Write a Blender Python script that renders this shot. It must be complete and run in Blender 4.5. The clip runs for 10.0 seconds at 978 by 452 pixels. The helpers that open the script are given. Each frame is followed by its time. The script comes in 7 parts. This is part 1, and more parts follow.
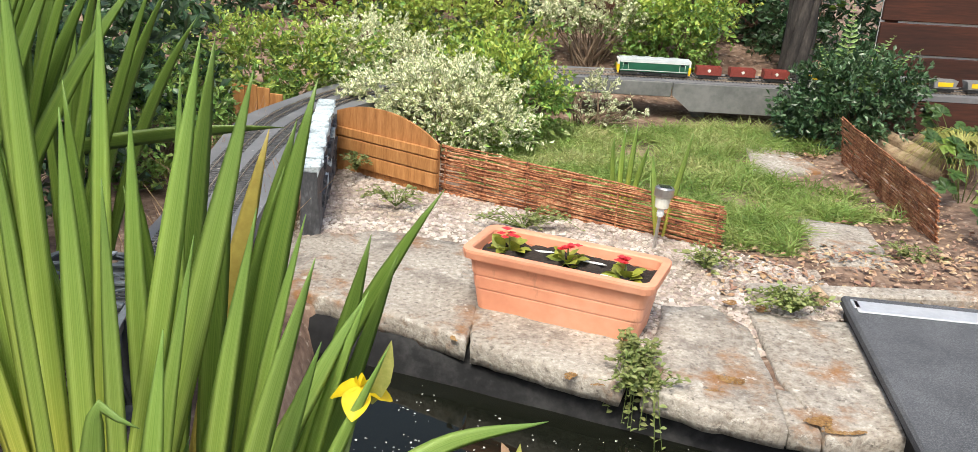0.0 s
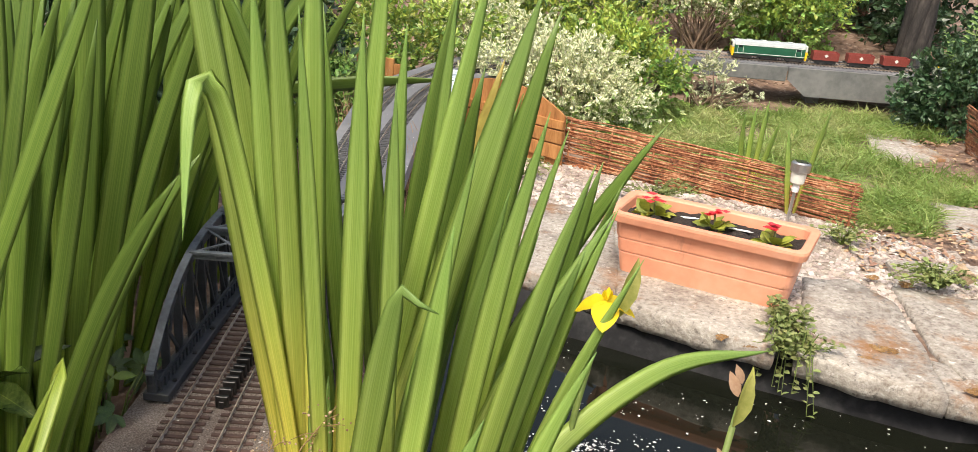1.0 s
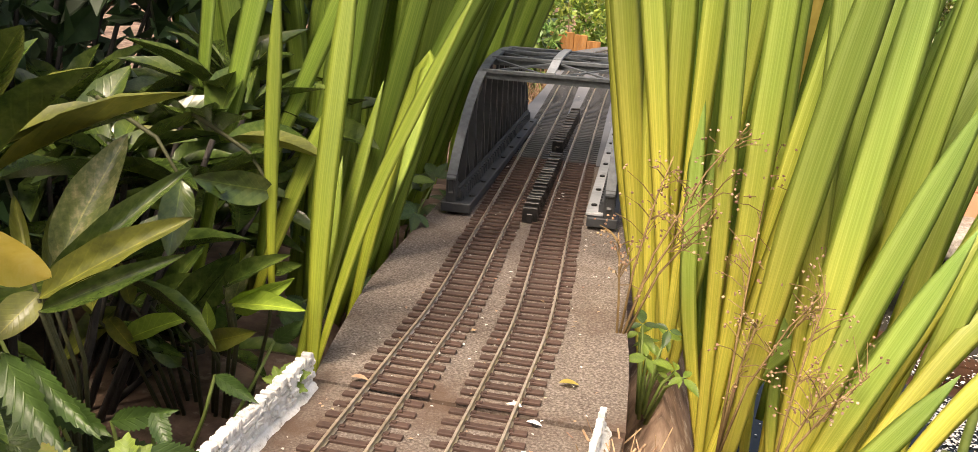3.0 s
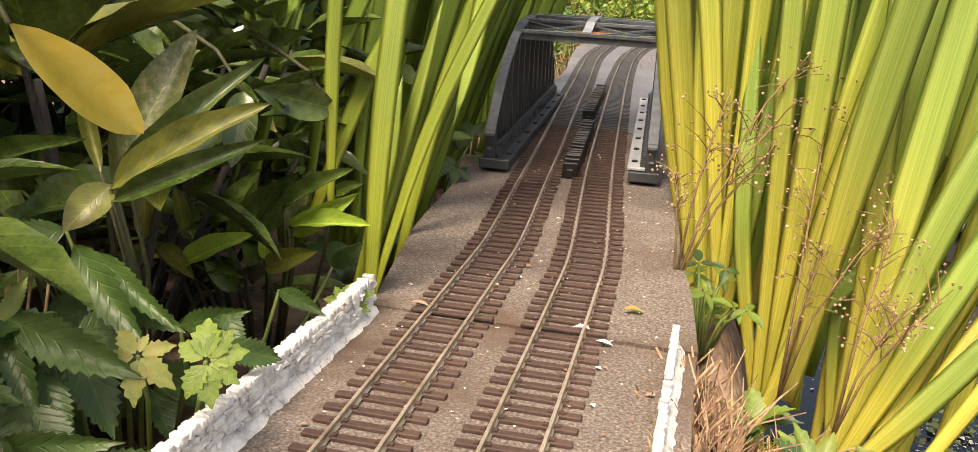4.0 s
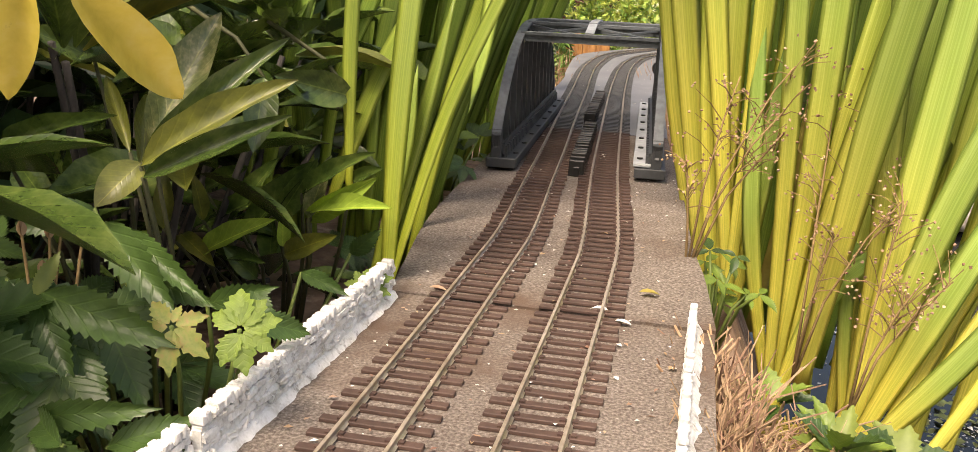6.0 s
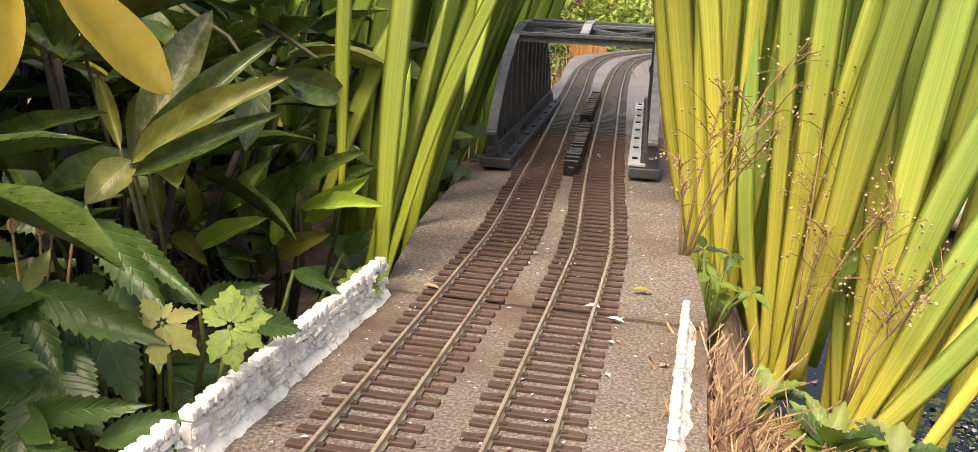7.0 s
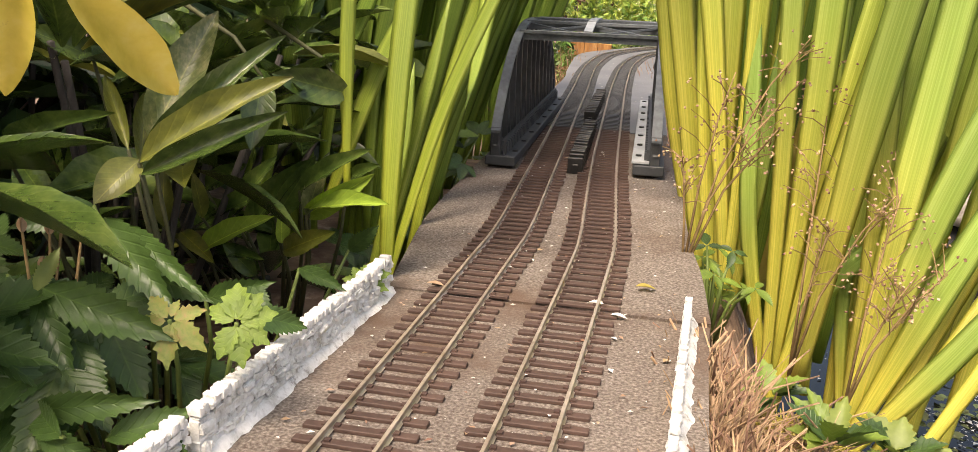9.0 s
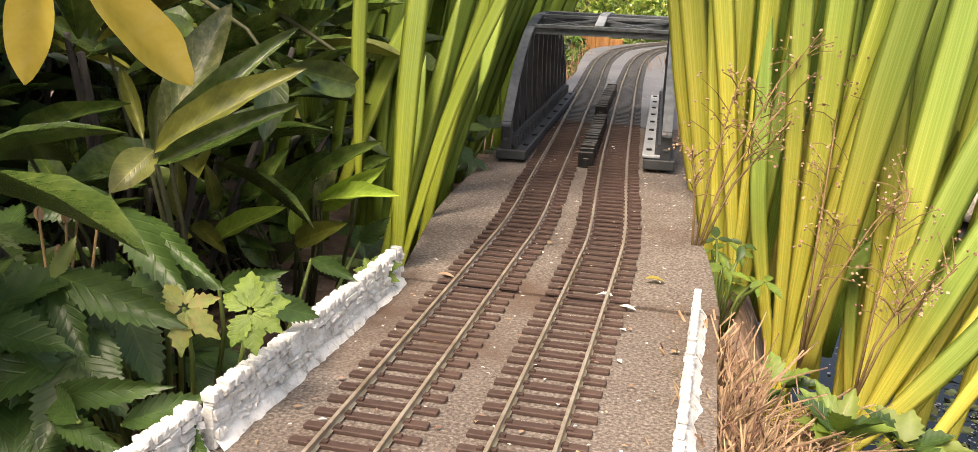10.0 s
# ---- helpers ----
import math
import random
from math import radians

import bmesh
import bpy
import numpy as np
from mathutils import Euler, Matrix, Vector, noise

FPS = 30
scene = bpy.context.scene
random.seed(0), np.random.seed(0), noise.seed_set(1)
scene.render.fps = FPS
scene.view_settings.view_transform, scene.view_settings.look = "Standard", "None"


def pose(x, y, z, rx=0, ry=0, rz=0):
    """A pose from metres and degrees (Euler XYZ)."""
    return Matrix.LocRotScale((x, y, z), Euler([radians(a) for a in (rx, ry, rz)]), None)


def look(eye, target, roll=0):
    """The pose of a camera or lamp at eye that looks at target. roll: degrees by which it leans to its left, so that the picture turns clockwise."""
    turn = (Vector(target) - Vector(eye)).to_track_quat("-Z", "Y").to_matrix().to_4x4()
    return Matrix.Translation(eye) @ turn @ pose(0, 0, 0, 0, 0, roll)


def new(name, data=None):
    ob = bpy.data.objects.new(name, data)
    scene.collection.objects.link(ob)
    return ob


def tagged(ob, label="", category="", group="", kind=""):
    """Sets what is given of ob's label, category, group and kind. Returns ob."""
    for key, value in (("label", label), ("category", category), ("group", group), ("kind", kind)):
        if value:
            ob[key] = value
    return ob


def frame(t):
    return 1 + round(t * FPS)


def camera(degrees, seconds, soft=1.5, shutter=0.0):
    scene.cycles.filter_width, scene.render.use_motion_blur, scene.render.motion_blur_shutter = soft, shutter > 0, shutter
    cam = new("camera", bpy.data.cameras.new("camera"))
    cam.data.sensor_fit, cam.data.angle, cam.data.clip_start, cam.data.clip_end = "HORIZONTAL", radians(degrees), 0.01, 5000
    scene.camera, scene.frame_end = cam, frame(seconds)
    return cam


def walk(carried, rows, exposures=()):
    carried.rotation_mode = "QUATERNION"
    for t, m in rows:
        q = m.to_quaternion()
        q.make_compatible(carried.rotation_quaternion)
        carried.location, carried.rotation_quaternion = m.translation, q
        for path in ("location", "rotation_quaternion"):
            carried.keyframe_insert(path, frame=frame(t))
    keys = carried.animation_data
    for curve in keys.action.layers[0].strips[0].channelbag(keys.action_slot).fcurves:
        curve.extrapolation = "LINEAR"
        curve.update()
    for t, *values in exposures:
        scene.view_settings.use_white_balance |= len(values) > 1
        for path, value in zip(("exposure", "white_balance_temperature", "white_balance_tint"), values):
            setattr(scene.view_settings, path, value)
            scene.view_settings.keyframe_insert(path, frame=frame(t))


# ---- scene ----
cam = camera(55.6, 10.0, soft=0.5)
METRES, EYE, TILT, LEAN, TURN = 0.9, 0.818, -20.5, -3.0, 1.2
ROWS = [
    (0.0, 0.0, 0.0, 0.0, 0.0, 0.0, -0.0),
    (0.5, -0.0648, -0.0771, -0.0321, 1.92, -0.05, -1.43),
    (1.0, -0.2158, -0.0476, -0.0925, 3.95, -0.43, -2.18),
    (1.5, -0.3608, 0.0269, -0.2091, 5.53, -0.56, -2.27),
    (2.0, -0.4382, 0.0673, -0.3449, 8.3, -0.7, -4.8),
    (2.5, -0.4962, 0.0915, -0.4445, 10.37, 1.98, -4.63),
    (3.0, -0.5386, 0.1258, -0.5089, 10.69, 4.05, -4.57),
    (4.5, -0.5991, 0.1386, -0.5989, 10.86, 4.74, -4.21),
    (5.0, -0.6043, 0.1348, -0.6023, 10.7, 4.91, -4.07),
    (5.5, -0.6049, 0.1316, -0.6104, 10.59, 5.49, -3.82),
    (7.0, -0.5982, 0.1337, -0.6194, 10.46, 6.06, -3.45),
    (7.5, -0.5995, 0.1314, -0.6198, 10.47, 6.03, -3.43),
    (8.0, -0.5971, 0.132, -0.6199, 10.49, 5.96, -3.39),
    (8.5, -0.5948, 0.1301, -0.6198, 10.61, 5.94, -3.25),
    (9.0, -0.5956, 0.1282, -0.6199, 10.83, 5.89, -3.3),
    (9.5, -0.5934, 0.127, -0.6214, 11.11, 5.75, -3.38),
    (10.0, -0.5941, 0.1235, -0.6236, 11.47, 5.59, -3.57),
]
EXPOSURES = [(0.0, 0.6, 6500, 6), (1.0, 0.68, 6800, 9), (1.5, 0.82, 7200, 12), (2.0, 0.94, 7700, 14), (3.0, 1.0, 7900, 14), (10.0, 1.02, 7600, 13)]
walk(cam, [(t, pose(0, 0, EYE, TILT, LEAN, TURN) @ pose(METRES * x, METRES * y, METRES * z, 90 + pitch, roll, yaw)) for t, x, y, z, yaw, pitch, roll in ROWS], EXPOSURES)

# ---- light: bright, thinly clouded sky ----
SUN_EL, SUN_AZ = 60.0, 196.0
world = bpy.data.worlds.new("sky")
scene.world = world
world.use_nodes = True
wn = world.node_tree.nodes
sky = wn.new("ShaderNodeTexSky")
sky.sky_type = "NISHITA"
sky.sun_disc = False
sky.sun_elevation, sky.sun_rotation = radians(SUN_EL), radians(SUN_AZ)
sky.dust_density, sky.air_density, sky.ozone_density = 5.0, 1.0, 1.0
world.node_tree.links.new(sky.outputs[0], wn["Background"].inputs[0])
wn["Background"].inputs[1].default_value = 0.15
sun = new("sun", bpy.data.lights.new("sun", "SUN"))
sun.data.energy, sun.data.angle, sun.data.color = 2.2, radians(18), (1.0, 0.95, 0.87)
sun_dir = Vector((math.sin(radians(SUN_AZ)) * math.cos(radians(SUN_EL)), math.cos(radians(SUN_AZ)) * math.cos(radians(SUN_EL)), math.sin(radians(SUN_EL))))
sun.matrix_world = look(sun_dir * 20, (0, 0, 0))

rng = np.random.default_rng(7)


# ---- materials ----
def material(name, stops, scale=8.0, fine=0.35, rough=0.7, bump=0.3, metal=0.0, bump_scale=6.0, depth=0.004, translucent=0.0, random=0.0, specular=0.5, uv=None, stretch=(1, 1, 1), veins=False, ribs=0.0, span=(0.36, 0.64)):
    """stops: colours from the darkest patches to the lightest; two scales of noise choose between them. uv: (stops along u, along v) of a leaf."""
    m = bpy.data.materials.new(name)
    m.use_nodes = True
    nt = m.node_tree
    n, l = nt.nodes, nt.links
    b = n["Principled BSDF"]
    b.inputs["Roughness"].default_value, b.inputs["Metallic"].default_value = rough, metal
    b.inputs["Specular IOR Level"].default_value = specular
    tc = n.new("ShaderNodeTexCoord")
    mp = n.new("ShaderNodeMapping")
    mp.inputs["Scale"].default_value = stretch
    l.new(tc.outputs["UV" if veins else "Object"], mp.inputs[0])
    big, small = n.new("ShaderNodeTexNoise"), n.new("ShaderNodeTexNoise")
    for t, s, d in ((big, scale, 5), (small, scale * bump_scale, 4)):
        t.inputs["Scale"].default_value, t.inputs["Detail"].default_value = s, d
        t.inputs["Roughness"].default_value = 0.6
        l.new(mp.outputs[0], t.inputs["Vector"])
    mix = n.new("ShaderNodeMix")
    mix.inputs[0].default_value = fine
    l.new(big.outputs["Fac"], mix.inputs[2])
    l.new(small.outputs["Fac"], mix.inputs[3])
    ramp = n.new("ShaderNodeValToRGB")
    cr = ramp.color_ramp
    lo, hi = span
    for i, c in enumerate(stops):
        p = lo + (hi - lo) * i / max(1, len(stops) - 1)
        e = cr.elements[i] if i < 2 else cr.elements.new(p)
        e.position, e.color = p, (*c, 1)
    while len(cr.elements) > max(2, len(stops)):
        cr.elements.remove(cr.elements[-1])
    if len(stops) == 1:
        cr.elements[1].color = cr.elements[0].color
    l.new(mix.outputs[0], ramp.inputs[0])
    colour = ramp.outputs[0]
    if uv:
        us, vs, strength = uv
        sep = n.new("ShaderNodeSeparateXYZ")
        l.new(tc.outputs["UV"], sep.inputs[0])
        for stops_, out in ((us, "X"), (vs, "Y")):
            if not stops_:
                continue
            r2 = n.new("ShaderNodeValToRGB")
            for i, (p, c) in enumerate(stops_):
                e = r2.color_ramp.elements[i] if i < 2 else r2.color_ramp.elements.new(p)
                e.position, e.color = p, (*c, 1)
            l.new(sep.outputs[out], r2.inputs[0])
            mm = n.new("ShaderNodeMix")
            mm.data_type, mm.blend_type = "RGBA", "MULTIPLY"
            mm.inputs[0].default_value = strength
            l.new(colour, mm.inputs[6])
            l.new(r2.outputs[0], mm.inputs[7])
            colour = mm.outputs[2]
    if random:
        info, geo = n.new("ShaderNodeObjectInfo"), n.new("ShaderNodeNewGeometry")
        add = n.new("ShaderNodeMath")
        add.operation = "ADD"
        l.new(info.outputs["Random"], add.inputs[0])
        l.new(geo.outputs["Random Per Island"], add.inputs[1])
        mr = n.new("ShaderNodeMapRange")
        mr.inputs["From Max"].default_value = 2.0
        mr.inputs["To Min"].default_value, mr.inputs["To Max"].default_value = 1 - random, 1 + random
        l.new(add.outputs[0], mr.inputs["Value"])
        hs = n.new("ShaderNodeHueSaturation")
        l.new(mr.outputs[0], hs.inputs["Value"])
        mr2 = n.new("ShaderNodeMapRange")
        mr2.inputs["To Min"].default_value, mr2.inputs["To Max"].default_value = 0.5 - random * 0.06, 0.5 + random * 0.06
        l.new(geo.outputs["Random Per Island"], mr2.inputs["Value"])
        l.new(mr2.outputs[0], hs.inputs["Hue"])
        l.new(colour, hs.inputs["Color"])
        colour = hs.outputs[0]
    height = mix.outputs[0]
    if ribs:
        # side veins: lines that slant forward from the mid-rib
        sep2 = n.new("ShaderNodeSeparateXYZ")
        l.new(tc.outputs["UV"], sep2.inputs[0])
        chain = sep2.outputs["X"]
        for op, second in (("SUBTRACT", 0.5), ("ABSOLUTE", None), ("MULTIPLY", -0.55), ("ADD", sep2.outputs["Y"]), ("MULTIPLY", ribs * 6.2832), ("COSINE", None), ("MAXIMUM", 0.0), ("POWER", 6.0)):
            q = n.new("ShaderNodeMath")
            q.operation = op
            l.new(chain, q.inputs[0])
            if isinstance(second, float):
                q.inputs[1].default_value = second
            elif second is not None:
                l.new(second, q.inputs[1])
            chain = q.outputs[0]
        vein = n.new("ShaderNodeMix")
        vein.data_type, vein.blend_type = "RGBA", "MULTIPLY"
        vein.inputs[7].default_value = (1.16, 1.14, 1.1, 1)
        l.new(chain, vein.inputs[0])
        l.new(colour, vein.inputs[6])
        colour = vein.outputs[2]
        down = n.new("ShaderNodeMath")
        down.operation = "MULTIPLY_ADD"
        down.inputs[1].default_value = -0.22
        l.new(chain, down.inputs[0])
        l.new(height, down.inputs[2])
        height = down.outputs[0]
    l.new(colour, b.inputs["Base Color"])
    if bump:
        bp = n.new("ShaderNodeBump")
        bp.inputs["Strength"].default_value, bp.inputs["Distance"].default_value = bump, depth
        l.new(height, bp.inputs["Height"])
        l.new(bp.outputs[0], b.inputs["Normal"])
    if translucent:
        tr, ms = n.new("ShaderNodeBsdfTranslucent"), n.new("ShaderNodeMixShader")
        ms.inputs[0].default_value = translucent
        l.new(colour, tr.inputs[0])
        l.new(b.outputs[0], ms.inputs[1])
        l.new(tr.outputs[0], ms.inputs[2])
        l.new(ms.outputs[0], n["Material Output"].inputs[0])
    return m


WHITE = (1, 1, 1)
MAT = {}
MAT["soil"] = material("soil", [(0.07, 0.042, 0.028), (0.18, 0.115, 0.08), (0.3, 0.21, 0.15)], 5, 0.5, 0.95, 0.8, depth=0.012)
MAT["dark_soil"] = material("potting soil", [(0.012, 0.009, 0.007), (0.05, 0.036, 0.027)], 40, 0.5, 0.95, 1.0, depth=0.01)
MAT["thatch"] = material("grass thatch", [(0.08, 0.075, 0.032), (0.15, 0.14, 0.06), (0.26, 0.2, 0.12)], 6, 0.5, 0.95, 0.8, depth=0.01)
MAT["deck"] = material("roofing felt deck", [(0.075, 0.051, 0.038), (0.165, 0.136, 0.114), (0.33, 0.28, 0.238)], 6, 0.72, 0.93, 1.0, bump_scale=75, depth=0.002)
MAT["deck_far"] = material("grey painted deck", [(0.125, 0.127, 0.135), (0.18, 0.182, 0.188)], 5, 0.4, 0.55, 0.5, bump_scale=60, depth=0.0015)
MAT["concrete"] = material("grey concrete", [(0.1, 0.105, 0.1), (0.2, 0.2, 0.19)], 6, 0.4, 0.9, 0.4)
MAT["sleeper"] = material("brown plastic sleeper", [(0.045, 0.023, 0.018), (0.085, 0.047, 0.037)], 60, 0.4, 0.7, 0.3, depth=0.0005, random=0.12)
MAT["sleeper_grey"] = material("dusty grey sleeper", [(0.03, 0.03, 0.032), (0.06, 0.06, 0.06)], 60, 0.4, 0.45, 0.3, depth=0.0005, random=0.12)
MAT["rail"] = material("nickel silver rail", [(0.3, 0.23, 0.17), (0.54, 0.46, 0.38)], 30, 0.4, 0.35, 0.1, metal=0.45, depth=0.0003)
MAT["iris"] = material("iris leaf", [(0.36, 0.4, 0.07), (0.56, 0.55, 0.12), (0.74, 0.69, 0.21)], 1, 0.4, 0.36, 0.6, translucent=0.36, random=0.36, bump_scale=3, veins=True, depth=0.001,
                       uv=([(0.0, (0.8, 0.85, 0.7)), (0.12, WHITE), (0.48, (0.9, 0.93, 0.85)), (0.5, (0.82, 0.88, 0.75)), (0.9, WHITE), (1.0, (0.85, 0.88, 0.7))],
                           [(0.0, (1.25, 1.12, 1.0)), (0.25, (1.15, 1.05, 0.85)), (0.5, (0.72, 0.9, 0.85)), (1.0, (0.48, 0.76, 0.85))], 1.0), stretch=(22, 1.1, 1), span=(0.35, 0.65))
# iris leaf again, with the shade on these clumps put into its colour
MAT["iris_shaded"] = material("shaded iris leaf", [(0.1, 0.17, 0.03), (0.18, 0.27, 0.048), (0.28, 0.36, 0.08)], 1, 0.45, 0.38, 0.25, translucent=0.3, random=0.28, bump_scale=3, veins=True, depth=0.001,
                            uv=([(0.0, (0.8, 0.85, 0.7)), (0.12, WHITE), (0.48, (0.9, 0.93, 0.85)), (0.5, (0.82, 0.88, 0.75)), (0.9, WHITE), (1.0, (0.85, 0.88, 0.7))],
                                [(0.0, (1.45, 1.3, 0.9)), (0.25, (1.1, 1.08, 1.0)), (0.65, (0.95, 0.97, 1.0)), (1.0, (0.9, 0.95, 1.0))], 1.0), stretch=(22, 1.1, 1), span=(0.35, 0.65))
MAT["iris_left"] = material("mid-green iris leaf", [(0.2, 0.27, 0.035), (0.32, 0.39, 0.06), (0.46, 0.5, 0.1)], 1, 0.45, 0.38, 0.3, translucent=0.3, random=0.25, bump_scale=3, veins=True, depth=0.001,
                            uv=([(0.0, (0.8, 0.85, 0.7)), (0.12, WHITE), (0.48, (0.9, 0.93, 0.85)), (0.5, (0.82, 0.88, 0.75)), (0.9, WHITE), (1.0, (0.85, 0.88, 0.7))],
                                [(0.0, (1.8, 1.5, 1.0)), (0.2, (1.3, 1.2, 1.0)), (0.5, (0.95, 0.97, 1.0)), (1.0, (0.85, 0.92, 1.0))], 1.0), stretch=(22, 1.1, 1), span=(0.35, 0.65))
MAT["iris_dry"] = material("yellowed iris leaf", [(0.35, 0.27, 0.06), (0.5, 0.42, 0.1)], 9, 0.5, 0.5, 0.15, translucent=0.3)
MAT["yellow_petal"] = material("yellow petal", [(0.8, 0.55, 0.01), (0.9, 0.68, 0.02)], 30, 0.3, 0.5, 0.1, translucent=0.3)
MAT["fern_gold"] = material("olive bedding leaf", [(0.2, 0.26, 0.03), (0.42, 0.4, 0.06)], 25, 0.4, 0.5, 0.2, translucent=0.25, random=0.3, depth=0.002)
MAT["red_petal"] = material("red petal", [(0.6, 0.02, 0.03), (0.8, 0.06, 0.07)], 60, 0.3, 0.5, 0.1, translucent=0.2)
RIB = ([(0.0, WHITE), (0.47, WHITE), (0.5, (1.9, 1.75, 1.5)), (0.53, WHITE), (1.0, WHITE)], None, 1.0)
MAT["rhodo"] = material("rhododendron leaf", [(0.02, 0.038, 0.008), (0.048, 0.078, 0.016), (0.095, 0.125, 0.03)], 25, 0.4, 0.24, 0.3, translucent=0.08, random=0.35, uv=RIB, depth=0.0015, ribs=9.0)
# leaves that catch the light, their brightness put into the colour
MAT["rhodo_lit"] = material("lit rhododendron leaf", [(0.2, 0.3, 0.04), (0.32, 0.44, 0.07)], 25, 0.4, 0.24, 0.3, translucent=0.12, random=0.2, uv=RIB, depth=0.0015, ribs=9.0)
MAT["rhodo_olive"] = material("olive rhododendron leaf", [(0.06, 0.07, 0.012), (0.12, 0.13, 0.022), (0.2, 0.2, 0.04)], 20, 0.4, 0.35, 0.25, translucent=0.15, random=0.25, uv=RIB, depth=0.0015, ribs=9.0)
MAT["rhodo_mottled"] = material("mottled old rhododendron leaf", [(0.04, 0.065, 0.018), (0.1, 0.12, 0.04), (0.24, 0.22, 0.11)], 45, 0.45, 0.3, 0.4, translucent=0.05, random=0.1, uv=RIB, depth=0.0015, ribs=9.0)
MAT["fresh_dull"] = material("dull young leaf", [(0.13, 0.17, 0.03), (0.22, 0.27, 0.06)], 25, 0.4, 0.5, 0.3, translucent=0.25, random=0.2, depth=0.002)
MAT["wilted"] = material("wilting leaf", [(0.13, 0.17, 0.04), (0.22, 0.25, 0.06), (0.3, 0.2, 0.08)], 60, 0.4, 0.6, 0.3, translucent=0.25, random=0.2, depth=0.002)
MAT["rhodo_old"] = material("yellow-green leaf", [(0.52, 0.41, 0.06), (0.66, 0.53, 0.1), (0.72, 0.62, 0.2)], 14, 0.45, 0.3, 0.25, translucent=0.25, random=0.2, depth=0.002)
MAT["palmate"] = material("potentilla leaf", [(0.032, 0.066, 0.015), (0.065, 0.118, 0.027)], 25, 0.4, 0.42, 0.5, translucent=0.2, random=0.3, depth=0.002, ribs=7.0,
                          uv=([(0.0, WHITE), (0.47, WHITE), (0.5, (1.5, 1.4, 1.3)), (0.53, WHITE), (1.0, WHITE)], None, 1.0))
MAT["fresh"] = material("fresh green leaf", [(0.12, 0.19, 0.028), (0.23, 0.32, 0.055)], 25, 0.4, 0.45, 0.4, translucent=0.3, random=0.2, depth=0.002, ribs=6.0)
MAT["weed"] = material("weed leaf", [(0.16, 0.2, 0.06), (0.3, 0.33, 0.12)], 25, 0.4, 0.6, 0.2, translucent=0.25, random=0.35, depth=0.002)
MAT["stem"] = material("green stem", [(0.1, 0.15, 0.03), (0.17, 0.22, 0.05)], 30, 0.4, 0.6, 0.2)
MAT["dark_stem"] = material("dark green-brown stem", [(0.03, 0.035, 0.012), (0.07, 0.07, 0.025)], 40, 0.4, 0.7, 0.3)
MAT["brown_stem"] = material("dry brown stem", [(0.14, 0.085, 0.03), (0.3, 0.2, 0.085)], 40, 0.4, 0.8, 0.3)
MAT["box"] = material("box leaf", [(0.09, 0.17, 0.035), (0.19, 0.3, 0.065), (0.34, 0.46, 0.12)], 6, 0.4, 0.4, 0.0, translucent=0.2, random=0.45)
# young growth, with the light on the bush tops put into its colour
MAT["box_new"] = material("lit young box leaf", [(0.32, 0.42, 0.06), (0.5, 0.58, 0.13)], 6, 0.4, 0.45, 0.0, translucent=0.3, random=0.35)
MAT["variegated"] = material("variegated leaf", [(0.72, 0.7, 0.46), (0.84, 0.81, 0.6)], 6, 0.4, 0.5, 0.0, translucent=0.2, random=0.3,
                             uv=([(0.0, WHITE), (0.3, WHITE), (0.44, (0.35, 0.46, 0.25)), (0.56, (0.35, 0.46, 0.25)), (0.7, WHITE), (1.0, WHITE)], None, 1.0))
MAT["dark_leaf"] = material("dark shrub leaf", [(0.018, 0.045, 0.018), (0.045, 0.09, 0.035), (0.11, 0.18, 0.085)], 6, 0.4, 0.35, 0.0, translucent=0.1, random=0.4)
MAT["fern"] = material("fern frond", [(0.2, 0.32, 0.09), (0.32, 0.45, 0.16)], 20, 0.4, 0.6, 0.0, translucent=0.3, random=0.2)
MAT["grass"] = material("grass blade", [(0.13, 0.21, 0.04), (0.24, 0.33, 0.08), (0.42, 0.43, 0.18)], 3, 0.3, 0.55, 0.0, translucent=0.3, random=0.35)
MAT["straw"] = material("dry straw", [(0.14, 0.08, 0.045), (0.32, 0.2, 0.12), (0.46, 0.32, 0.2)], 20, 0.5, 0.85, 0.2, random=0.35)
MAT["sedge"] = material("yellow striped sedge", [(0.25, 0.27, 0.05), (0.45, 0.42, 0.12)], 20, 0.5, 0.6, 0.0, translucent=0.25, random=0.35)
MAT["bark"] = material("grey bark", [(0.012, 0.01, 0.009), (0.035, 0.03, 0.026), (0.08, 0.068, 0.058)], 20, 0.4, 0.9, 0.8, stretch=(1, 1, 0.25), depth=0.01)
MAT["twig"] = material("twig", [(0.12, 0.08, 0.05), (0.25, 0.18, 0.12)], 30, 0.4, 0.9, 0.3)
MAT["stone"] = material("weathered pale stone", [(0.2, 0.165, 0.13), (0.31, 0.275, 0.23), (0.38, 0.345, 0.295), (0.5, 0.46, 0.4)], 6, 0.6, 0.92, 0.9, bump_scale=14, depth=0.008)
MAT["white_stone"] = material("white model stone", [(0.5, 0.48, 0.44), (0.7, 0.69, 0.66), (0.82, 0.81, 0.79)], 70, 0.4, 0.85, 0.5, depth=0.001, random=0.12)
MAT["gravel"] = material("pale gravel", [(0.3, 0.23, 0.18), (0.5, 0.42, 0.36), (0.72, 0.67, 0.61)], 9, 0.4, 0.9, 0.4, random=0.35, depth=0.002)
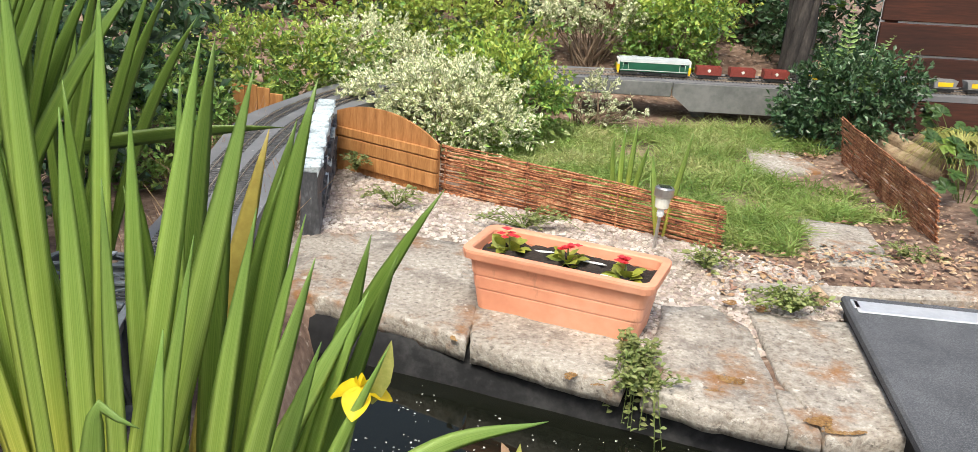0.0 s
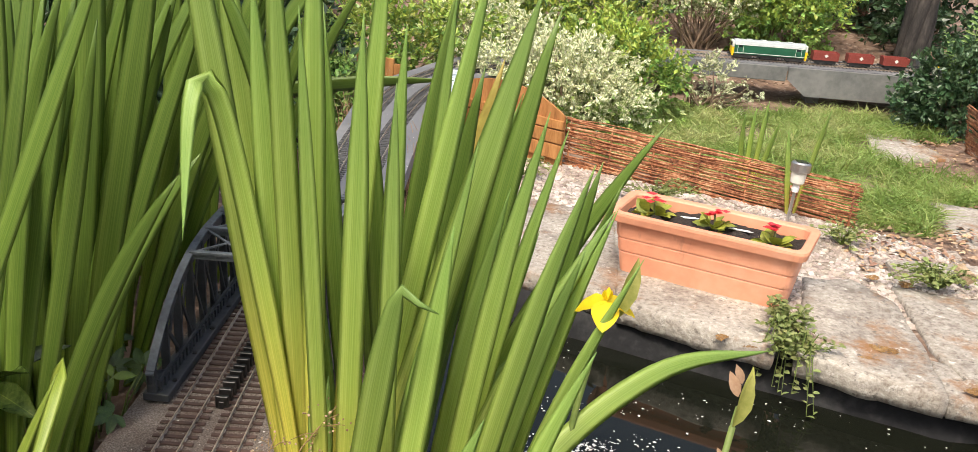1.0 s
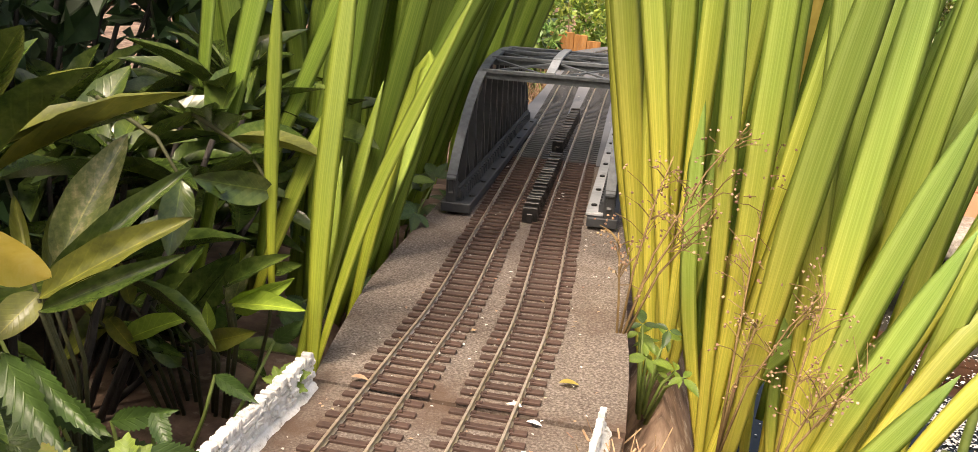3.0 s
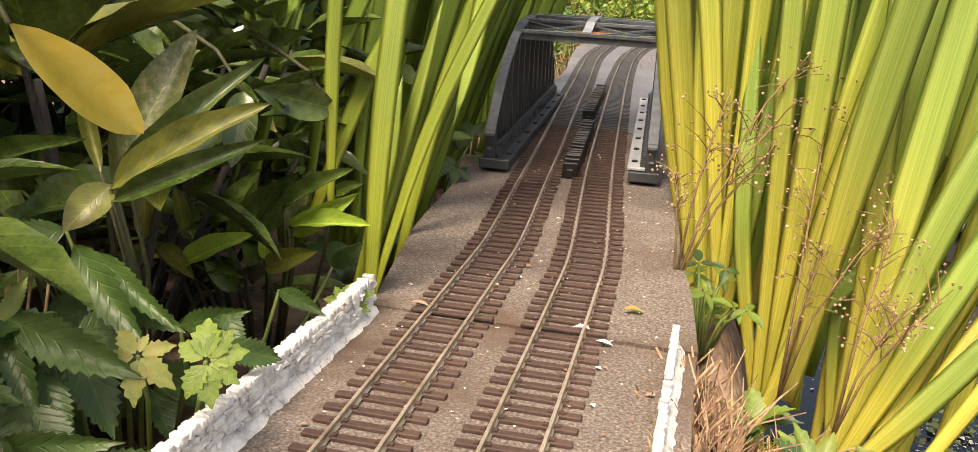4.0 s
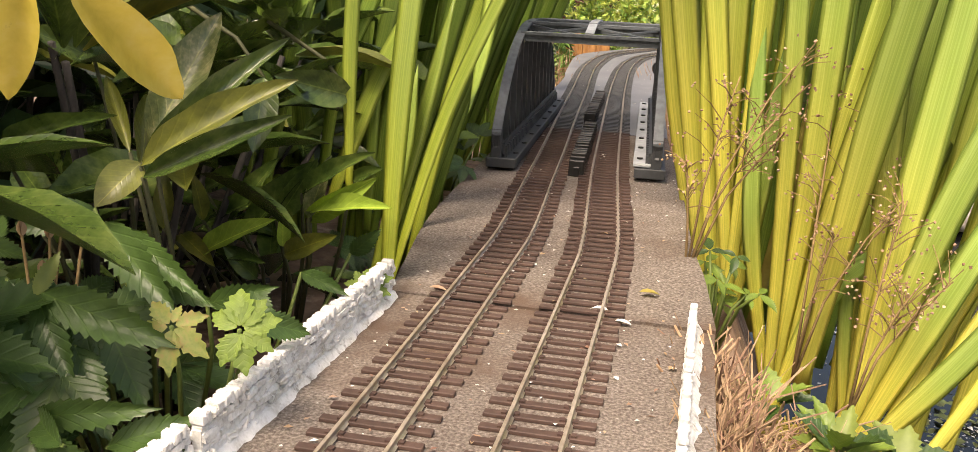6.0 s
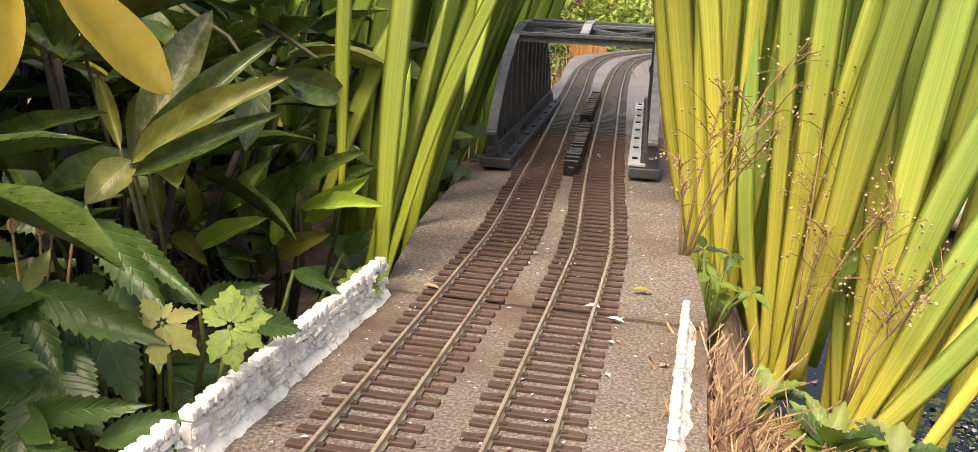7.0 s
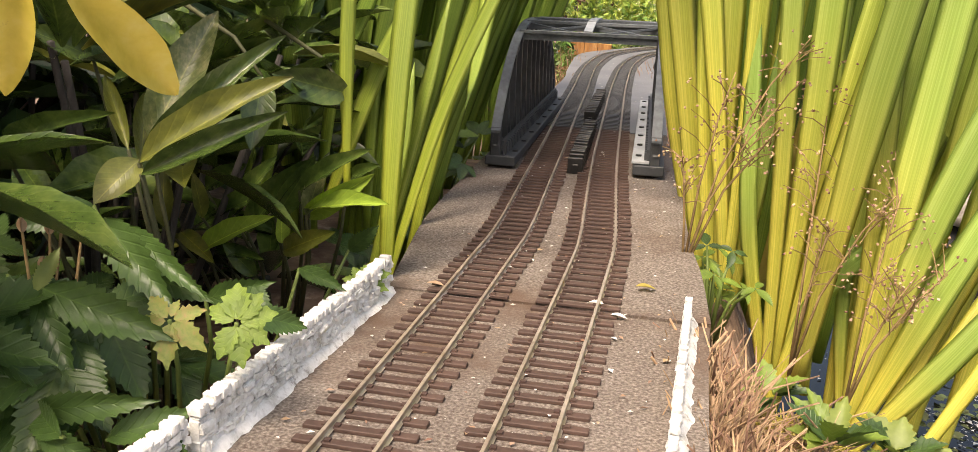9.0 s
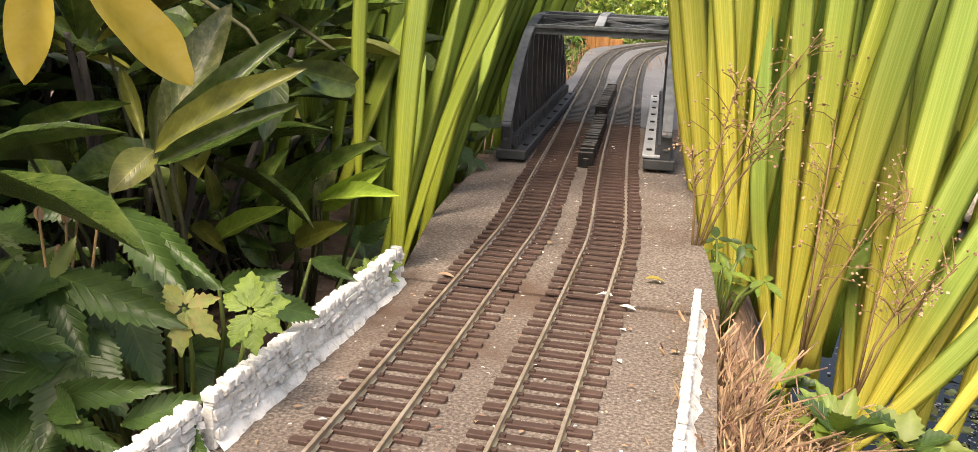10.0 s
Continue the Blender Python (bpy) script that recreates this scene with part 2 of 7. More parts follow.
MAT["gravel_bed"] = material("gravel fines", [(0.15, 0.11, 0.08), (0.3, 0.25, 0.2), (0.44, 0.38, 0.32)], 14, 0.6, 0.95, 1.0, bump_scale=8, depth=0.01)
MAT["terracotta"] = material("peach terracotta plastic", [(0.68, 0.28, 0.165), (0.76, 0.335, 0.2), (0.8, 0.39, 0.25)], 5, 0.25, 0.55, 0.15, depth=0.001)
MAT["willow"] = material("red-brown willow rod", [(0.09, 0.03, 0.016), (0.34, 0.12, 0.055), (0.58, 0.32, 0.18)], 16, 0.5, 0.75, 0.4, random=0.4, depth=0.002)
MAT["orange_wood"] = material("orange-stained timber", [(0.25, 0.1, 0.03), (0.4, 0.18, 0.055), (0.5, 0.25, 0.09)], 7, 0.4, 0.75, 0.4, stretch=(6, 6, 0.7), random=0.15, depth=0.003)
# timber darkened: the shade over the fence is put into its colour
MAT["red_wood"] = material("shaded red-brown fence timber", [(0.022, 0.006, 0.003), (0.045, 0.012, 0.005), (0.08, 0.022, 0.009)], 3, 0.4, 0.8, 0.3, stretch=(0.5, 6, 6), random=0.12, depth=0.003)
MAT["log"] = material("weathered log", [(0.2, 0.13, 0.075), (0.4, 0.29, 0.18), (0.52, 0.4, 0.27)], 8, 0.5, 0.9, 0.5, stretch=(5, 1, 5), depth=0.004)
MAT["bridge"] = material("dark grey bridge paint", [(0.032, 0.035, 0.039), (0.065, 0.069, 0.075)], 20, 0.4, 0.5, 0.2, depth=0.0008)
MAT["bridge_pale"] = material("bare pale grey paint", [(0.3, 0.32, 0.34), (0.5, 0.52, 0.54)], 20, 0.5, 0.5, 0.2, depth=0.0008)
# a lighter grey than the girder sides, for flanges and top bracing
MAT["bridge_light"] = material("lighter bridge grey", [(0.075, 0.085, 0.095), (0.17, 0.19, 0.205)], 20, 0.5, 0.55, 0.2, depth=0.0008)
MAT["black_plastic"] = material("black plastic", [(0.008, 0.008, 0.008), (0.022, 0.02, 0.019)], 30, 0.4, 0.35, 0.2, depth=0.0008)
MAT["slate"] = material("dark slate with paint", [(0.035, 0.037, 0.04), (0.07, 0.072, 0.078), (0.16, 0.17, 0.18)], 16, 0.5, 0.7, 0.5, stretch=(1, 1, 0.4))
MAT["blue_stone"] = material("pale blue-grey paint", [(0.2, 0.25, 0.27), (0.45, 0.52, 0.54), (0.62, 0.68, 0.7)], 22, 0.5, 0.8, 0.5)
MAT["felt"] = material("charcoal roofing felt", [(0.04, 0.042, 0.047), (0.07, 0.073, 0.08), (0.14, 0.145, 0.155)], 7, 0.7, 0.92, 0.8, bump_scale=50, depth=0.0012)
MAT["silver"] = material("aluminium strip", [(0.66, 0.67, 0.68), (0.8, 0.81, 0.82)], 12, 0.4, 0.45, 0.1, metal=0.6)
MAT["steel"] = material("brushed steel", [(0.45, 0.44, 0.42), (0.6, 0.59, 0.57)], 30, 0.4, 0.3, 0.05, metal=0.9)
MAT["clear"] = material("cloudy clear plastic", [(0.6, 0.58, 0.5), (0.7, 0.68, 0.6)], 30, 0.3, 0.2, 0.0)
MAT["liner"] = material("pond liner", [(0.006, 0.006, 0.007), (0.013, 0.013, 0.014), (0.035, 0.035, 0.035)], 7, 0.4, 0.7, 0.4, specular=0.2, depth=0.006)
MAT["moss"] = material("rust-brown moss", [(0.12, 0.06, 0.02), (0.24, 0.13, 0.045), (0.34, 0.22, 0.09)], 30, 0.5, 0.95, 1.0, depth=0.004)
MAT["litter"] = material("dead leaf", [(0.2, 0.1, 0.055), (0.38, 0.24, 0.15), (0.55, 0.42, 0.3)], 12, 0.4, 0.8, 0.2, random=0.4)
MAT["pale_bit"] = material("pale petal bit and water glint", [(0.6, 0.56, 0.5), (0.8, 0.78, 0.74)], 20, 0.3, 0.7, 0.1, random=0.15)
MAT["white_label"] = material("white plastic label", [(0.75, 0.75, 0.73), (0.82, 0.82, 0.8)], 20, 0.3, 0.4, 0.0)
MAT["loco_green"] = material("loco green", [(0.015, 0.09, 0.05), (0.02, 0.12, 0.065)], 20, 0.3, 0.35, 0.0)
MAT["loco_roof"] = material("pale grey roof", [(0.3, 0.33, 0.33), (0.42, 0.45, 0.45)], 30, 0.4, 0.5, 0.0)
MAT["loco_cream"] = material("cream lining", [(0.7, 0.7, 0.62), (0.75, 0.75, 0.68)], 30, 0.3, 0.4, 0.0)
MAT["loco_yellow"] = material("warning yellow", [(0.8, 0.5, 0.01), (0.85, 0.56, 0.02)], 30, 0.3, 0.4, 0.0)
MAT["wagon_red"] = material("bauxite red wagon", [(0.2, 0.035, 0.025), (0.28, 0.06, 0.045)], 30, 0.4, 0.6, 0.0)
MAT["wagon_grey"] = material("pale grey wagon", [(0.2, 0.205, 0.205), (0.3, 0.305, 0.305)], 30, 0.4, 0.6, 0.0)
MAT["black_metal"] = material("black underframe", [(0.012, 0.012, 0.012), (0.03, 0.028, 0.026)], 30, 0.4, 0.55, 0.0)
MAT["glass"] = material("dark glazing", [(0.02, 0.025, 0.03), (0.03, 0.035, 0.04)], 10, 0.3, 0.08, 0.0)

def stain(key, colour, scale, lo, hi, offset=0.0, stretch=(1, 1, 1)):
    """Patches of another colour with ragged edges over a finished material."""
    nt = MAT[key].node_tree
    n, l = nt.nodes, nt.links
    target = n["Principled BSDF"].inputs["Base Color"]
    source = target.links[0].from_socket
    tc, mp, nz = n.new("ShaderNodeTexCoord"), n.new("ShaderNodeMapping"), n.new("ShaderNodeTexNoise")
    mp.inputs["Location"].default_value, mp.inputs["Scale"].default_value = (offset, offset, 0), stretch
    nz.inputs["Scale"].default_value, nz.inputs["Detail"].default_value, nz.inputs["Roughness"].default_value = scale, 7, 0.68
    l.new(tc.outputs["Object"], mp.inputs[0])
    l.new(mp.outputs[0], nz.inputs["Vector"])
    mr, mx = n.new("ShaderNodeMapRange"), n.new("ShaderNodeMix")
    mr.inputs["From Min"].default_value, mr.inputs["From Max"].default_value = lo, hi
    mx.data_type = "RGBA"
    mx.inputs[7].default_value = (*colour, 1)
    l.new(nz.outputs["Fac"], mr.inputs["Value"])
    l.new(mr.outputs[0], mx.inputs[0])
    l.new(source, mx.inputs[6])
    l.new(mx.outputs[2], target)


stain("stone", (0.13, 0.11, 0.095), 9, 0.52, 0.72)
stain("stone", (0.26, 0.13, 0.055), 6, 0.53, 0.66, 3.0)
stain("stone", (0.15, 0.13, 0.11), 70, 0.56, 0.66, 11.0)
stain("stone", (0.62, 0.59, 0.53), 26, 0.6, 0.7, 7.0)
stain("deck", (0.11, 0.07, 0.048), 5, 0.52, 0.66, 2.0)
stain("deck", (0.33, 0.3, 0.27), 160, 0.64, 0.7, 5.0)
stain("terracotta", (0.45, 0.2, 0.12), 9, 0.6, 0.72, 1.0, (1, 1, 0.35))
stain("soil", (0.36, 0.29, 0.23), 30, 0.56, 0.68, 4.0)
stain("deck_far", (0.25, 0.25, 0.25), 4, 0.5, 0.75, 1.0)
stain("rhodo_old", (0.3, 0.2, 0.06), 55, 0.66, 0.7, 1.0)
stain("white_stone", (0.3, 0.28, 0.25), 120, 0.56, 0.68, 1.0)

water_mat = bpy.data.materials.new("pond water")
water_mat.use_nodes = True
_b = water_mat.node_tree.nodes["Principled BSDF"]
_b.inputs["Base Color"].default_value = (0.008, 0.009, 0.006, 1)
_b.inputs["Roughness"].default_value = 0.04
_b.inputs["IOR"].default_value = 1.33
_nz = water_mat.node_tree.nodes.new("ShaderNodeTexNoise")
_nz.inputs["Scale"].default_value = 7
_bp = water_mat.node_tree.nodes.new("ShaderNodeBump")
_bp.inputs["Strength"].default_value, _bp.inputs["Distance"].default_value = 0.06, 0.01
water_mat.node_tree.links.new(_nz.outputs["Fac"], _bp.inputs["Height"])
water_mat.node_tree.links.new(_bp.outputs[0], _b.inputs["Normal"])
MAT["water"] = water_mat


# ---- mesh helpers ----
def link_mesh(name, me, material_key, parent=None, label=""):
    if material_key:
        me.materials.append(MAT[material_key])
    ob = new(name, me)
    if parent is not None:
        ob.parent = parent
    if label:
        ob["label"] = label
    return ob


def part(name, bm, material_key, parent=None, label="", smooth=False):
    """Links a bmesh as one mesh object under a thing or a part."""
    bmesh.ops.recalc_face_normals(bm, faces=bm.faces[:])
    me = bpy.data.meshes.new(name)
    bm.to_mesh(me)
    bm.free()
    if smooth:
        me.shade_smooth()
    return link_mesh(name, me, material_key, parent, label)


def sheet(name, verts, faces, material_key, parent=None, label="", uvs=None, smooth=False):
    me = bpy.data.meshes.new(name)
    me.from_pydata([tuple(v) for v in verts] if not isinstance(verts, np.ndarray) else verts.tolist(), [], faces if isinstance(faces, list) else faces.tolist())
    if uvs is not None:
        layer = me.uv_layers.new(name="uv")
        idx = np.zeros(len(me.loops), dtype=np.int32)
        me.loops.foreach_get("vertex_index", idx)
        layer.data.foreach_set("uv", np.asarray(uvs, dtype=np.float32)[idx].ravel())
    if smooth:
        me.shade_smooth()
    return link_mesh(name, me, material_key, parent, label)


def thing(name, at, label, category, group="", kind="", rz=0.0, rx=0.0, ry=0.0):
    ob = new(name)
    ob.empty_display_size = 0.02
    ob.matrix_world = pose(*at, rx, ry, rz)
    return tagged(ob, label, category, group, kind)


def box(bm, lo, hi, bevel=0.0):
    c = [(a + b) / 2 for a, b in zip(lo, hi)]
    s = [abs(b - a) for a, b in zip(lo, hi)]
    r = bmesh.ops.create_cube(bm, size=1.0, matrix=Matrix.Translation(c) @ Matrix.Diagonal((*s, 1)))
    if bevel:
        es = list({e for v in r["verts"] for e in v.link_edges})
        bmesh.ops.bevel(bm, geom=es, offset=bevel, segments=1, affect="EDGES")
    return r["verts"]


def bar(bm, a, b, w, h=None, seg=4):
    """A straight bar from a to b: four-sided w by h, or round when seg is more than four."""
    a, b = Vector(a), Vector(b)
    d = b - a
    q = d.to_track_quat("Z", "Y").to_matrix().to_4x4()
    m = Matrix.Translation((a + b) / 2) @ q
    if seg == 4:
        bmesh.ops.create_cube(bm, size=1.0, matrix=m @ Matrix.Diagonal((w, h or w, d.length, 1)))
    else:
        bmesh.ops.create_cone(bm, cap_ends=True, segments=seg, radius1=w / 2, radius2=(h or w) / 2, depth=d.length, matrix=m)


def tube(points, radii, seg=6):
    """Vertices and faces of a tapered tube through points."""
    vs, fs = [], []
    pts = [Vector(p) for p in points]
    for i, p in enumerate(pts):
        d = (pts[min(i + 1, len(pts) - 1)] - pts[max(i - 1, 0)]).normalized()
        u = d.orthogonal().normalized()
        w = d.cross(u)
        for k in range(seg):
            a = 2 * math.pi * k / seg
            vs.append(p + (u * math.cos(a) + w * math.sin(a)) * radii[i])
    for i in range(len(pts) - 1):
        for k in range(seg):
            fs.append((i * seg + k, i * seg + (k + 1) % seg, (i + 1) * seg + (k + 1) % seg, (i + 1) * seg + k))
    fs.append(tuple(range(seg - 1, -1, -1)))
    fs.append(tuple(range((len(pts) - 1) * seg, len(pts) * seg)))
    return vs, fs


def join(lists):
    vs, fs = [], []
    for v, f in lists:
        o = len(vs)
        vs += list(v)
        fs += [tuple(i + o for i in q) for q in f]
    return vs, fs


def spline(ctrl, step=0.02):
    """Catmull-Rom curve through the controls, resampled at even steps."""
    c = [np.array(p, float) for p in ctrl]
    c = [2 * c[0] - c[1]] + c + [2 * c[-1] - c[-2]]
    out = []
    for i in range(1, len(c) - 2):
        for t in np.linspace(0, 1, 24, endpoint=False):
            p0, p1, p2, p3 = c[i - 1:i + 3]
            out.append(0.5 * (2 * p1 + (p2 - p0) * t + (2 * p0 - 5 * p1 + 4 * p2 - p3) * t * t + (3 * p1 - p0 - 3 * p2 + p3) * t ** 3))
    out = np.array(out + [c[-2]])
    d = np.concatenate([[0], np.cumsum(np.linalg.norm(np.diff(out, axis=0), axis=1))])
    s = np.arange(0, d[-1], step)
    return np.stack([np.interp(s, d, out[:, k]) for k in range(out.shape[1])], axis=1)


def frames_along(p):
    """Unit tangents and rightward normals of a plan curve."""
    t = np.gradient(p[:, :2], axis=0)
    t /= np.linalg.norm(t, axis=1)[:, None]
    return t, np.stack([t[:, 1], -t[:, 0]], axis=1)


# templates: x across, y along, z normal
LEAF2 = (np.array([(0, 0, 0), (0.5, 0.5, 0.12), (0, 1, 0), (-0.5, 0.5, 0.12)], float), [(0, 1, 2), (0, 2, 3)], np.array([(0.5, 0), (1, 0.5), (0.5, 1), (0, 0.5)], float))
_lv, _lu = [], []
for _y, _w in ((0, 0.04), (0.2, 0.34), (0.45, 0.5), (0.7, 0.42), (0.9, 0.17), (1.0, 0.01)):
    for _x in (-1, 0, 1):
        _lv.append((_x * _w, _y, abs(_x) * _w * 0.22 - 0.16 * _y * _y))
        _lu.append((0.5 + 0.5 * _x, _y))
LEAF8 = (np.array(_lv), [q for i in range(5) for q in ((3 * i, 3 * i + 1, 3 * i + 4, 3 * i + 3), (3 * i + 1, 3 * i + 2, 3 * i + 5, 3 * i + 4))], np.array(_lu))


_lv, _lu = [], []
for _i in range(13):
    _y = _i / 12
    _w = 0.5 * math.sin(math.pi * _y ** 0.85) ** 0.75 if 0 < _i < 12 else 0.012
    for _x in (-1, -0.5, 0, 0.5, 1):
        _lv.append((_x * _w, _y, abs(_x) ** 1.3 * _w * 0.2 - 0.13 * _y * _y + 0.012 * math.sin(_y * 17 + _x * 2) * abs(_x)))
        _lu.append((0.5 + 0.5 * _x, _y))
LEAF_FINE = (np.array(_lv), [(5 * i + k, 5 * i + k + 1, 5 * i + k + 6, 5 * i + k + 5) for i in range(12) for k in range(4)], np.array(_lu))


def scatter(template, pos, along, normal, length, width):
    """Many copies of a leaf template in one set of arrays."""
    v, f, uv = template
    y = along / np.linalg.norm(along, axis=1)[:, None]
    x = np.cross(y, normal)
    x /= np.linalg.norm(x, axis=1)[:, None] + 1e-9
    z = np.cross(x, y)
    n, k = len(pos), len(v)
    P = pos[:, None, :] + v[None, :, 0, None] * (x * width[:, None])[:, None, :] + v[None, :, 1, None] * (y * length[:, None])[:, None, :] + v[None, :, 2, None] * (z * length[:, None])[:, None, :]
    faces = [tuple(i * k + j for j in q) for i in range(n) for q in f]
    return P.reshape(-1, 3), faces, np.tile(uv, (n, 1))


def unit(a):
    return a / (np.linalg.norm(a, axis=1)[:, None] + 1e-9)


# ---- ground, pond, lawn ----
def smooth01(a, b, x):
    t = min(1.0, max(0.0, (x - a) / (b - a)))
    return t * t * (3 - 2 * t)


def shore(x):
    """y of the stone edge of the pond."""
    return 1.98 - 0.37 * (x + 0.3) if x < 0.62 else 1.64


def ground_z(x, y):
    z = -0.165 - 0.035 * smooth01(2.5, 3.1, y) + 0.02 * smooth01(3.9, 4.3, y) + 0.2 * smooth01(4.45, 5.2, y)
    pond = smooth01(-0.46, -0.3, x) * (1 - smooth01(1.0, 1.25, x)) * (1 - smooth01(shore(x) - 0.02, shore(x) + 0.05, y)) * smooth01(-0.9, -0.6, y)
    z -= 0.35 * pond
    bank = smooth01(-0.5, -0.46, x) * (1 - smooth01(-0.42, -0.3, x)) * smooth01(0.2, 0.4, y) * (1 - smooth01(0.95, 1.2, y))
    z += 0.1 * bank + 0.1 * (1 - smooth01(-0.8, -0.74, x)) * (1 - smooth01(1.3, 2.0, y))
    z += 0.012 * (noise.noise((x * 3, y * 3, 0)) + 0.5 * noise.noise((x * 9, y * 9, 3))) * (1 - pond)
    return z


def axis(lo, hi, step, far):
    a = list(np.arange(lo, hi, step))
    g, v = step, hi
    while v < far:
        v += g
        g *= 1.5
        a.append(v)
    g, v = step, lo
    while v > -far:
        v -= g
        g *= 1.5
        a.insert(0, v)
    return a


gx, gy = axis(-2.0, 3.0, 0.05, 300), axis(-1.2, 6.0, 0.05, 300)
verts = [(x, y, ground_z(x, y)) for y in gy for x in gx]
W = len(gx)
faces = [(j * W + i, j * W + i + 1, (j + 1) * W + i + 1, (j + 1) * W + i) for j in range(len(gy) - 1) for i in range(W - 1)]
tagged(sheet("ground", verts, faces, "soil", smooth=True), "brown bare garden soil with scattered dead leaves", "ground", kind="structure")


def patch(name, poly, lift, material_key, label, category, step=0.04):
    """A thin sheet that follows the ground inside a plan outline with a ragged edge."""
    poly = np.array(poly)

    def inside(x, y):
        c, j = False, len(poly) - 1
        for i in range(len(poly)):
            (xi, yi), (xj, yj) = poly[i], poly[j]
            if (yi > y) != (yj > y) and x < (xj - xi) * (y - yi) / (yj - yi) + xi:
                c = not c
            j = i
        return c
    xs, ys = np.arange(poly[:, 0].min(), poly[:, 0].max() + step, step), np.arange(poly[:, 1].min(), poly[:, 1].max() + step, step)
    ids, vs, fs = {}, [], []
    for j, y in enumerate(ys):
        for i, x in enumerate(xs):
            ids[i, j] = len(vs)
            vs.append((x, y, ground_z(x, y) + lift))
    for j in range(len(ys) - 1):
        for i in range(len(xs) - 1):
            x, y = xs[i] + step / 2, ys[j] + step / 2
            w = 0.06 * noise.noise((x * 6, y * 6, 5))
            if inside(x + w, y - w):
                fs.append((ids[i, j], ids[i + 1, j], ids[i + 1, j + 1], ids[i, j + 1]))
    used = sorted({k for f in fs for k in f})
    remap = {k: n for n, k in enumerate(used)}
    ob = sheet(name, [vs[k] for k in used], [tuple(remap[k] for k in f) for f in fs], material_key, smooth=True)
    return tagged(ob, label, category, kind="structure"), inside


LAWN = [(-0.1, 3.55), (0.25, 3.95), (0.6, 4.1), (1.0, 4.12), (1.35, 4.1), (1.4, 3.8), (1.05, 3.7), (1.0, 3.4), (1.32, 3.25), (1.4, 2.95), (1.15, 2.9), (0.98, 2.75), (0.88, 2.5), (0.72, 2.55), (0.4, 2.75), (0.1, 3.0), (-0.12, 3.2)]
lawn, in_lawn = patch("lawn", LAWN, 0.003, "thatch", "patchy green lawn of long thin grass", "lawn")
GRAVEL = [(-0.6, 2.1), (-0.55, 3.3), (-0.2, 3.05), (0.1, 2.85), (0.65, 2.55), (0.9, 2.4), (0.95, 2.15), (0.6, 1.85), (0.2, 1.9), (-0.3, 2.05)]
gravel_bed, in_gravel = patch("gravel_bed", GRAVEL, 0.005, "gravel_bed", "pale gravel bed beside the pond", "gravel")

# pebbles on the gravel
_c = [(-1, -1, -0.5), (1, -0.8, -0.5), (0.8, 1, -0.5), (-0.9, 0.9, -0.5), (-0.6, -0.5, 0.5), (0.7, -0.6, 0.45), (0.5, 0.7, 0.5), (-0.6, 0.5, 0.55)]
PEBBLE = (np.array(_c), [(3, 2, 1, 0), (4, 5, 6, 7), (0, 1, 5, 4), (1, 2, 6, 5), (2, 3, 7, 6), (3, 0, 4, 7)], np.zeros((8, 2)))


def pebbles(n, inside, x0, x1, y0, y1, lo, hi, lift=0.004):
    P = []
    while len(P) < n:
        x, y = rng.uniform(x0, x1), rng.uniform(y0, y1)
        if inside(x, y):
            P.append((x, y, ground_z(x, y) + lift))
    P = np.array(P)
    a = rng.uniform(0, 6.28, n)
    s = rng.uniform(lo, hi, n)
    return scatter(PEBBLE, P, np.stack([np.cos(a), np.sin(a), rng.normal(0, 0.25, n)], 1), np.tile([0.1, 0.1, 1.0], (n, 1)) + rng.normal(0, 0.2, (n, 3)), s, s * rng.uniform(0.6, 1.1, n))


v, f, u = pebbles(9500, in_gravel, -0.6, 0.95, 1.85, 3.3, 0.0035, 0.0105)
tagged(sheet("gravel", v, f, "gravel"), "loose pale pinkish gravel chippings", "gravel", kind="stuff")


# grass blades
def blades(n, inside, x0, x1, y0, y1, lo, hi, zf, lean=0.5, width=0.0022):
    P = []
    while len(P) < n:
        x, y = rng.uniform(x0, x1), rng.uniform(y0, y1)
        if inside(x, y) and noise.noise((x * 4, y * 4, 8)) > rng.uniform(-0.45, 0.35):
            P.append((x, y, zf(x, y)))
    P = np.array(P)
    d = unit(np.stack([rng.normal(0, lean, n), rng.normal(0, lean, n), np.ones(n)], 1))
    L = rng.uniform(lo, hi, n)
    side = unit(np.cross(d, rng.normal(0, 1, (n, 3))))
    droop = np.stack([d[:, 0], d[:, 1], np.zeros(n)], 1) * (L * 0.5)[:, None]
    w = side * (width * rng.uniform(0.6, 1.3, n))[:, None]
    mid = P + d * (L * 0.55)[:, None]
    tip = P + d * L[:, None] + droop - np.array([0, 0, 1]) * (L * 0.12)[:, None]
    V = np.stack([P - w, P + w, mid + w * 0.8, mid - w * 0.8, tip], 1).reshape(-1, 3)
    F = [q for i in range(n) for q in ((5 * i, 5 * i + 1, 5 * i + 2, 5 * i + 3), (5 * i + 3, 5 * i + 2, 5 * i + 4))]
    return V, F


v, f = blades(24000, in_lawn, -0.15, 1.45, 2.45, 4.15, 0.03, 0.1, ground_z, 0.9, 0.0019)
tagged(sheet("grass", v, f, "grass"), "long thin green grass blades of the lawn", "grass", kind="stuff")

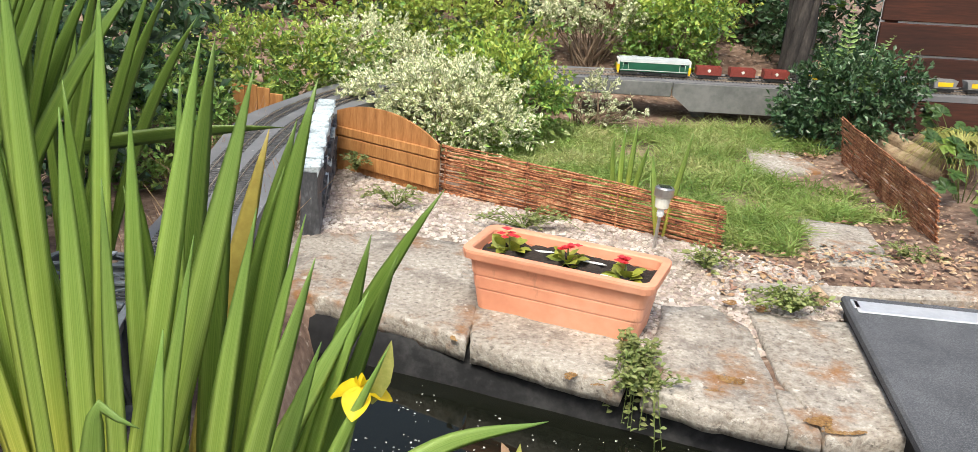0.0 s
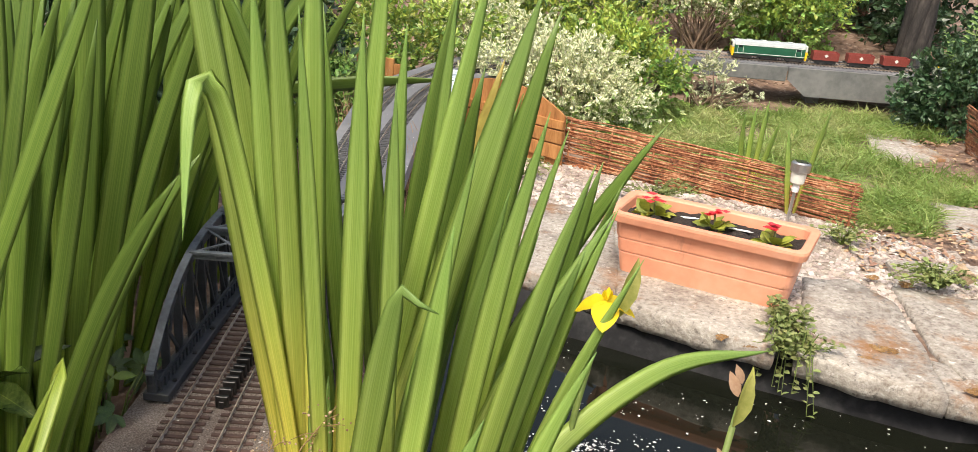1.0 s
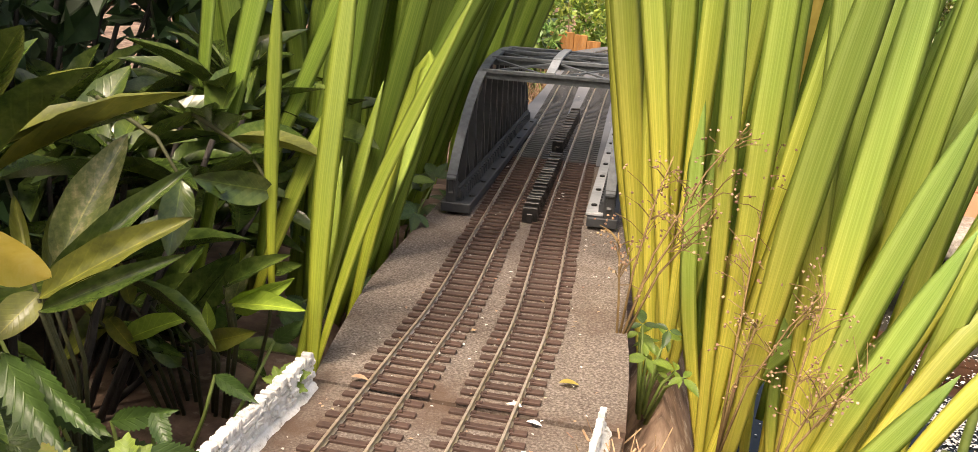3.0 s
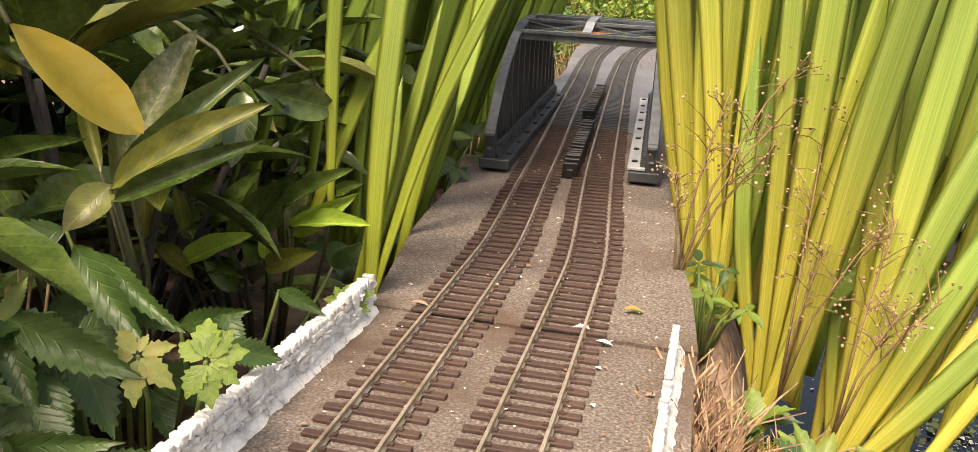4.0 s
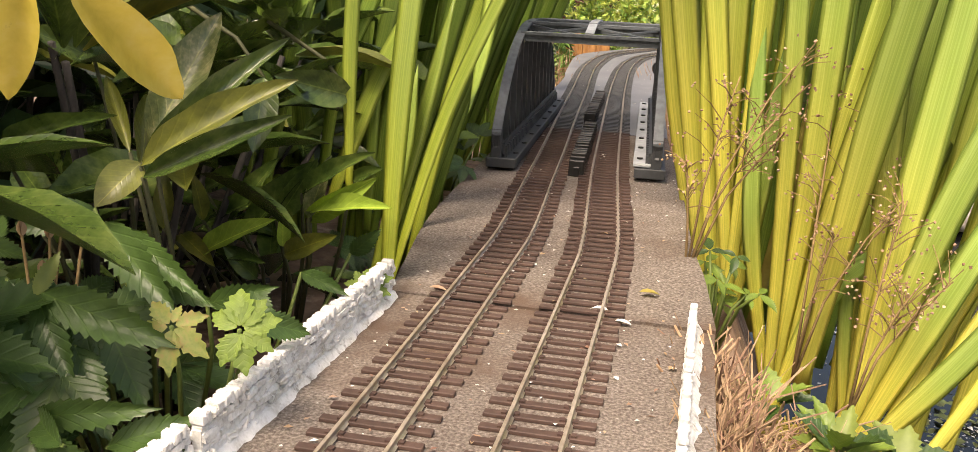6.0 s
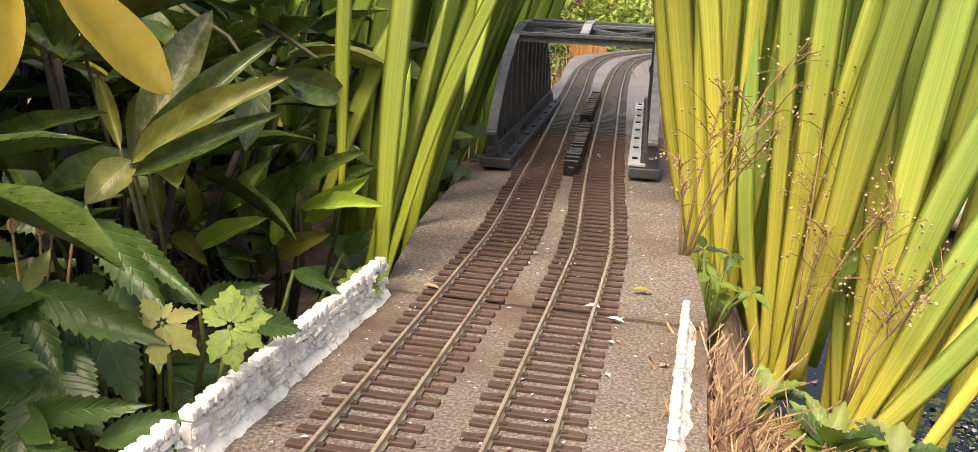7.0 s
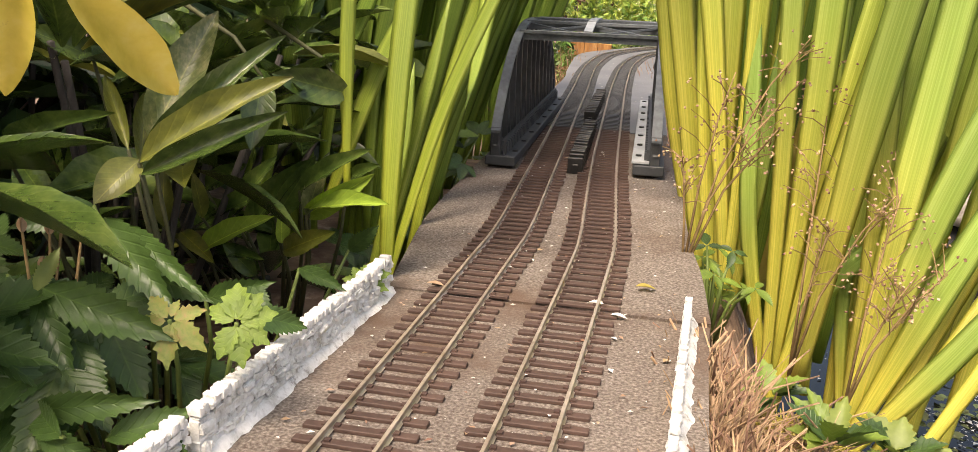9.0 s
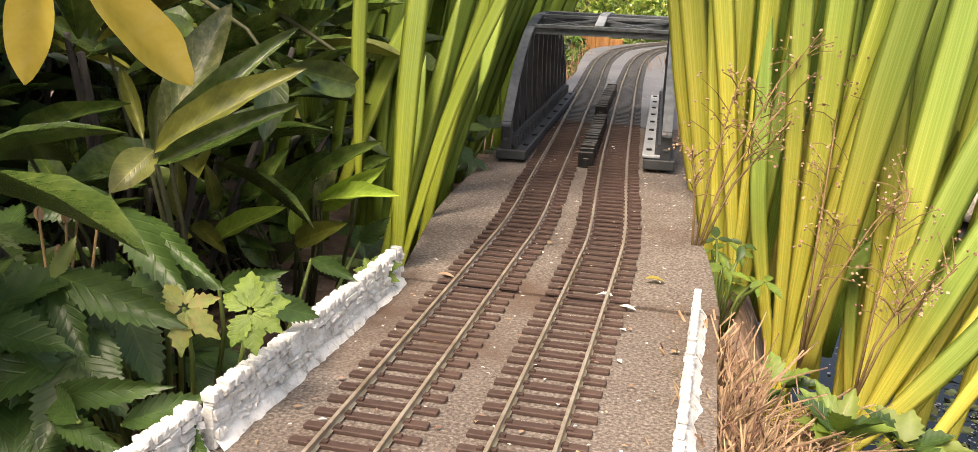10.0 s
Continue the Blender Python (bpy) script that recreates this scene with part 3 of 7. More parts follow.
# water and liner
sheet_water = sheet("water", [(-0.4, -1.0, -0.262), (1.3, -1.0, -0.262), (1.3, 1.62, -0.262), (0.6, 1.62, -0.262), (-0.4, 2.05, -0.262)], [(0, 1, 2, 3, 4)], "water")
tagged(sheet_water, "dark still pond water with floating specks", "water", kind="structure")
lv, lf = [], []
xs = np.linspace(-0.47, 1.2, 60)
for i, x in enumerate(xs):
    for k, (dy, z) in enumerate(((0.05, -0.185), (-0.012, -0.195), (-0.03, -0.225), (-0.045, -0.25), (-0.09, -0.33))):
        lv.append((x, shore(x) + dy + 0.008 * noise.noise((x * 7, k, 2)), z + 0.008 * noise.noise((x * 9, k * 2, 9))))
    if i:
        for k in range(4):
            lf.append((5 * i + k - 5, 5 * i + k, 5 * i + k + 1, 5 * i + k - 4))
tagged(sheet("pond_liner", lv, lf, "liner", smooth=True), "black rubber pond liner folded under the stones", "liner", kind="structure")
n = 11300
# the two dense clusters paint broken sky reflections; the even scatter is debris
px = np.concatenate([rng.uniform(-0.3, 0.9, 1900), rng.normal(-0.08, 0.09, 6600), rng.normal(0.1, 0.12, 2800)])
py = np.concatenate([rng.uniform(0.2, 1.95, 1900), rng.normal(1.2, 0.16, 6600), rng.normal(0.9, 0.14, 2800)])
keep = np.array([x > -0.34 and y < shore(x) - 0.07 and noise.noise((x * 11, y * 11, 1)) > rng.uniform(-0.2, 0.25) for x, y in zip(px, py)])
P = np.stack([px, py, np.full(n, -0.2605)], 1)[keep]
m = len(P)
a = rng.uniform(0, 6.28, m)
s = rng.uniform(0.002, 0.011, m) * rng.uniform(0.3, 1.0, m)
v, f, u = scatter(LEAF2, P, np.stack([np.cos(a), np.sin(a), np.zeros(m)], 1), np.tile([0, 0, 1.0], (m, 1)), s, s * 0.7)
v[:, 2] = np.clip(v[:, 2], -0.2615, -0.258)
tagged(sheet("floating_specks", v, f, "pale_bit"), "pale floating specks on the pond, dense clusters imitating sky reflections", "debris", kind="stuff")


# ---- stone edge of the pond ----
def slab(name, outline, z0, z1, label, seed, group="stones round the pond", material_key="stone"):
    """An irregular flat stone with a broken, rounded edge."""
    o = [Vector((x, y)) for x, y in outline]
    c = sum(o, Vector((0, 0))) / len(o)
    pts = []
    for i in range(len(o)):
        a, b = o[i], o[(i + 1) % len(o)]
        k = max(1, int((b - a).length / 0.02))
        for j in range(k):
            p = a.lerp(b, j / k)
            w = 1 + 0.035 * noise.noise((p.x * 14 + seed, p.y * 14, seed)) + 0.02 * noise.noise((p.x * 40, p.y * 40 + seed, 0))
            pts.append(c + (p - c) * w)
    rings = [(0.985, z0), (1.0, z0 + 0.35 * (z1 - z0)), (0.995, z1 - 0.008), (0.975, z1), (0.8, z1 + 0.001), (0.55, z1 + 0.002), (0.25, z1 + 0.002)]
    vs, fs, n = [], [], len(pts)
    for r, z in rings:
        for p in pts:
            q = c + (p - c) * r
            rough = 0.004 * noise.noise((q.x * 10 + seed, q.y * 10, z * 30)) + 0.002 * noise.noise((q.x * 33, q.y * 33, seed))
            side = 0.01 * noise.noise((p.x * 25, z * 60, seed)) if r > 0.98 else 0
            qq = q + (q - c).normalized() * side
            vs.append((qq.x, qq.y, z + (rough if z > z0 else 0)))
    for k in range(len(rings) - 1):
        for i in range(n):
            fs.append((k * n + i, k * n + (i + 1) % n, (k + 1) * n + (i + 1) % n, (k + 1) * n + i))
    fs.append(tuple((len(rings) - 1) * n + i for i in range(n)))
    fs.append(tuple(range(n - 1, -1, -1)))
    ob = sheet(name, vs, fs, material_key, smooth=True)
    return tagged(ob, label, "stone", group)


slab("coping_stone", [(-0.62, 2.1), (-0.42, 2.03), (-0.2, 1.94), (-0.04, 1.845), (-0.02, 2.05), (-0.02, 2.42), (-0.3, 2.5), (-0.55, 2.42)], -0.2, -0.146, "large pale weathered coping stone at the pond edge", 1)
slab("coping_stone", [(-0.028, 1.84), (0.14, 1.75), (0.29, 1.685), (0.34, 1.85), (0.42, 2.15), (0.3, 2.35), (-0.025, 2.41)], -0.2, -0.146, "weathered coping stone with brown moss under the planter", 5)
slab("coping_stone", [(0.33, 1.675), (0.45, 1.615), (0.602, 1.56), (0.622, 1.75), (0.632, 2.0), (0.56, 2.12), (0.44, 2.1), (0.37, 1.86)], -0.2, -0.15, "pale coping stone stained with rust-brown moss", 9)
slab("coping_stone", [(0.605, 1.565), (0.665, 1.555), (0.675, 1.7), (0.62, 1.73)], -0.2, -0.156, "small white filler stone in the pond edge", 13)
slab("coping_stone", [(0.675, 1.55), (0.87, 1.545), (0.93, 1.8), (0.92, 2.06), (0.65, 2.1), (0.635, 1.78)], -0.2, -0.15, "pale coping stone with mossy patches beside the felt box", 17)
slab("stepping_stone", [(1.05, 3.8), (1.23, 3.84), (1.3, 3.5), (1.0, 3.4)], -0.24, -0.183, "grey paving slab sunk in the lawn", 21, "stepping stones")
slab("stepping_stone", [(1.0, 2.86), (1.2, 2.8), (1.17, 2.46), (0.93, 2.44)], -0.24, -0.158, "grey paving slab half covered with leaves", 25, "stepping stones")

# moss patches on the stones
for name, cx, cy, r in (("moss_patch", 0.5, 1.72, 0.05), ("moss_patch", 0.24, 1.715, 0.045), ("moss_patch", 0.7, 1.58, 0.045), ("moss_patch", -0.03, 1.86, 0.03), ("moss_patch", 0.66, 2.12, 0.05)):
    n = 1500
    ang, rad = rng.uniform(0, 6.28, n), r * np.sqrt(rng.uniform(0, 1, n))
    xs, ys = cx + 1.5 * rad * np.cos(ang), cy + 0.7 * rad * np.sin(ang)
    k = np.array([noise.noise((x * 16, y * 16, 4)) > -0.02 for x, y in zip(xs, ys)])
    P = np.stack([xs, ys, np.full(n, -0.147)], 1)[k]
    m = len(P)
    s = rng.uniform(0.0008, 0.0024, m)
    v, f, u = scatter(PEBBLE, P, np.stack([np.cos(ang[k]), np.sin(ang[k]), np.zeros(m)], 1), np.tile([0, 0, 1.0], (m, 1)), s, s)
    v[:, 2] = -0.147 + (v[:, 2] + 0.147) * 0.35
    tagged(sheet(name, v, f, "moss"), "rust-brown dried moss on the stone", "moss", kind="stuff")

# ---- railway formation ----
LEFT = [(-0.653, -0.9), (-0.653, 0.2), (-0.654, 0.6), (-0.656, 0.74), (-0.671, 0.95), (-0.688, 1.19), (-0.712, 1.5), (-0.745, 1.96), (-0.768, 2.25), (-0.79, 2.58), (-0.795, 2.9), (-0.785, 3.11), (-0.732, 3.36), (-0.618, 3.65), (-0.42, 3.93), (-0.12, 4.18), (0.25, 4.33), (0.67, 4.375), (1.3, 4.37), (2.6, 4.38)]
RIGHT = [(-0.571, -0.9), (-0.571, 0.2), (-0.572, 0.6), (-0.575, 0.72), (-0.588, 0.88), (-0.605, 1.09), (-0.628, 1.43), (-0.662, 1.96), (-0.678, 2.26), (-0.69, 2.54), (-0.692, 2.81), (-0.679, 3.07), (-0.644, 3.27), (-0.565, 3.5), (-0.37, 3.8), (-0.07, 4.07), (0.28, 4.245), (0.67, 4.285), (1.3, 4.28), (2.6, 4.29)]
left_line, right_line = spline(LEFT, 0.0164), spline(RIGHT, 0.0164)


def ribbon(name, edge_l, edge_r, z0, z1, material_key, label, category):
    n = len(edge_l)
    vs = [(*p, z) for z in (z1, z0) for e in (edge_l, edge_r) for p in e]
    fs = []
    for i in range(n - 1):
        fs += [(i, n + i, n + i + 1, i + 1), (2 * n + i, 2 * n + i + 1, 3 * n + i + 1, 3 * n + i), (i, i + 1, 2 * n + i + 1, 2 * n + i), (n + i, 3 * n + i, 3 * n + i + 1, n + i + 1)]
    fs += [(0, 2 * n, 3 * n, n), (n - 1, 2 * n - 1, 4 * n - 1, 3 * n - 1)]
    return tagged(sheet(name, vs, fs, material_key), label, category, kind="structure")


def between(a, b, n):
    """Two plan curves, both resampled to n points."""
    out = []
    for c in (a, b):
        p = spline(c, 0.01)
        k = np.linspace(0, len(p) - 1, n)
        out.append([(np.interp(q, range(len(p)), p[:, 0]), np.interp(q, range(len(p)), p[:, 1])) for q in k])
    return out


el, er = between([(-0.73, -0.9), (-0.724, 0.3), (-0.722, 0.542)], [(-0.478, -0.9), (-0.478, 0.3), (-0.476, 0.535)], 20)
ribbon("track_base_1", el, er, -0.03, 0.0, "deck", "worn brown-grey felted track board", "track base")
el, er = between([(-0.716, 0.545), (-0.73, 0.63), (-0.75, 0.77), (-0.76, 0.94), (-0.765, 1.06), (-0.783, 1.397)], [(-0.475, 0.539), (-0.482, 0.66), (-0.493, 0.77), (-0.506, 1.01), (-0.52, 1.2), (-0.535, 1.397)], 40)
ribbon("track_base_2", el, er, -0.028, -0.0005, "deck", "grey-brown felted track board under the bridge", "track base")
el, er = between([(-0.783, 1.4), (-0.796, 1.703), (-0.818, 2.23), (-0.837, 2.41), (-0.862, 2.69), (-0.885, 3.0), (-0.87, 3.2), (-0.785, 3.46), (-0.67, 3.75), (-0.46, 4.05), (-0.15, 4.3), (0.25, 4.43), (0.5, 4.45)],
                 [(-0.535, 1.4), (-0.55, 1.702), (-0.575, 2.1), (-0.6, 2.45), (-0.62, 2.7), (-0.622, 2.95), (-0.6, 3.15), (-0.52, 3.4), (-0.33, 3.68), (-0.05, 3.96), (0.3, 4.17), (0.5, 4.205)], 70)
ribbon("track_base_3", el, er, -0.04, 0.0, "deck_far", "grey felted track board curving round the bend", "track base")
ribbon("track_base_4", [(0.502, 4.45), (1.4, 4.455), (2.7, 4.46)], [(0.502, 4.205), (1.4, 4.2), (2.7, 4.21)], -0.025, 0.0, "deck_far", "grey track shelf along the back of the lawn", "track base")

viaduct = thing("girder_viaduct", (0.0, 4.2, 0.0), "grey cement girder carrying the back track shelf", "viaduct")
bm = bmesh.new()
for x0, x1, d in ((0.15, 0.79, 0.07),):
    box(bm, (x0, -0.006, -d), (x1, 0.012, -0.003), 0.003)
part("fascia", bm, "concrete", viaduct)
bm = bmesh.new()
prof = [(0.795, -0.004), (0.795, -0.06), (0.88, -0.128), (1.715, -0.128), (1.715, -0.004)]
fr = [bm.verts.new((x, -0.02, z)) for x, z in prof]
bk = [bm.verts.new((x, 0.004, z)) for x, z in prof]
bm.faces.new(fr)
bm.faces.new(bk[::-1])
for i in range(5):
    bm.faces.new((fr[i], bk[i], bk[(i + 1) % 5], fr[(i + 1) % 5]))
part("girder", bm, "concrete", viaduct)
for x in (0.3, 0.95, 1.45, 1.95):
    bm = bmesh.new()
    box(bm, (x - 0.03, 0.1, -0.21), (x + 0.03, 0.2, -0.026), 0.004)
    part("pier", bm, "concrete", viaduct, "dark concrete pier")
for x, y in ((-0.6, 0.2), (-0.61, 0.8), (-0.66, 1.6), (-0.72, 2.4), (-0.74, 3.05), (-0.45, 3.8)):
    bm = bmesh.new()
    box(bm, (-0.07, -0.05, -0.2), (0.07, 0.05, -0.04), 0.004)
    ob = part("support_block", bm, "concrete")
    ob.location = (x, y, 0.0112)
    tagged(ob, "grey concrete block under the track board", "block", "blocks under the track")


# ---- track ----
def rail_mesh(line, offset):
    t, nrm = frames_along(line)
    c = line[:, :2] + nrm * offset
    prof = [(-0.0022, 0.0018), (0.0022, 0.0018), (0.0005, 0.003), (0.001, 0.005), (0.001, 0.0063), (-0.001, 0.0063), (-0.001, 0.005), (-0.0005, 0.003)]
    n, k = len(c), len(prof)
    vs = [(c[i, 0] + nrm[i, 0] * a, c[i, 1] + nrm[i, 1] * a, z) for i in range(n) for a, z in prof]
    fs = [(i * k + j, i * k + (j + 1) % k, (i + 1) * k + (j + 1) % k, (i + 1) * k + j) for i in range(n - 1) for j in range(k)]
    return vs, fs


GAUGE = 0.032
bm = bmesh.new()
box(bm, (-0.031, -0.003, 0.0), (0.031, 0.003, 0.0025), 0.0004)
for sx in (-1, 1):
    for o in (-0.0035, 0.0035):
        box(bm, (sx * GAUGE / 2 + o - 0.0015, -0.0018, 0.0024), (sx * GAUGE / 2 + o + 0.0015, 0.0018, 0.0036))
sleeper_mesh = bpy.data.meshes.new("sleeper")
bm.to_mesh(sleeper_mesh)
bm.free()
sleeper_mesh.materials.append(MAT["sleeper"])
tracks = []
for line, words in ((left_line, "two-rail model track with brown sleepers, duller rails"), (right_line, "two-rail model track with brown sleepers, polished rails")):
    tr = thing("railway_track", (0, 0, 0), words, "track", "parallel tracks")
    tracks.append(tr)
    for off in (-GAUGE / 2, GAUGE / 2):
        v, f = rail_mesh(line, off)
        sheet("rail", v, f, "rail", tr, "worn metal rail")

# sleepers: single pieces near, one mesh beyond
for tr, line in zip(tracks, (left_line, right_line)):
    t, nrm = frames_along(line)
    near = [i for i in range(len(line)) if 0.0 < line[i, 1] < 1.4 and line[i, 0] < -0.5]
    far_v, far_f = [], []
    base_v = [v.co.copy() for v in sleeper_mesh.vertices]
    base_f = [tuple(p.vertices) for p in sleeper_mesh.polygons]
    for i in range(len(line)):
        m = Matrix(((nrm[i, 0], t[i, 0], 0, line[i, 0]), (nrm[i, 1], t[i, 1], 0, line[i, 1]), (0, 0, 1, 0), (0, 0, 0, 1)))
        if i in near:
            ob = new("sleeper", sleeper_mesh)
            ob.parent = tr
            ob.matrix_basis = m @ pose(rng.normal(0, 0.0005), 0, 0, 0, 0, rng.normal(0, 0.5))
        else:
            o = len(far_v)
            far_v += [m @ q for q in base_v]
            far_f += [tuple(k + o for k in q) for q in base_f]
    ob = sheet("sleeper_run", far_v, far_f, "sleeper_grey", tr, "dusty grey sleepers round the bend")
    ob["kind"] = "stuff"


# ---- bowstring bridge ----
BR_L = 0.66


def arch_z(y):
    """Height of the bow over its length."""
    s = (y / BR_L - 0.5) * 2
    return 0.048 + 0.127 * (1 - abs(s) ** 2.9)


bridge = thing("girder_bridge", (-0.6425, 1.03, 0.0), "dark grey bowstring girder bridge over both tracks", "bridge", rz=2.6)
for sx, words in ((-1, ""), (1, "")):
    x = sx * 0.095 + (0.008 if sx > 0 else 0)
    side = new("side_girder")
    side.parent = bridge
    side.empty_display_size = 0.02
    bm = bmesh.new()
    box(bm, (x - 0.012 - (0.014 if sx > 0 else 0), 0.0, 0.004), (x + 0.012 + (0.014 if sx < 0 else 0), BR_L, 0.016), 0.001)
    part("bearer", bm, "bridge", side)
    n = 26
    vs, fs = [], []
    for i in range(n + 1):
        y = BR_L * i / n
        z = arch_z(y)
        for dx, dz in ((-0.006, 0), (0.006, 0), (0.006, -0.003), (-0.006, -0.003)):
            vs.append((x + dx, y, z + dz))
        if i:
            o = 4 * i
            fs += [(o - 4 + k, o - 4 + (k + 1) % 4, o + (k + 1) % 4, o + k) for k in range(4)]
    fs += [(3, 2, 1, 0), tuple(4 * n + k for k in range(4))]
    sheet("arch_flange", vs, fs, "bridge_light", side, "lighter grey arch flange")
    vs, fs = [], []
    for i in range(n + 1):
        y = BR_L * i / n
        z = arch_z(y) - 0.004
        for dx, dz in ((-0.003, 0), (0.003, 0), (0.003, -0.016), (-0.003, -0.016)):
            vs.append((x + dx, y, z + dz))
        if i:
            o = 4 * i
            fs += [(o - 4 + k, o - 4 + (k + 1) % 4, o + (k + 1) % 4, o + k) for k in range(4)]
    sheet("arch_web", vs, fs, "bridge", side)
    for i in range(13):
        y = 0.008 + (BR_L - 0.016) * i / 12
        bm = bmesh.new()
        w = 0.011 if i in (0, 12) else 0.005
        box(bm, (x - 0.0065, y - w / 2, 0.015), (x + 0.0065, y + w / 2, arch_z(y) - 0.005), 0.0008)
        part("post", bm, "bridge", side)
    for i in range(12):
        y0, y1 = 0.008 + (BR_L - 0.016) * i / 12, 0.008 + (BR_L - 0.016) * (i + 1) / 12
        bm = bmesh.new()
        bar(bm, (x - 0.002, y0, 0.02), (x - 0.002, y1, arch_z(y1) - 0.012), 0.003, 0.005)
        bar(bm, (x + 0.002, y0, arch_z(y0) - 0.012), (x + 0.002, y1, 0.02), 0.003, 0.005)
        part("cross_brace", bm, "bridge", side)
    bm = bmesh.new()
    box(bm, (x - sx * 0.008 - 0.002, 0.01, 0.02), (x - sx * 0.008 + 0.002, BR_L - 0.01, 0.034))
    for i in range(44):
        y = 0.015 + (BR_L - 0.03) * i / 43
        box(bm, (x - sx * 0.011 - 0.002, y - 0.0035, 0.016), (x - sx * 0.011 + 0.002, y + 0.0035, 0.03))
    part("bottom_rib", bm, "bridge", side, "ribbed bottom chord")
    xi = x - sx * 0.02
    if sx > 0:
        bm = bmesh.new()
        box(bm, (x - 0.028, 0.005, 0.017), (x - 0.006, BR_L - 0.01, 0.021), 0.0008)
        part("walkway_strip", bm, "bridge_pale", side, "pale grey strip with bolt holes")
    for i in range(8):
        y = 0.04 + (BR_L - 0.08) * i / 7
        bm = bmesh.new()
        zb = 0.022 if sx > 0 else 0.017
        bmesh.ops.create_cone(bm, cap_ends=True, segments=8, radius1=0.004, radius2=0.0035, depth=0.0025, matrix=Matrix.Translation((xi, y, zb)))
        part("bolt", bm, "black_plastic", side)
top = new("top_bracing")
top.parent = bridge
top.empty_display_size = 0.02
ys = [0.18, 0.255, 0.33, 0.405, 0.48]
for y in ys:
    bm = bmesh.new()
    z = arch_z(y)
    box(bm, (-0.095, y - 0.005, z - 0.0035), (0.095, y + 0.005, z + 0.0015), 0.0006)
    box(bm, (-0.095, y - 0.0018, z - 0.012), (0.095, y + 0.0018, z - 0.0035))
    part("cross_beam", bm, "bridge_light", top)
for y0, y1 in zip(ys, ys[1:]):
    for x0, x1 in ((-0.095, 0), (0, 0.095)):
        for a, b in ((x0, x1), (x1, x0)):
            bm = bmesh.new()
            bar(bm, (a, y0, arch_z(y0) - 0.003), (b, y1, arch_z(y1) - 0.003), 0.004, 0.0025)
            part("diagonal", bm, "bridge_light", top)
for y0, y1 in zip(ys, ys[1:]):
    bm = bmesh.new()
    bar(bm, (0, y0 - 0.004, arch_z(y0) + 0.002), (0, y1 + 0.004, arch_z(y1) + 0.002), 0.012, 0.003)
    part("centre_strip", bm, "bridge_pale", top, "pale centre strip")

# ---- black ribbed strips between the tracks ----
for x, y, length, turn in ((-0.636, 1.03, 0.34, 3.2), (-0.667, 1.46, 0.36, 2.8)):
    st = thing("ribbed_strip", (x, y, 0.0), "black ribbed plastic strip lying between the tracks", "strip", "strips between the tracks", rz=turn)
    bm = bmesh.new()
    box(bm, (-0.004, 0, 0.0), (0.004, length, 0.012), 0.001)
    part("core", bm, "black_plastic", st)
    k = int(length / 0.017)
    for i in range(k):
        bm = bmesh.new()
        yy = 0.005 + (length - 0.01) * i / (k - 1)
        h = 0.022 + rng.normal(0, 0.001)
        box(bm, (-0.0095, yy - 0.0035, 0.0), (0.0095, yy + 0.0035, h), 0.001)
        part("rib", bm, "black_plastic", st)


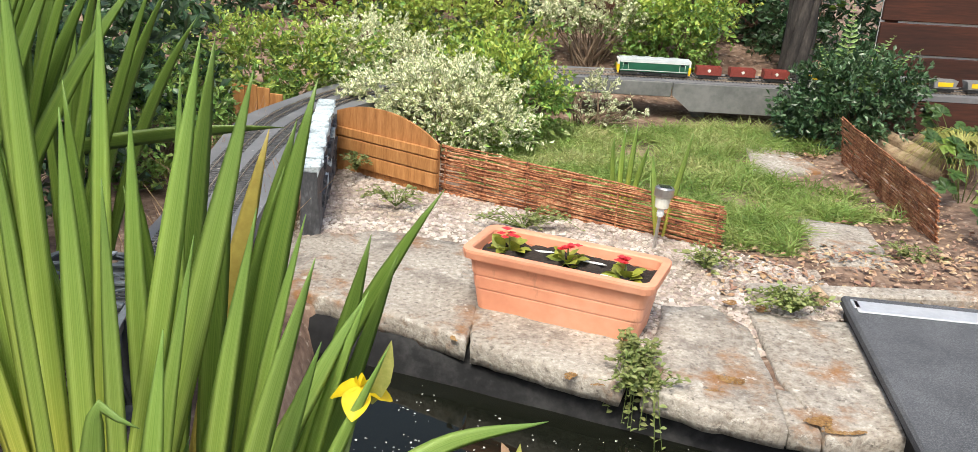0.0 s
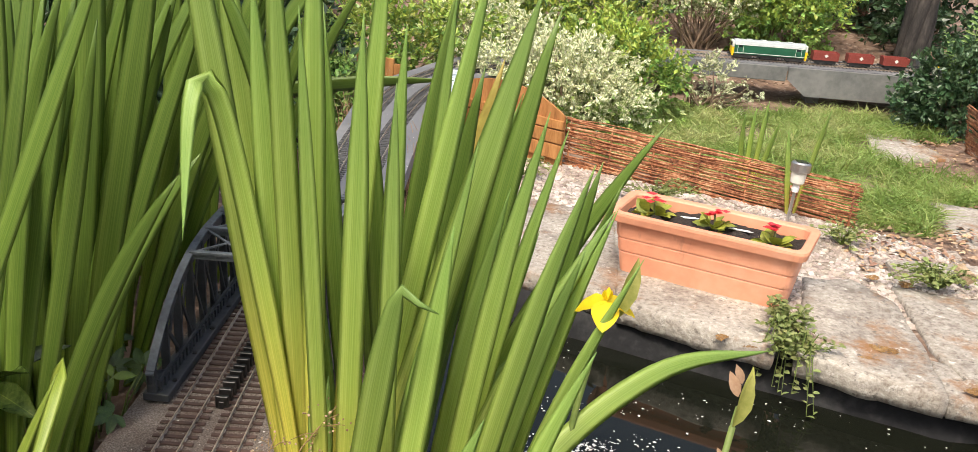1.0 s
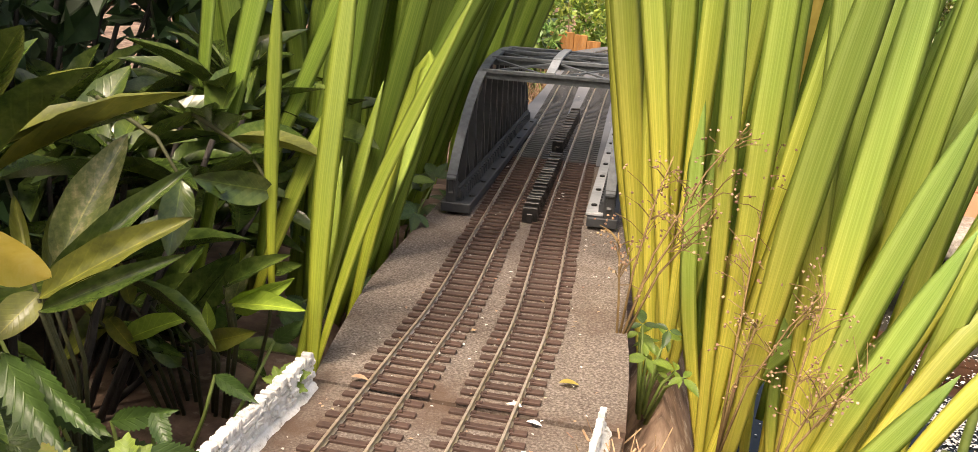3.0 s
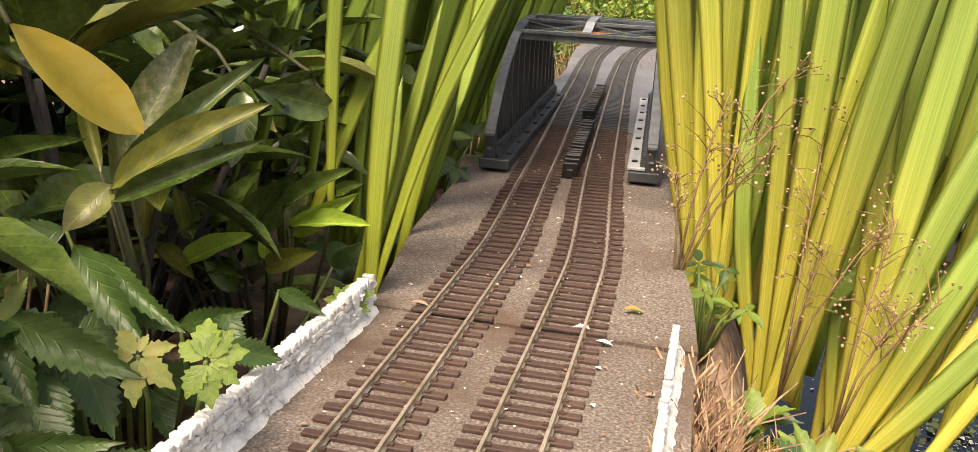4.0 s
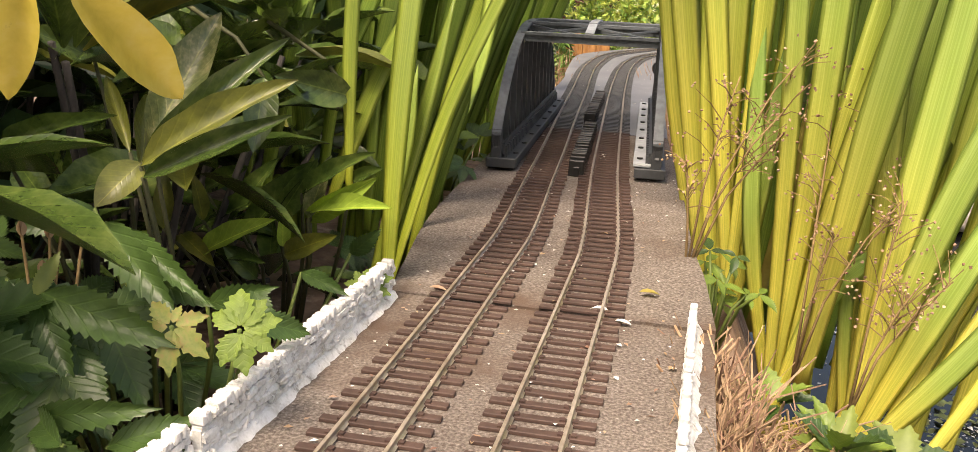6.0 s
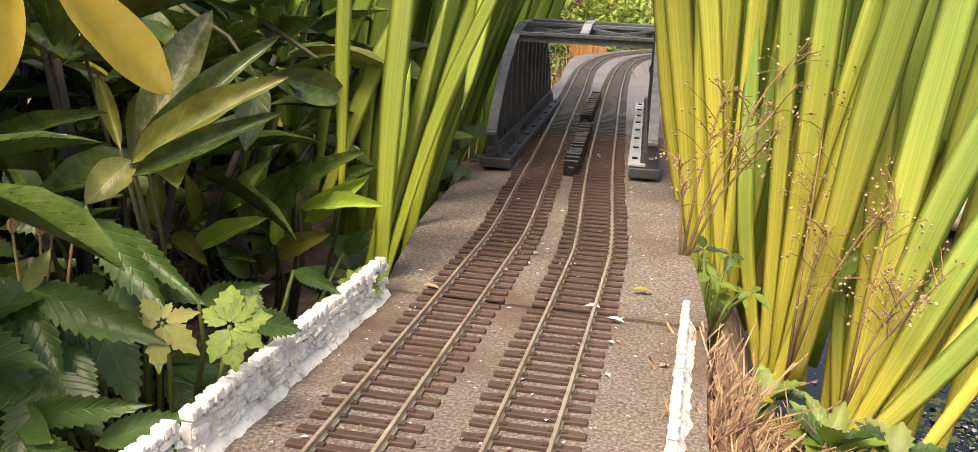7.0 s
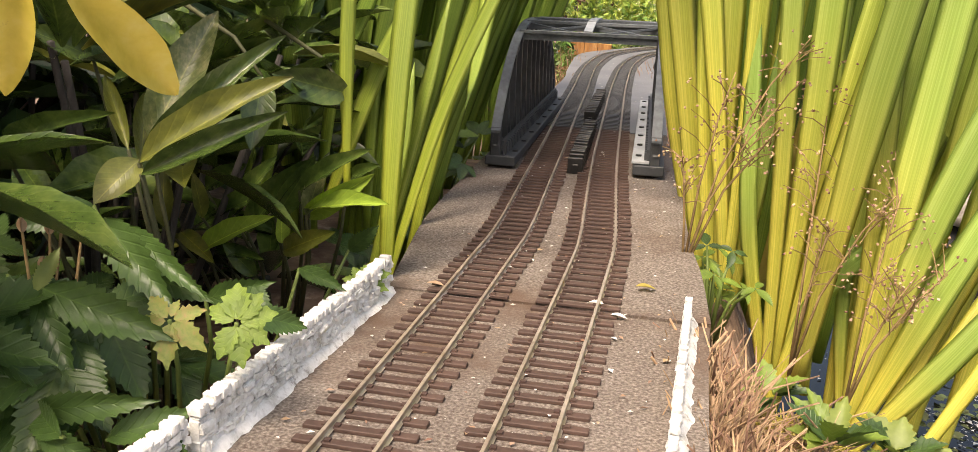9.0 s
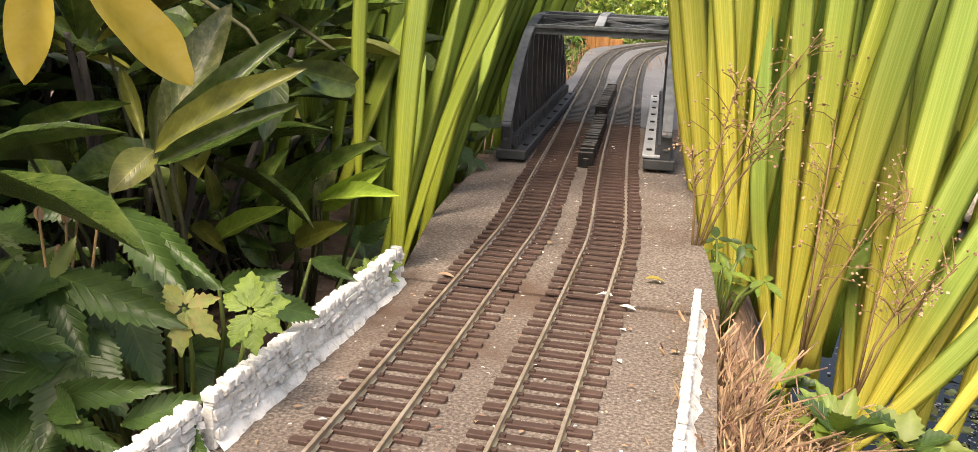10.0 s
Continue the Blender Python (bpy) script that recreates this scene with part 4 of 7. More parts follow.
# ---- low model stone walls beside the track ----
def model_wall(name, a, b, h0, h1, label, seed, courses=5, thin=1.0):
    """A little dry-stone wall: rows of uneven stones with a row of upright copings."""
    r = random.Random(seed)
    a, b = Vector((*a, 0)), Vector((*b, 0))
    d = (b - a)
    L = d.length
    wall = thing(name, a, label, "wall", rz=math.degrees(math.atan2(d.y, d.x)))
    bm = bmesh.new()
    box(bm, (0, -0.0024 * thin, -0.03), (L, 0.0024 * thin, min(h0, h1) * 0.9))
    part("core", bm, "white_stone", wall)
    for c in range(courses):
        x = 0.0
        while x < L - 0.003:
            w = min(r.uniform(0.004, 0.014), L - x)
            f = (x + w / 2) / L
            h = h0 + (h1 - h0) * f
            z0, z1 = h * c / courses, h * (c + 1) / courses
            bm = bmesh.new()
            t = (0.0042 + r.uniform(-0.0017, 0.0014)) * thin
            box(bm, (x + 0.0004, -t, z0 + 0.0003), (x + w - 0.0004, t, z1 - 0.0003), 0.0008)
            tilt = r.uniform(-0.12, 0.12)
            for v in bm.verts:
                v.co.z += tilt * (v.co.x - x - w / 2)
                v.co += Vector((r.uniform(-1, 1), r.uniform(-0.8, 0.8), r.uniform(-1, 1))) * 0.0011
            part("stone", bm, "white_stone", wall)
            x += w
    x = 0.0
    while x < L - 0.002:
        w = min(r.uniform(0.003, 0.0055), L - x)
        h = h0 + (h1 - h0) * (x / L)
        bm = bmesh.new()
        box(bm, (x + 0.0002, -0.0042 * thin, h), (x + w - 0.0002, 0.0042 * thin, h + r.uniform(0.003, 0.0065) - (0.006 if thin < 1 and r.random() < 0.3 else 0)), 0.0008)
        lean = r.uniform(-0.25, 0.25)
        for v in bm.verts:
            v.co.x += lean * (v.co.z - h)
            v.co += Vector((r.uniform(-1, 1), r.uniform(-1, 1), r.uniform(-0.5, 0.5))) * 0.0005
        part("coping", bm, "white_stone", wall)
        x += w
    # ragged mortar fillet that spreads over the board
    n = max(8, int(L / 0.004))
    vs, fs = [], []
    for i in range(n + 1):
        x = L * i / n
        reach = 0.0035 + 0.003 * noise.noise((x * 55, seed, 0)) + 0.0015 * noise.noise((x * 210, seed, 4))
        vs += [(x, 0.003, 0.006), (x, -0.0045, 0.0045), (x, -0.0045 - 0.5 * reach, 0.0022), (x, -0.0045 - reach, 0.0002)]
        if i:
            o = 4 * i
            fs += [(o - 4 + k, o - 3 + k, o + 1 + k, o + k) for k in range(3)]
    sheet("mortar", vs, fs, "white_stone", wall, "ragged white mortar at the foot", smooth=True)
    return wall


model_wall("model_wall", (-0.7175, 0.262), (-0.712, 0.53), 0.024, 0.024, "low white model dry-stone wall beside the track", 3)
model_wall("model_wall", (-0.734, 0.0), (-0.7215, 0.258), 0.022, 0.022, "low grey-white model dry-stone wall end section", 4)
model_wall("model_wall", (-0.4975, 0.28), (-0.492, 0.535), 0.011, 0.015, "low broken white model stone wall by the dry straw", 6, 3, 0.6)


# ---- iris ----
def iris_blade(L, w, lean, fan, curve, twist, seed, kink=None):
    """A sword-shaped leaf: lens-shaped in section, its flat side across the plane of its fan. lean: degrees off upright; fan: the plane's turn."""
    r = random.Random(seed)
    n = 15
    vs, fs, uv = [], [], []
    p = Vector((0, 0, 0))
    out = Vector((math.cos(radians(fan)), math.sin(radians(fan)), 0))
    ang = radians(lean)
    wob = r.uniform(-0.2, 0.2)
    for i in range(n + 1):
        s = i / n
        d = out * math.sin(ang) + Vector((0, 0, 1)) * math.cos(ang)
        face = out.cross(Vector((0, 0, 1)))
        face = Matrix.Rotation(radians(twist) * s, 3, d) @ face
        across = d.cross(face).normalized()
        prof = min(1.0, 0.42 + 1.35 * s) * (1.0 if s < 0.66 else max(0.03, 1 - ((s - 0.66) / 0.34) ** 2.0))
        ww, th = w * prof / 2, 0.0016 * (1.25 - s) + 0.0003
        for a, b, uu in ((-1, 0, 0.0), (-0.5, 0.8, 0.25), (0, 1, 0.5), (0.5, 0.8, 0.75), (1, 0, 1.0), (0.5, -0.8, 0.75), (0, -1, 0.5), (-0.5, -0.8, 0.25)):
            vs.append(p + across * (a * ww) + face * (b * th))
            uv.append((uu, s))
        if i:
            o = 8 * i
            fs += [(o - 8 + k, o - 8 + (k + 1) % 8, o + (k + 1) % 8, o + k) for k in range(8)]
        step = L / n
        p = p + d * step + face * (wob * step * s)
        ang += radians(curve) / n * (0.4 + 1.6 * s)
        if kink and abs(s - kink[0]) < 0.5 / n:
            ang += radians(kink[1])
    fs += [tuple(range(7, -1, -1)), tuple(8 * n + k for k in range(8))]
    return vs, fs, uv


def iris_clump(at, fans, label, material_key, seed, group="iris clumps"):
    """fans: rows of (dx, dy, plane, number of leaves, middle lean, spread of lean, shortest, longest)."""
    r = random.Random(seed)
    cl = thing("iris_plant", at, label, "iris", group)
    for dx, dy, plane, count, mid, spread, lo, hi in fans:
        for i in range(count):
            f = (i + 0.5) / count - 0.5
            lean = mid + spread * f + r.uniform(-5, 5)
            L = r.uniform(lo, hi) * (1 - 0.35 * abs(f))
            kink = (r.uniform(0.45, 0.75), r.choice((-1, 1)) * r.uniform(35, 80)) if r.random() < 0.05 else None
            v, fc, uv = iris_blade(L, r.uniform(0.022, 0.034), lean, plane + r.uniform(-14, 14), r.uniform(-6, 22) * (1 if lean > 0 else -1), r.uniform(-35, 35), r.random(), kink)
            ox = dx + math.cos(radians(plane)) * f * 0.08 + r.uniform(-0.008, 0.008)
            oy = dy + math.sin(radians(plane)) * f * 0.08 + r.uniform(-0.02, 0.02)
            zz = ground_z(at[0] + ox, at[1] + oy) - at[2] - 0.01
            zz = max(zz, -0.1)
            ob = sheet("leaf", v, fc, material_key if r.random() > 0.015 else "iris_dry", cl, uvs=uv, smooth=True)
            ob.location = (ox, oy, zz)
    return cl


# these clumps take the leaf colour with shade painted in
iris_clump((-0.42, 1.0, -0.09), [(0.0, 0.0, 15, 5, 2, 20, 0.72, 0.92), (0.04, 0.1, 0, 5, 6, 24, 0.7, 0.9), (0.1, -0.02, 10, 4, 10, 26, 0.65, 0.85)], "flag iris clump behind the lit leaves, coloured as in shade", "iris_shaded", 19)
iris_clump((-0.825, 0.82, -0.05), [(0.0, 0.0, 0, 6, 10, 14, 0.6, 0.85), (0.0, 0.1, 10, 6, 10, 16, 0.7, 0.9), (-0.06, 0.02, 10, 6, 2, 18, 0.7, 0.95)], "tall green flag iris clump beside the track", "iris_shaded", 15)
iris_clump((-0.865, 1.02, -0.08), [(0.0, 0.0, -10, 7, 9, 14, 0.75, 0.95), (0.0, 0.13, 10, 7, 10, 16, 0.8, 1.0), (-0.03, 0.28, 0, 8, 9, 18, 0.8, 1.0), (-0.07, 0.1, 5, 7, 4, 20, 0.8, 1.0)], "tall flag iris clump at the bridge side, coloured as in shade", "iris_shaded", 16)
iris_clump((-0.92, 1.5, -0.12), [(0.0, 0.0, -10, 8, 8, 18, 0.85, 1.05), (0.0, 0.2, 10, 8, 7, 20, 0.8, 1.0), (0.0, 0.4, 0, 7, 6, 20, 0.7, 0.9)], "flag iris clump behind the bridge", "iris_shaded", 17)
iris_clump((-1.03, 1.1, -0.1), [(0.0, 0.0, 30, 8, 4, 26, 0.85, 1.05), (0.03, 0.35, -20, 8, 4, 26, 0.85, 1.05), (0.0, 0.6, 10, 8, 4, 26, 0.85, 1.05)], "tall flag iris clump at the back of the bank", "iris_shaded", 18)


def path_leaf(ctrl, w, key, parent, twist0=0.0, pale_from=None):
    """An iris leaf that follows a bent path; its flat side is turned to fit the camera's view."""
    o = Vector(parent.matrix_world.translation)
    pts = [Vector(p) - o for p in spline(ctrl, 0.02)]
    n = len(pts) - 1
    vs, fs, uv = [], [], []
    for i, p in enumerate(pts):
        s = i / n
        d = (pts[min(i + 1, n)] - pts[max(i - 1, 0)]).normalized()
        face = Vector((math.sin(radians(twist0)), -math.cos(radians(twist0)), 0.35))
        face = (face - d * face.dot(d)).normalized()
        across = d.cross(face)
        prof = min(1.0, 0.42 + 1.35 * s) * (1.0 if s < 0.66 else max(0.03, 1 - ((s - 0.66) / 0.34) ** 2.0))
        ww, th = w * prof / 2, 0.0016 * (1.25 - s) + 0.0003
        for a, b, uu in ((-1, 0, 0.0), (-0.5, 0.8, 0.25), (0, 1, 0.5), (0.5, 0.8, 0.75), (1, 0, 1.0), (0.5, -0.8, 0.75), (0, -1, 0.5), (-0.5, -0.8, 0.25)):
            vs.append(p + across * (a * ww) + face * (b * th))
            uv.append((uu, s))
        if i:
            q = 8 * i
            fs += [(q - 8 + k, q - 8 + (k + 1) % 8, q + (k + 1) % 8, q + k) for k in range(8)]
    fs += [tuple(range(7, -1, -1)), tuple(8 * n + k for k in range(8))]
    return sheet("leaf", vs, fs, key, parent, uvs=uv, smooth=True)


def iris_fan(at, rows, label, material_key):
    """A clump of sword leaves; each row: where the leaf rises, bends and ends, and its width."""
    cl = thing("iris_plant", at, label, "iris", "iris clumps")
    r = random.Random(len(label))
    for ctrl, w in rows:
        path_leaf(ctrl, w, material_key, cl, r.uniform(-28, 28))
    return cl


SLIM = [
    (((-0.725, 0.559, -0.031), (-0.725, 0.582, 0.117), (-0.722, 0.600, 0.211), (-0.716, 0.629, 0.352)), 0.0187),
    (((-0.727, 0.564, -0.017), (-0.692, 0.585, 0.119), (-0.653, 0.600, 0.218), (-0.611, 0.614, 0.313)), 0.0144),
    (((-0.789, 0.593, 0.037), (-0.759, 0.610, 0.131), (-0.735, 0.620, 0.191), (-0.718, 0.626, 0.231)), 0.0178),
    (((-0.741, 0.571, -0.029), (-0.719, 0.600, 0.090), (-0.701, 0.620, 0.183), (-0.691, 0.631, 0.235)), 0.0137),
    (((-0.749, 0.543, 0.064), (-0.751, 0.548, 0.164), (-0.750, 0.550, 0.210), (-0.747, 0.554, 0.305)), 0.0112),
    (((-0.744, 0.565, -0.030), (-0.720, 0.580, 0.089), (-0.714, 0.590, 0.151), (-0.712, 0.595, 0.180)), 0.0117),
]
iris_fan((-0.74, 0.58, -0.06), SLIM, "slim flag iris clump behind the model wall", "iris_left")
BACK = [
    (((-0.865, 0.635, 0.028), (-0.847, 0.650, 0.142), (-0.834, 0.660, 0.210), (-0.740, 0.732, 0.700)), 0.0288),
    (((-0.837, 0.700, 0.024), (-0.819, 0.700, 0.140), (-0.789, 0.700, 0.207), (-0.568, 0.700, 0.700)), 0.0215),
    (((-0.908, 0.694, 0.024), (-0.902, 0.710, 0.134), (-0.900, 0.720, 0.202), (-0.885, 0.793, 0.700)), 0.0236),
    (((-0.803, 0.736, -0.011), (-0.800, 0.750, 0.136), (-0.789, 0.760, 0.206), (-0.711, 0.831, 0.700)), 0.0225),
]
iris_fan((-0.84, 0.7, -0.06), BACK, "broad green flag iris leaves among the shrubs", "iris_shaded")
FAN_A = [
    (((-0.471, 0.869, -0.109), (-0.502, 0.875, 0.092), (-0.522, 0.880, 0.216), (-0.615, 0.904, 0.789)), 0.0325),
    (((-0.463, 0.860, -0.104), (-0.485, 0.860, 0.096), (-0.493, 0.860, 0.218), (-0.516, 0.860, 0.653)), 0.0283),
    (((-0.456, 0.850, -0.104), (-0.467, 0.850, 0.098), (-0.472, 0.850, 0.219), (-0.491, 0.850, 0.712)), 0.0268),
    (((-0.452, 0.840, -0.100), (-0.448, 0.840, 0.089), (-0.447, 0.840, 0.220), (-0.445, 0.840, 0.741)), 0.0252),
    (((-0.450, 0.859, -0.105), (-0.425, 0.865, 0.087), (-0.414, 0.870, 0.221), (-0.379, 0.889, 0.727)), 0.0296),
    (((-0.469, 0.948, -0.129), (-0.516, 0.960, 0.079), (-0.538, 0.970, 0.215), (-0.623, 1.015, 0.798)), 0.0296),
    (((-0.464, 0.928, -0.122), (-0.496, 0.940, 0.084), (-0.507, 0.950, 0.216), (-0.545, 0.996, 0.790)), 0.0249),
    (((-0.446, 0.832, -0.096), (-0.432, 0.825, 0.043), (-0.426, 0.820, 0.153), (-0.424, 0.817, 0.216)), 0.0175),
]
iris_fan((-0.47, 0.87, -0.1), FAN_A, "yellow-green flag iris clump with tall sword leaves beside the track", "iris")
FAN_B = [
    (((-0.409, 0.759, -0.164), (-0.416, 0.765, 0.039), (-0.423, 0.770, 0.190), (-0.445, 0.785, 0.632)), 0.0196),
    (((-0.407, 0.769, -0.168), (-0.395, 0.775, 0.057), (-0.391, 0.780, 0.223), (-0.384, 0.792, 0.621)), 0.0269),
    (((-0.406, 0.778, -0.171), (-0.378, 0.790, 0.055), (-0.349, 0.800, 0.225), (-0.265, 0.828, 0.686)), 0.0260),
    (((-0.405, 0.768, -0.169), (-0.365, 0.780, 0.058), (-0.325, 0.790, 0.226), (-0.215, 0.816, 0.659)), 0.0362),
    (((-0.408, 0.754, -0.163), (-0.376, 0.740, -0.038), (-0.334, 0.730, 0.019), (-0.306, 0.724, 0.048)), 0.0194),
    (((-0.401, 0.796, -0.180), (-0.436, 0.815, -0.005), (-0.445, 0.830, 0.115), (-0.449, 0.847, 0.244)), 0.0181),
    (((-0.395, 0.798, -0.177), (-0.364, 0.810, 0.022), (-0.338, 0.820, 0.129), (-0.302, 0.834, 0.260)), 0.0217),
]
iris_fan((-0.41, 0.77, -0.16), FAN_B, "bright flag iris clump leaning over the pond", "iris")
FAN_C = [
    (((-0.350, 0.677, -0.159), (-0.331, 0.690, 0.027), (-0.315, 0.700, 0.160), (-0.279, 0.722, 0.445)), 0.0283),
    (((-0.349, 0.679, -0.157), (-0.312, 0.685, 0.020), (-0.277, 0.690, 0.134), (-0.235, 0.696, 0.257)), 0.0262),
    (((-0.353, 0.668, -0.153), (-0.299, 0.675, -0.018), (-0.261, 0.680, 0.073), (-0.229, 0.684, 0.148)), 0.0238),
    (((-0.347, 0.696, -0.165), (-0.341, 0.715, 0.008), (-0.342, 0.730, 0.124), (-0.351, 0.789, 0.565)), 0.0215),
    (((-0.361, 0.716, -0.168), (-0.308, 0.730, -0.050), (-0.257, 0.740, 0.032), (-0.204, 0.749, 0.109)), 0.0198),
    (((-0.358, 0.640, -0.144), (-0.296, 0.640, -0.058), (-0.253, 0.640, 0.010), (-0.230, 0.640, 0.048)), 0.0199),
    (((-0.327, 0.813, -0.045), (-0.285, 0.840, 0.095), (-0.235, 0.860, 0.184), (-0.177, 0.881, 0.271)), 0.0395),
    (((-0.343, 0.723, -0.172), (-0.353, 0.745, -0.049), (-0.350, 0.760, 0.035), (-0.347, 0.766, 0.069)), 0.0123),
]
iris_fan((-0.345, 0.69, -0.16), FAN_C, "flag iris clump spreading over the pond water", "iris")

POND_A = [
    (((-0.345, 0.729, -0.190), (-0.330, 0.746, 0.073), (-0.300, 0.763, 0.316), (-0.267, 0.778, 0.504)), 0.0184),
    (((-0.302, 0.744, -0.190), (-0.278, 0.747, 0.091), (-0.240, 0.749, 0.353), (-0.199, 0.751, 0.557)), 0.0242),
    (((-0.302, 0.825, -0.190), (-0.271, 0.838, 0.075), (-0.227, 0.851, 0.320), (-0.180, 0.862, 0.510)), 0.0195),
    (((-0.295, 0.705, -0.190), (-0.257, 0.727, 0.073), (-0.205, 0.749, 0.315), (-0.152, 0.768, 0.503)), 0.0253),
    (((-0.258, 0.857, -0.190), (-0.221, 0.862, 0.045), (-0.170, 0.868, 0.261), (-0.118, 0.873, 0.425)), 0.0187),
    (((-0.280, 0.768, -0.190), (-0.248, 0.776, 0.035), (-0.203, 0.783, 0.240), (-0.155, 0.790, 0.396)), 0.0247),
    (((-0.321, 0.849, -0.190), (-0.292, 0.860, 0.028), (-0.249, 0.871, 0.226), (-0.204, 0.881, 0.376)), 0.0230),
]
POND_B = [
    (((-0.273, 0.779, -0.190), (-0.221, 0.794, 0.032), (-0.155, 0.808, 0.234), (-0.090, 0.821, 0.387)), 0.0178),
    (((-0.324, 0.853, -0.190), (-0.330, 0.866, 0.117), (-0.323, 0.879, 0.403), (-0.309, 0.890, 0.629)), 0.0197),
    (((-0.356, 0.876, -0.190), (-0.369, 0.879, 0.107), (-0.368, 0.882, 0.384), (-0.359, 0.885, 0.601)), 0.0246),
    (((-0.320, 0.789, -0.190), (-0.302, 0.800, 0.052), (-0.271, 0.811, 0.274), (-0.236, 0.821, 0.444)), 0.0209),
    (((-0.354, 0.751, -0.190), (-0.346, 0.756, 0.020), (-0.324, 0.761, 0.211), (-0.297, 0.766, 0.354)), 0.0174),
    (((-0.275, 0.690, -0.190), (-0.238, 0.710, 0.005), (-0.186, 0.730, 0.179), (-0.134, 0.747, 0.309)), 0.0218),
    (((-0.307, 0.815, -0.190), (-0.275, 0.815, -0.010), (-0.230, 0.815, 0.149), (-0.182, 0.815, 0.266)), 0.0188),
]
iris_fan((-0.31, 0.78, -0.19), POND_A, "flag iris clump standing in the pond edge", "iris")
iris_fan((-0.3, 0.8, -0.19), POND_B, "outer flag iris clump leaning across the water", "iris")

bent = thing("iris_plant", (-0.4, 0.75, -0.07), "flag iris shoot with folded and drooping leaves", "iris", "iris clumps")
path_leaf([(-0.45, 0.84, -0.08), (-0.49, 0.84, 0.2), (-0.535, 0.84, 0.46), (-0.555, 0.825, 0.53), (-0.558, 0.79, 0.5), (-0.548, 0.735, 0.385)], 0.024, "iris", bent)
path_leaf([(-0.76, 0.72, -0.06), (-0.73, 0.74, 0.1), (-0.7, 0.75, 0.21), (-0.686, 0.729, 0.222), (-0.677, 0.65, 0.165), (-0.671, 0.581, 0.125)], 0.017, "iris_left", bent)
path_leaf([(-0.39, 0.7, -0.1), (-0.36, 0.69, 0.15), (-0.325, 0.67, 0.37), (-0.31, 0.664, 0.382), (-0.275, 0.66, 0.37)], 0.03, "iris", bent)
for ctrl, w in (([(-0.33, 0.66, -0.13), (-0.2, 0.76, 0.12), (-0.06, 0.86, 0.225), (0.085, 0.93, 0.235)], 0.026), ([(-0.33, 0.64, -0.13), (-0.2, 0.72, 0.06), (-0.08, 0.78, 0.12), (0.04, 0.83, 0.12)], 0.022),
                ([(-0.32, 0.6, -0.13), (-0.2, 0.65, 0.05), (-0.06, 0.7, 0.11), (0.08, 0.74, 0.09)], 0.02), ([(-0.33, 0.72, -0.13), (-0.25, 0.8, 0.15), (-0.17, 0.86, 0.32), (-0.115, 0.895, 0.42)], 0.026)):
    path_leaf(ctrl, w, "iris", bent)


# ---- leafy plants ----
def serrated(teeth=7, width=0.42, bite=0.16):
    """A toothed leaflet: a smooth, slightly folded blade with a saw edge on both sides."""
    rows = [(0.0, 0.012, 1.0)]
    for i in range(teeth):
        for y, k in (((i + 0.3) / teeth, 1.0 - bite), ((i + 0.85) / teeth, 1.0 + 0.3 * bite)):
            rows.append((y, width * max(0.02, math.sin(math.pi * min(1, y ** 0.8))) ** 0.8, k))
    rows.append((1.04, 0.006, 1.0))
    vs, uv, fs = [], [], []
    for y, w, k in rows:
        for x in (-1, -0.55, 0, 0.55, 1):
            xx = x * w * (k if abs(x) == 1 else 1)
            vs.append((xx, y + (0.035 if abs(x) == 1 and k > 1 else 0) - 0.02 * (x == 0), 0.22 * abs(xx) - 0.2 * y * y + 0.012 * math.sin(7 * y + 3 * x)))
            uv.append((0.5 + xx * 0.5 / width, y))
    for i in range(len(rows) - 1):
        fs += [(5 * i + k, 5 * i + k + 1, 5 * i + k + 6, 5 * i + k + 5) for k in range(4)]
    return np.array(vs), fs, np.array(uv)


TOOTHED = serrated(12, 0.29)
TOOTHED_BROAD = serrated(5, 0.5, 0.22)


def leaf_mesh(template, base, along, normal, L, W, material_key, parent, name="leaf"):
    v, f, u = scatter(template, np.array([base], float), np.array([along], float), np.array([normal], float), np.array([L]), np.array([W]))
    return sheet(name, v, f, material_key, parent, uvs=u, smooth=True)


def compound_leaf(centre, along, normal, L, n, material_key, parent, template=None):
    """A palmate leaf: leaflets spread round one point."""
    a, nn = Vector(along).normalized(), Vector(normal).normalized()
    c = np.array(centre, float)
    V, F, U = [], [], []
    for i in range(n):
        ang = radians(-100 + 200 * i / (n - 1)) if n > 1 else 0
        d = Matrix.Rotation(ang, 3, nn) @ a
        k = 1 - 0.28 * abs(i - (n - 1) / 2) / max(1, (n - 1) / 2)
        v, f, u = scatter(template or TOOTHED, np.array([c + np.array(d) * L * 0.05]), np.array([d]), np.array([nn + d * 0.15]), np.array([L * k]), np.array([L * k * 0.85]))
        o = len(V)
        V += v.tolist()
        F += [tuple(j + o for j in q) for q in f]
        U += u.tolist()
    return sheet("leaf", V, F, material_key, parent, uvs=U, smooth=True)


def stem_part(points, r0, r1, material_key, parent, name="stem"):
    n = len(points)
    v, f = tube(points, [r0 + (r1 - r0) * i / (n - 1) for i in range(n)], 5)
    return sheet(name, v, f, material_key, parent, smooth=True)


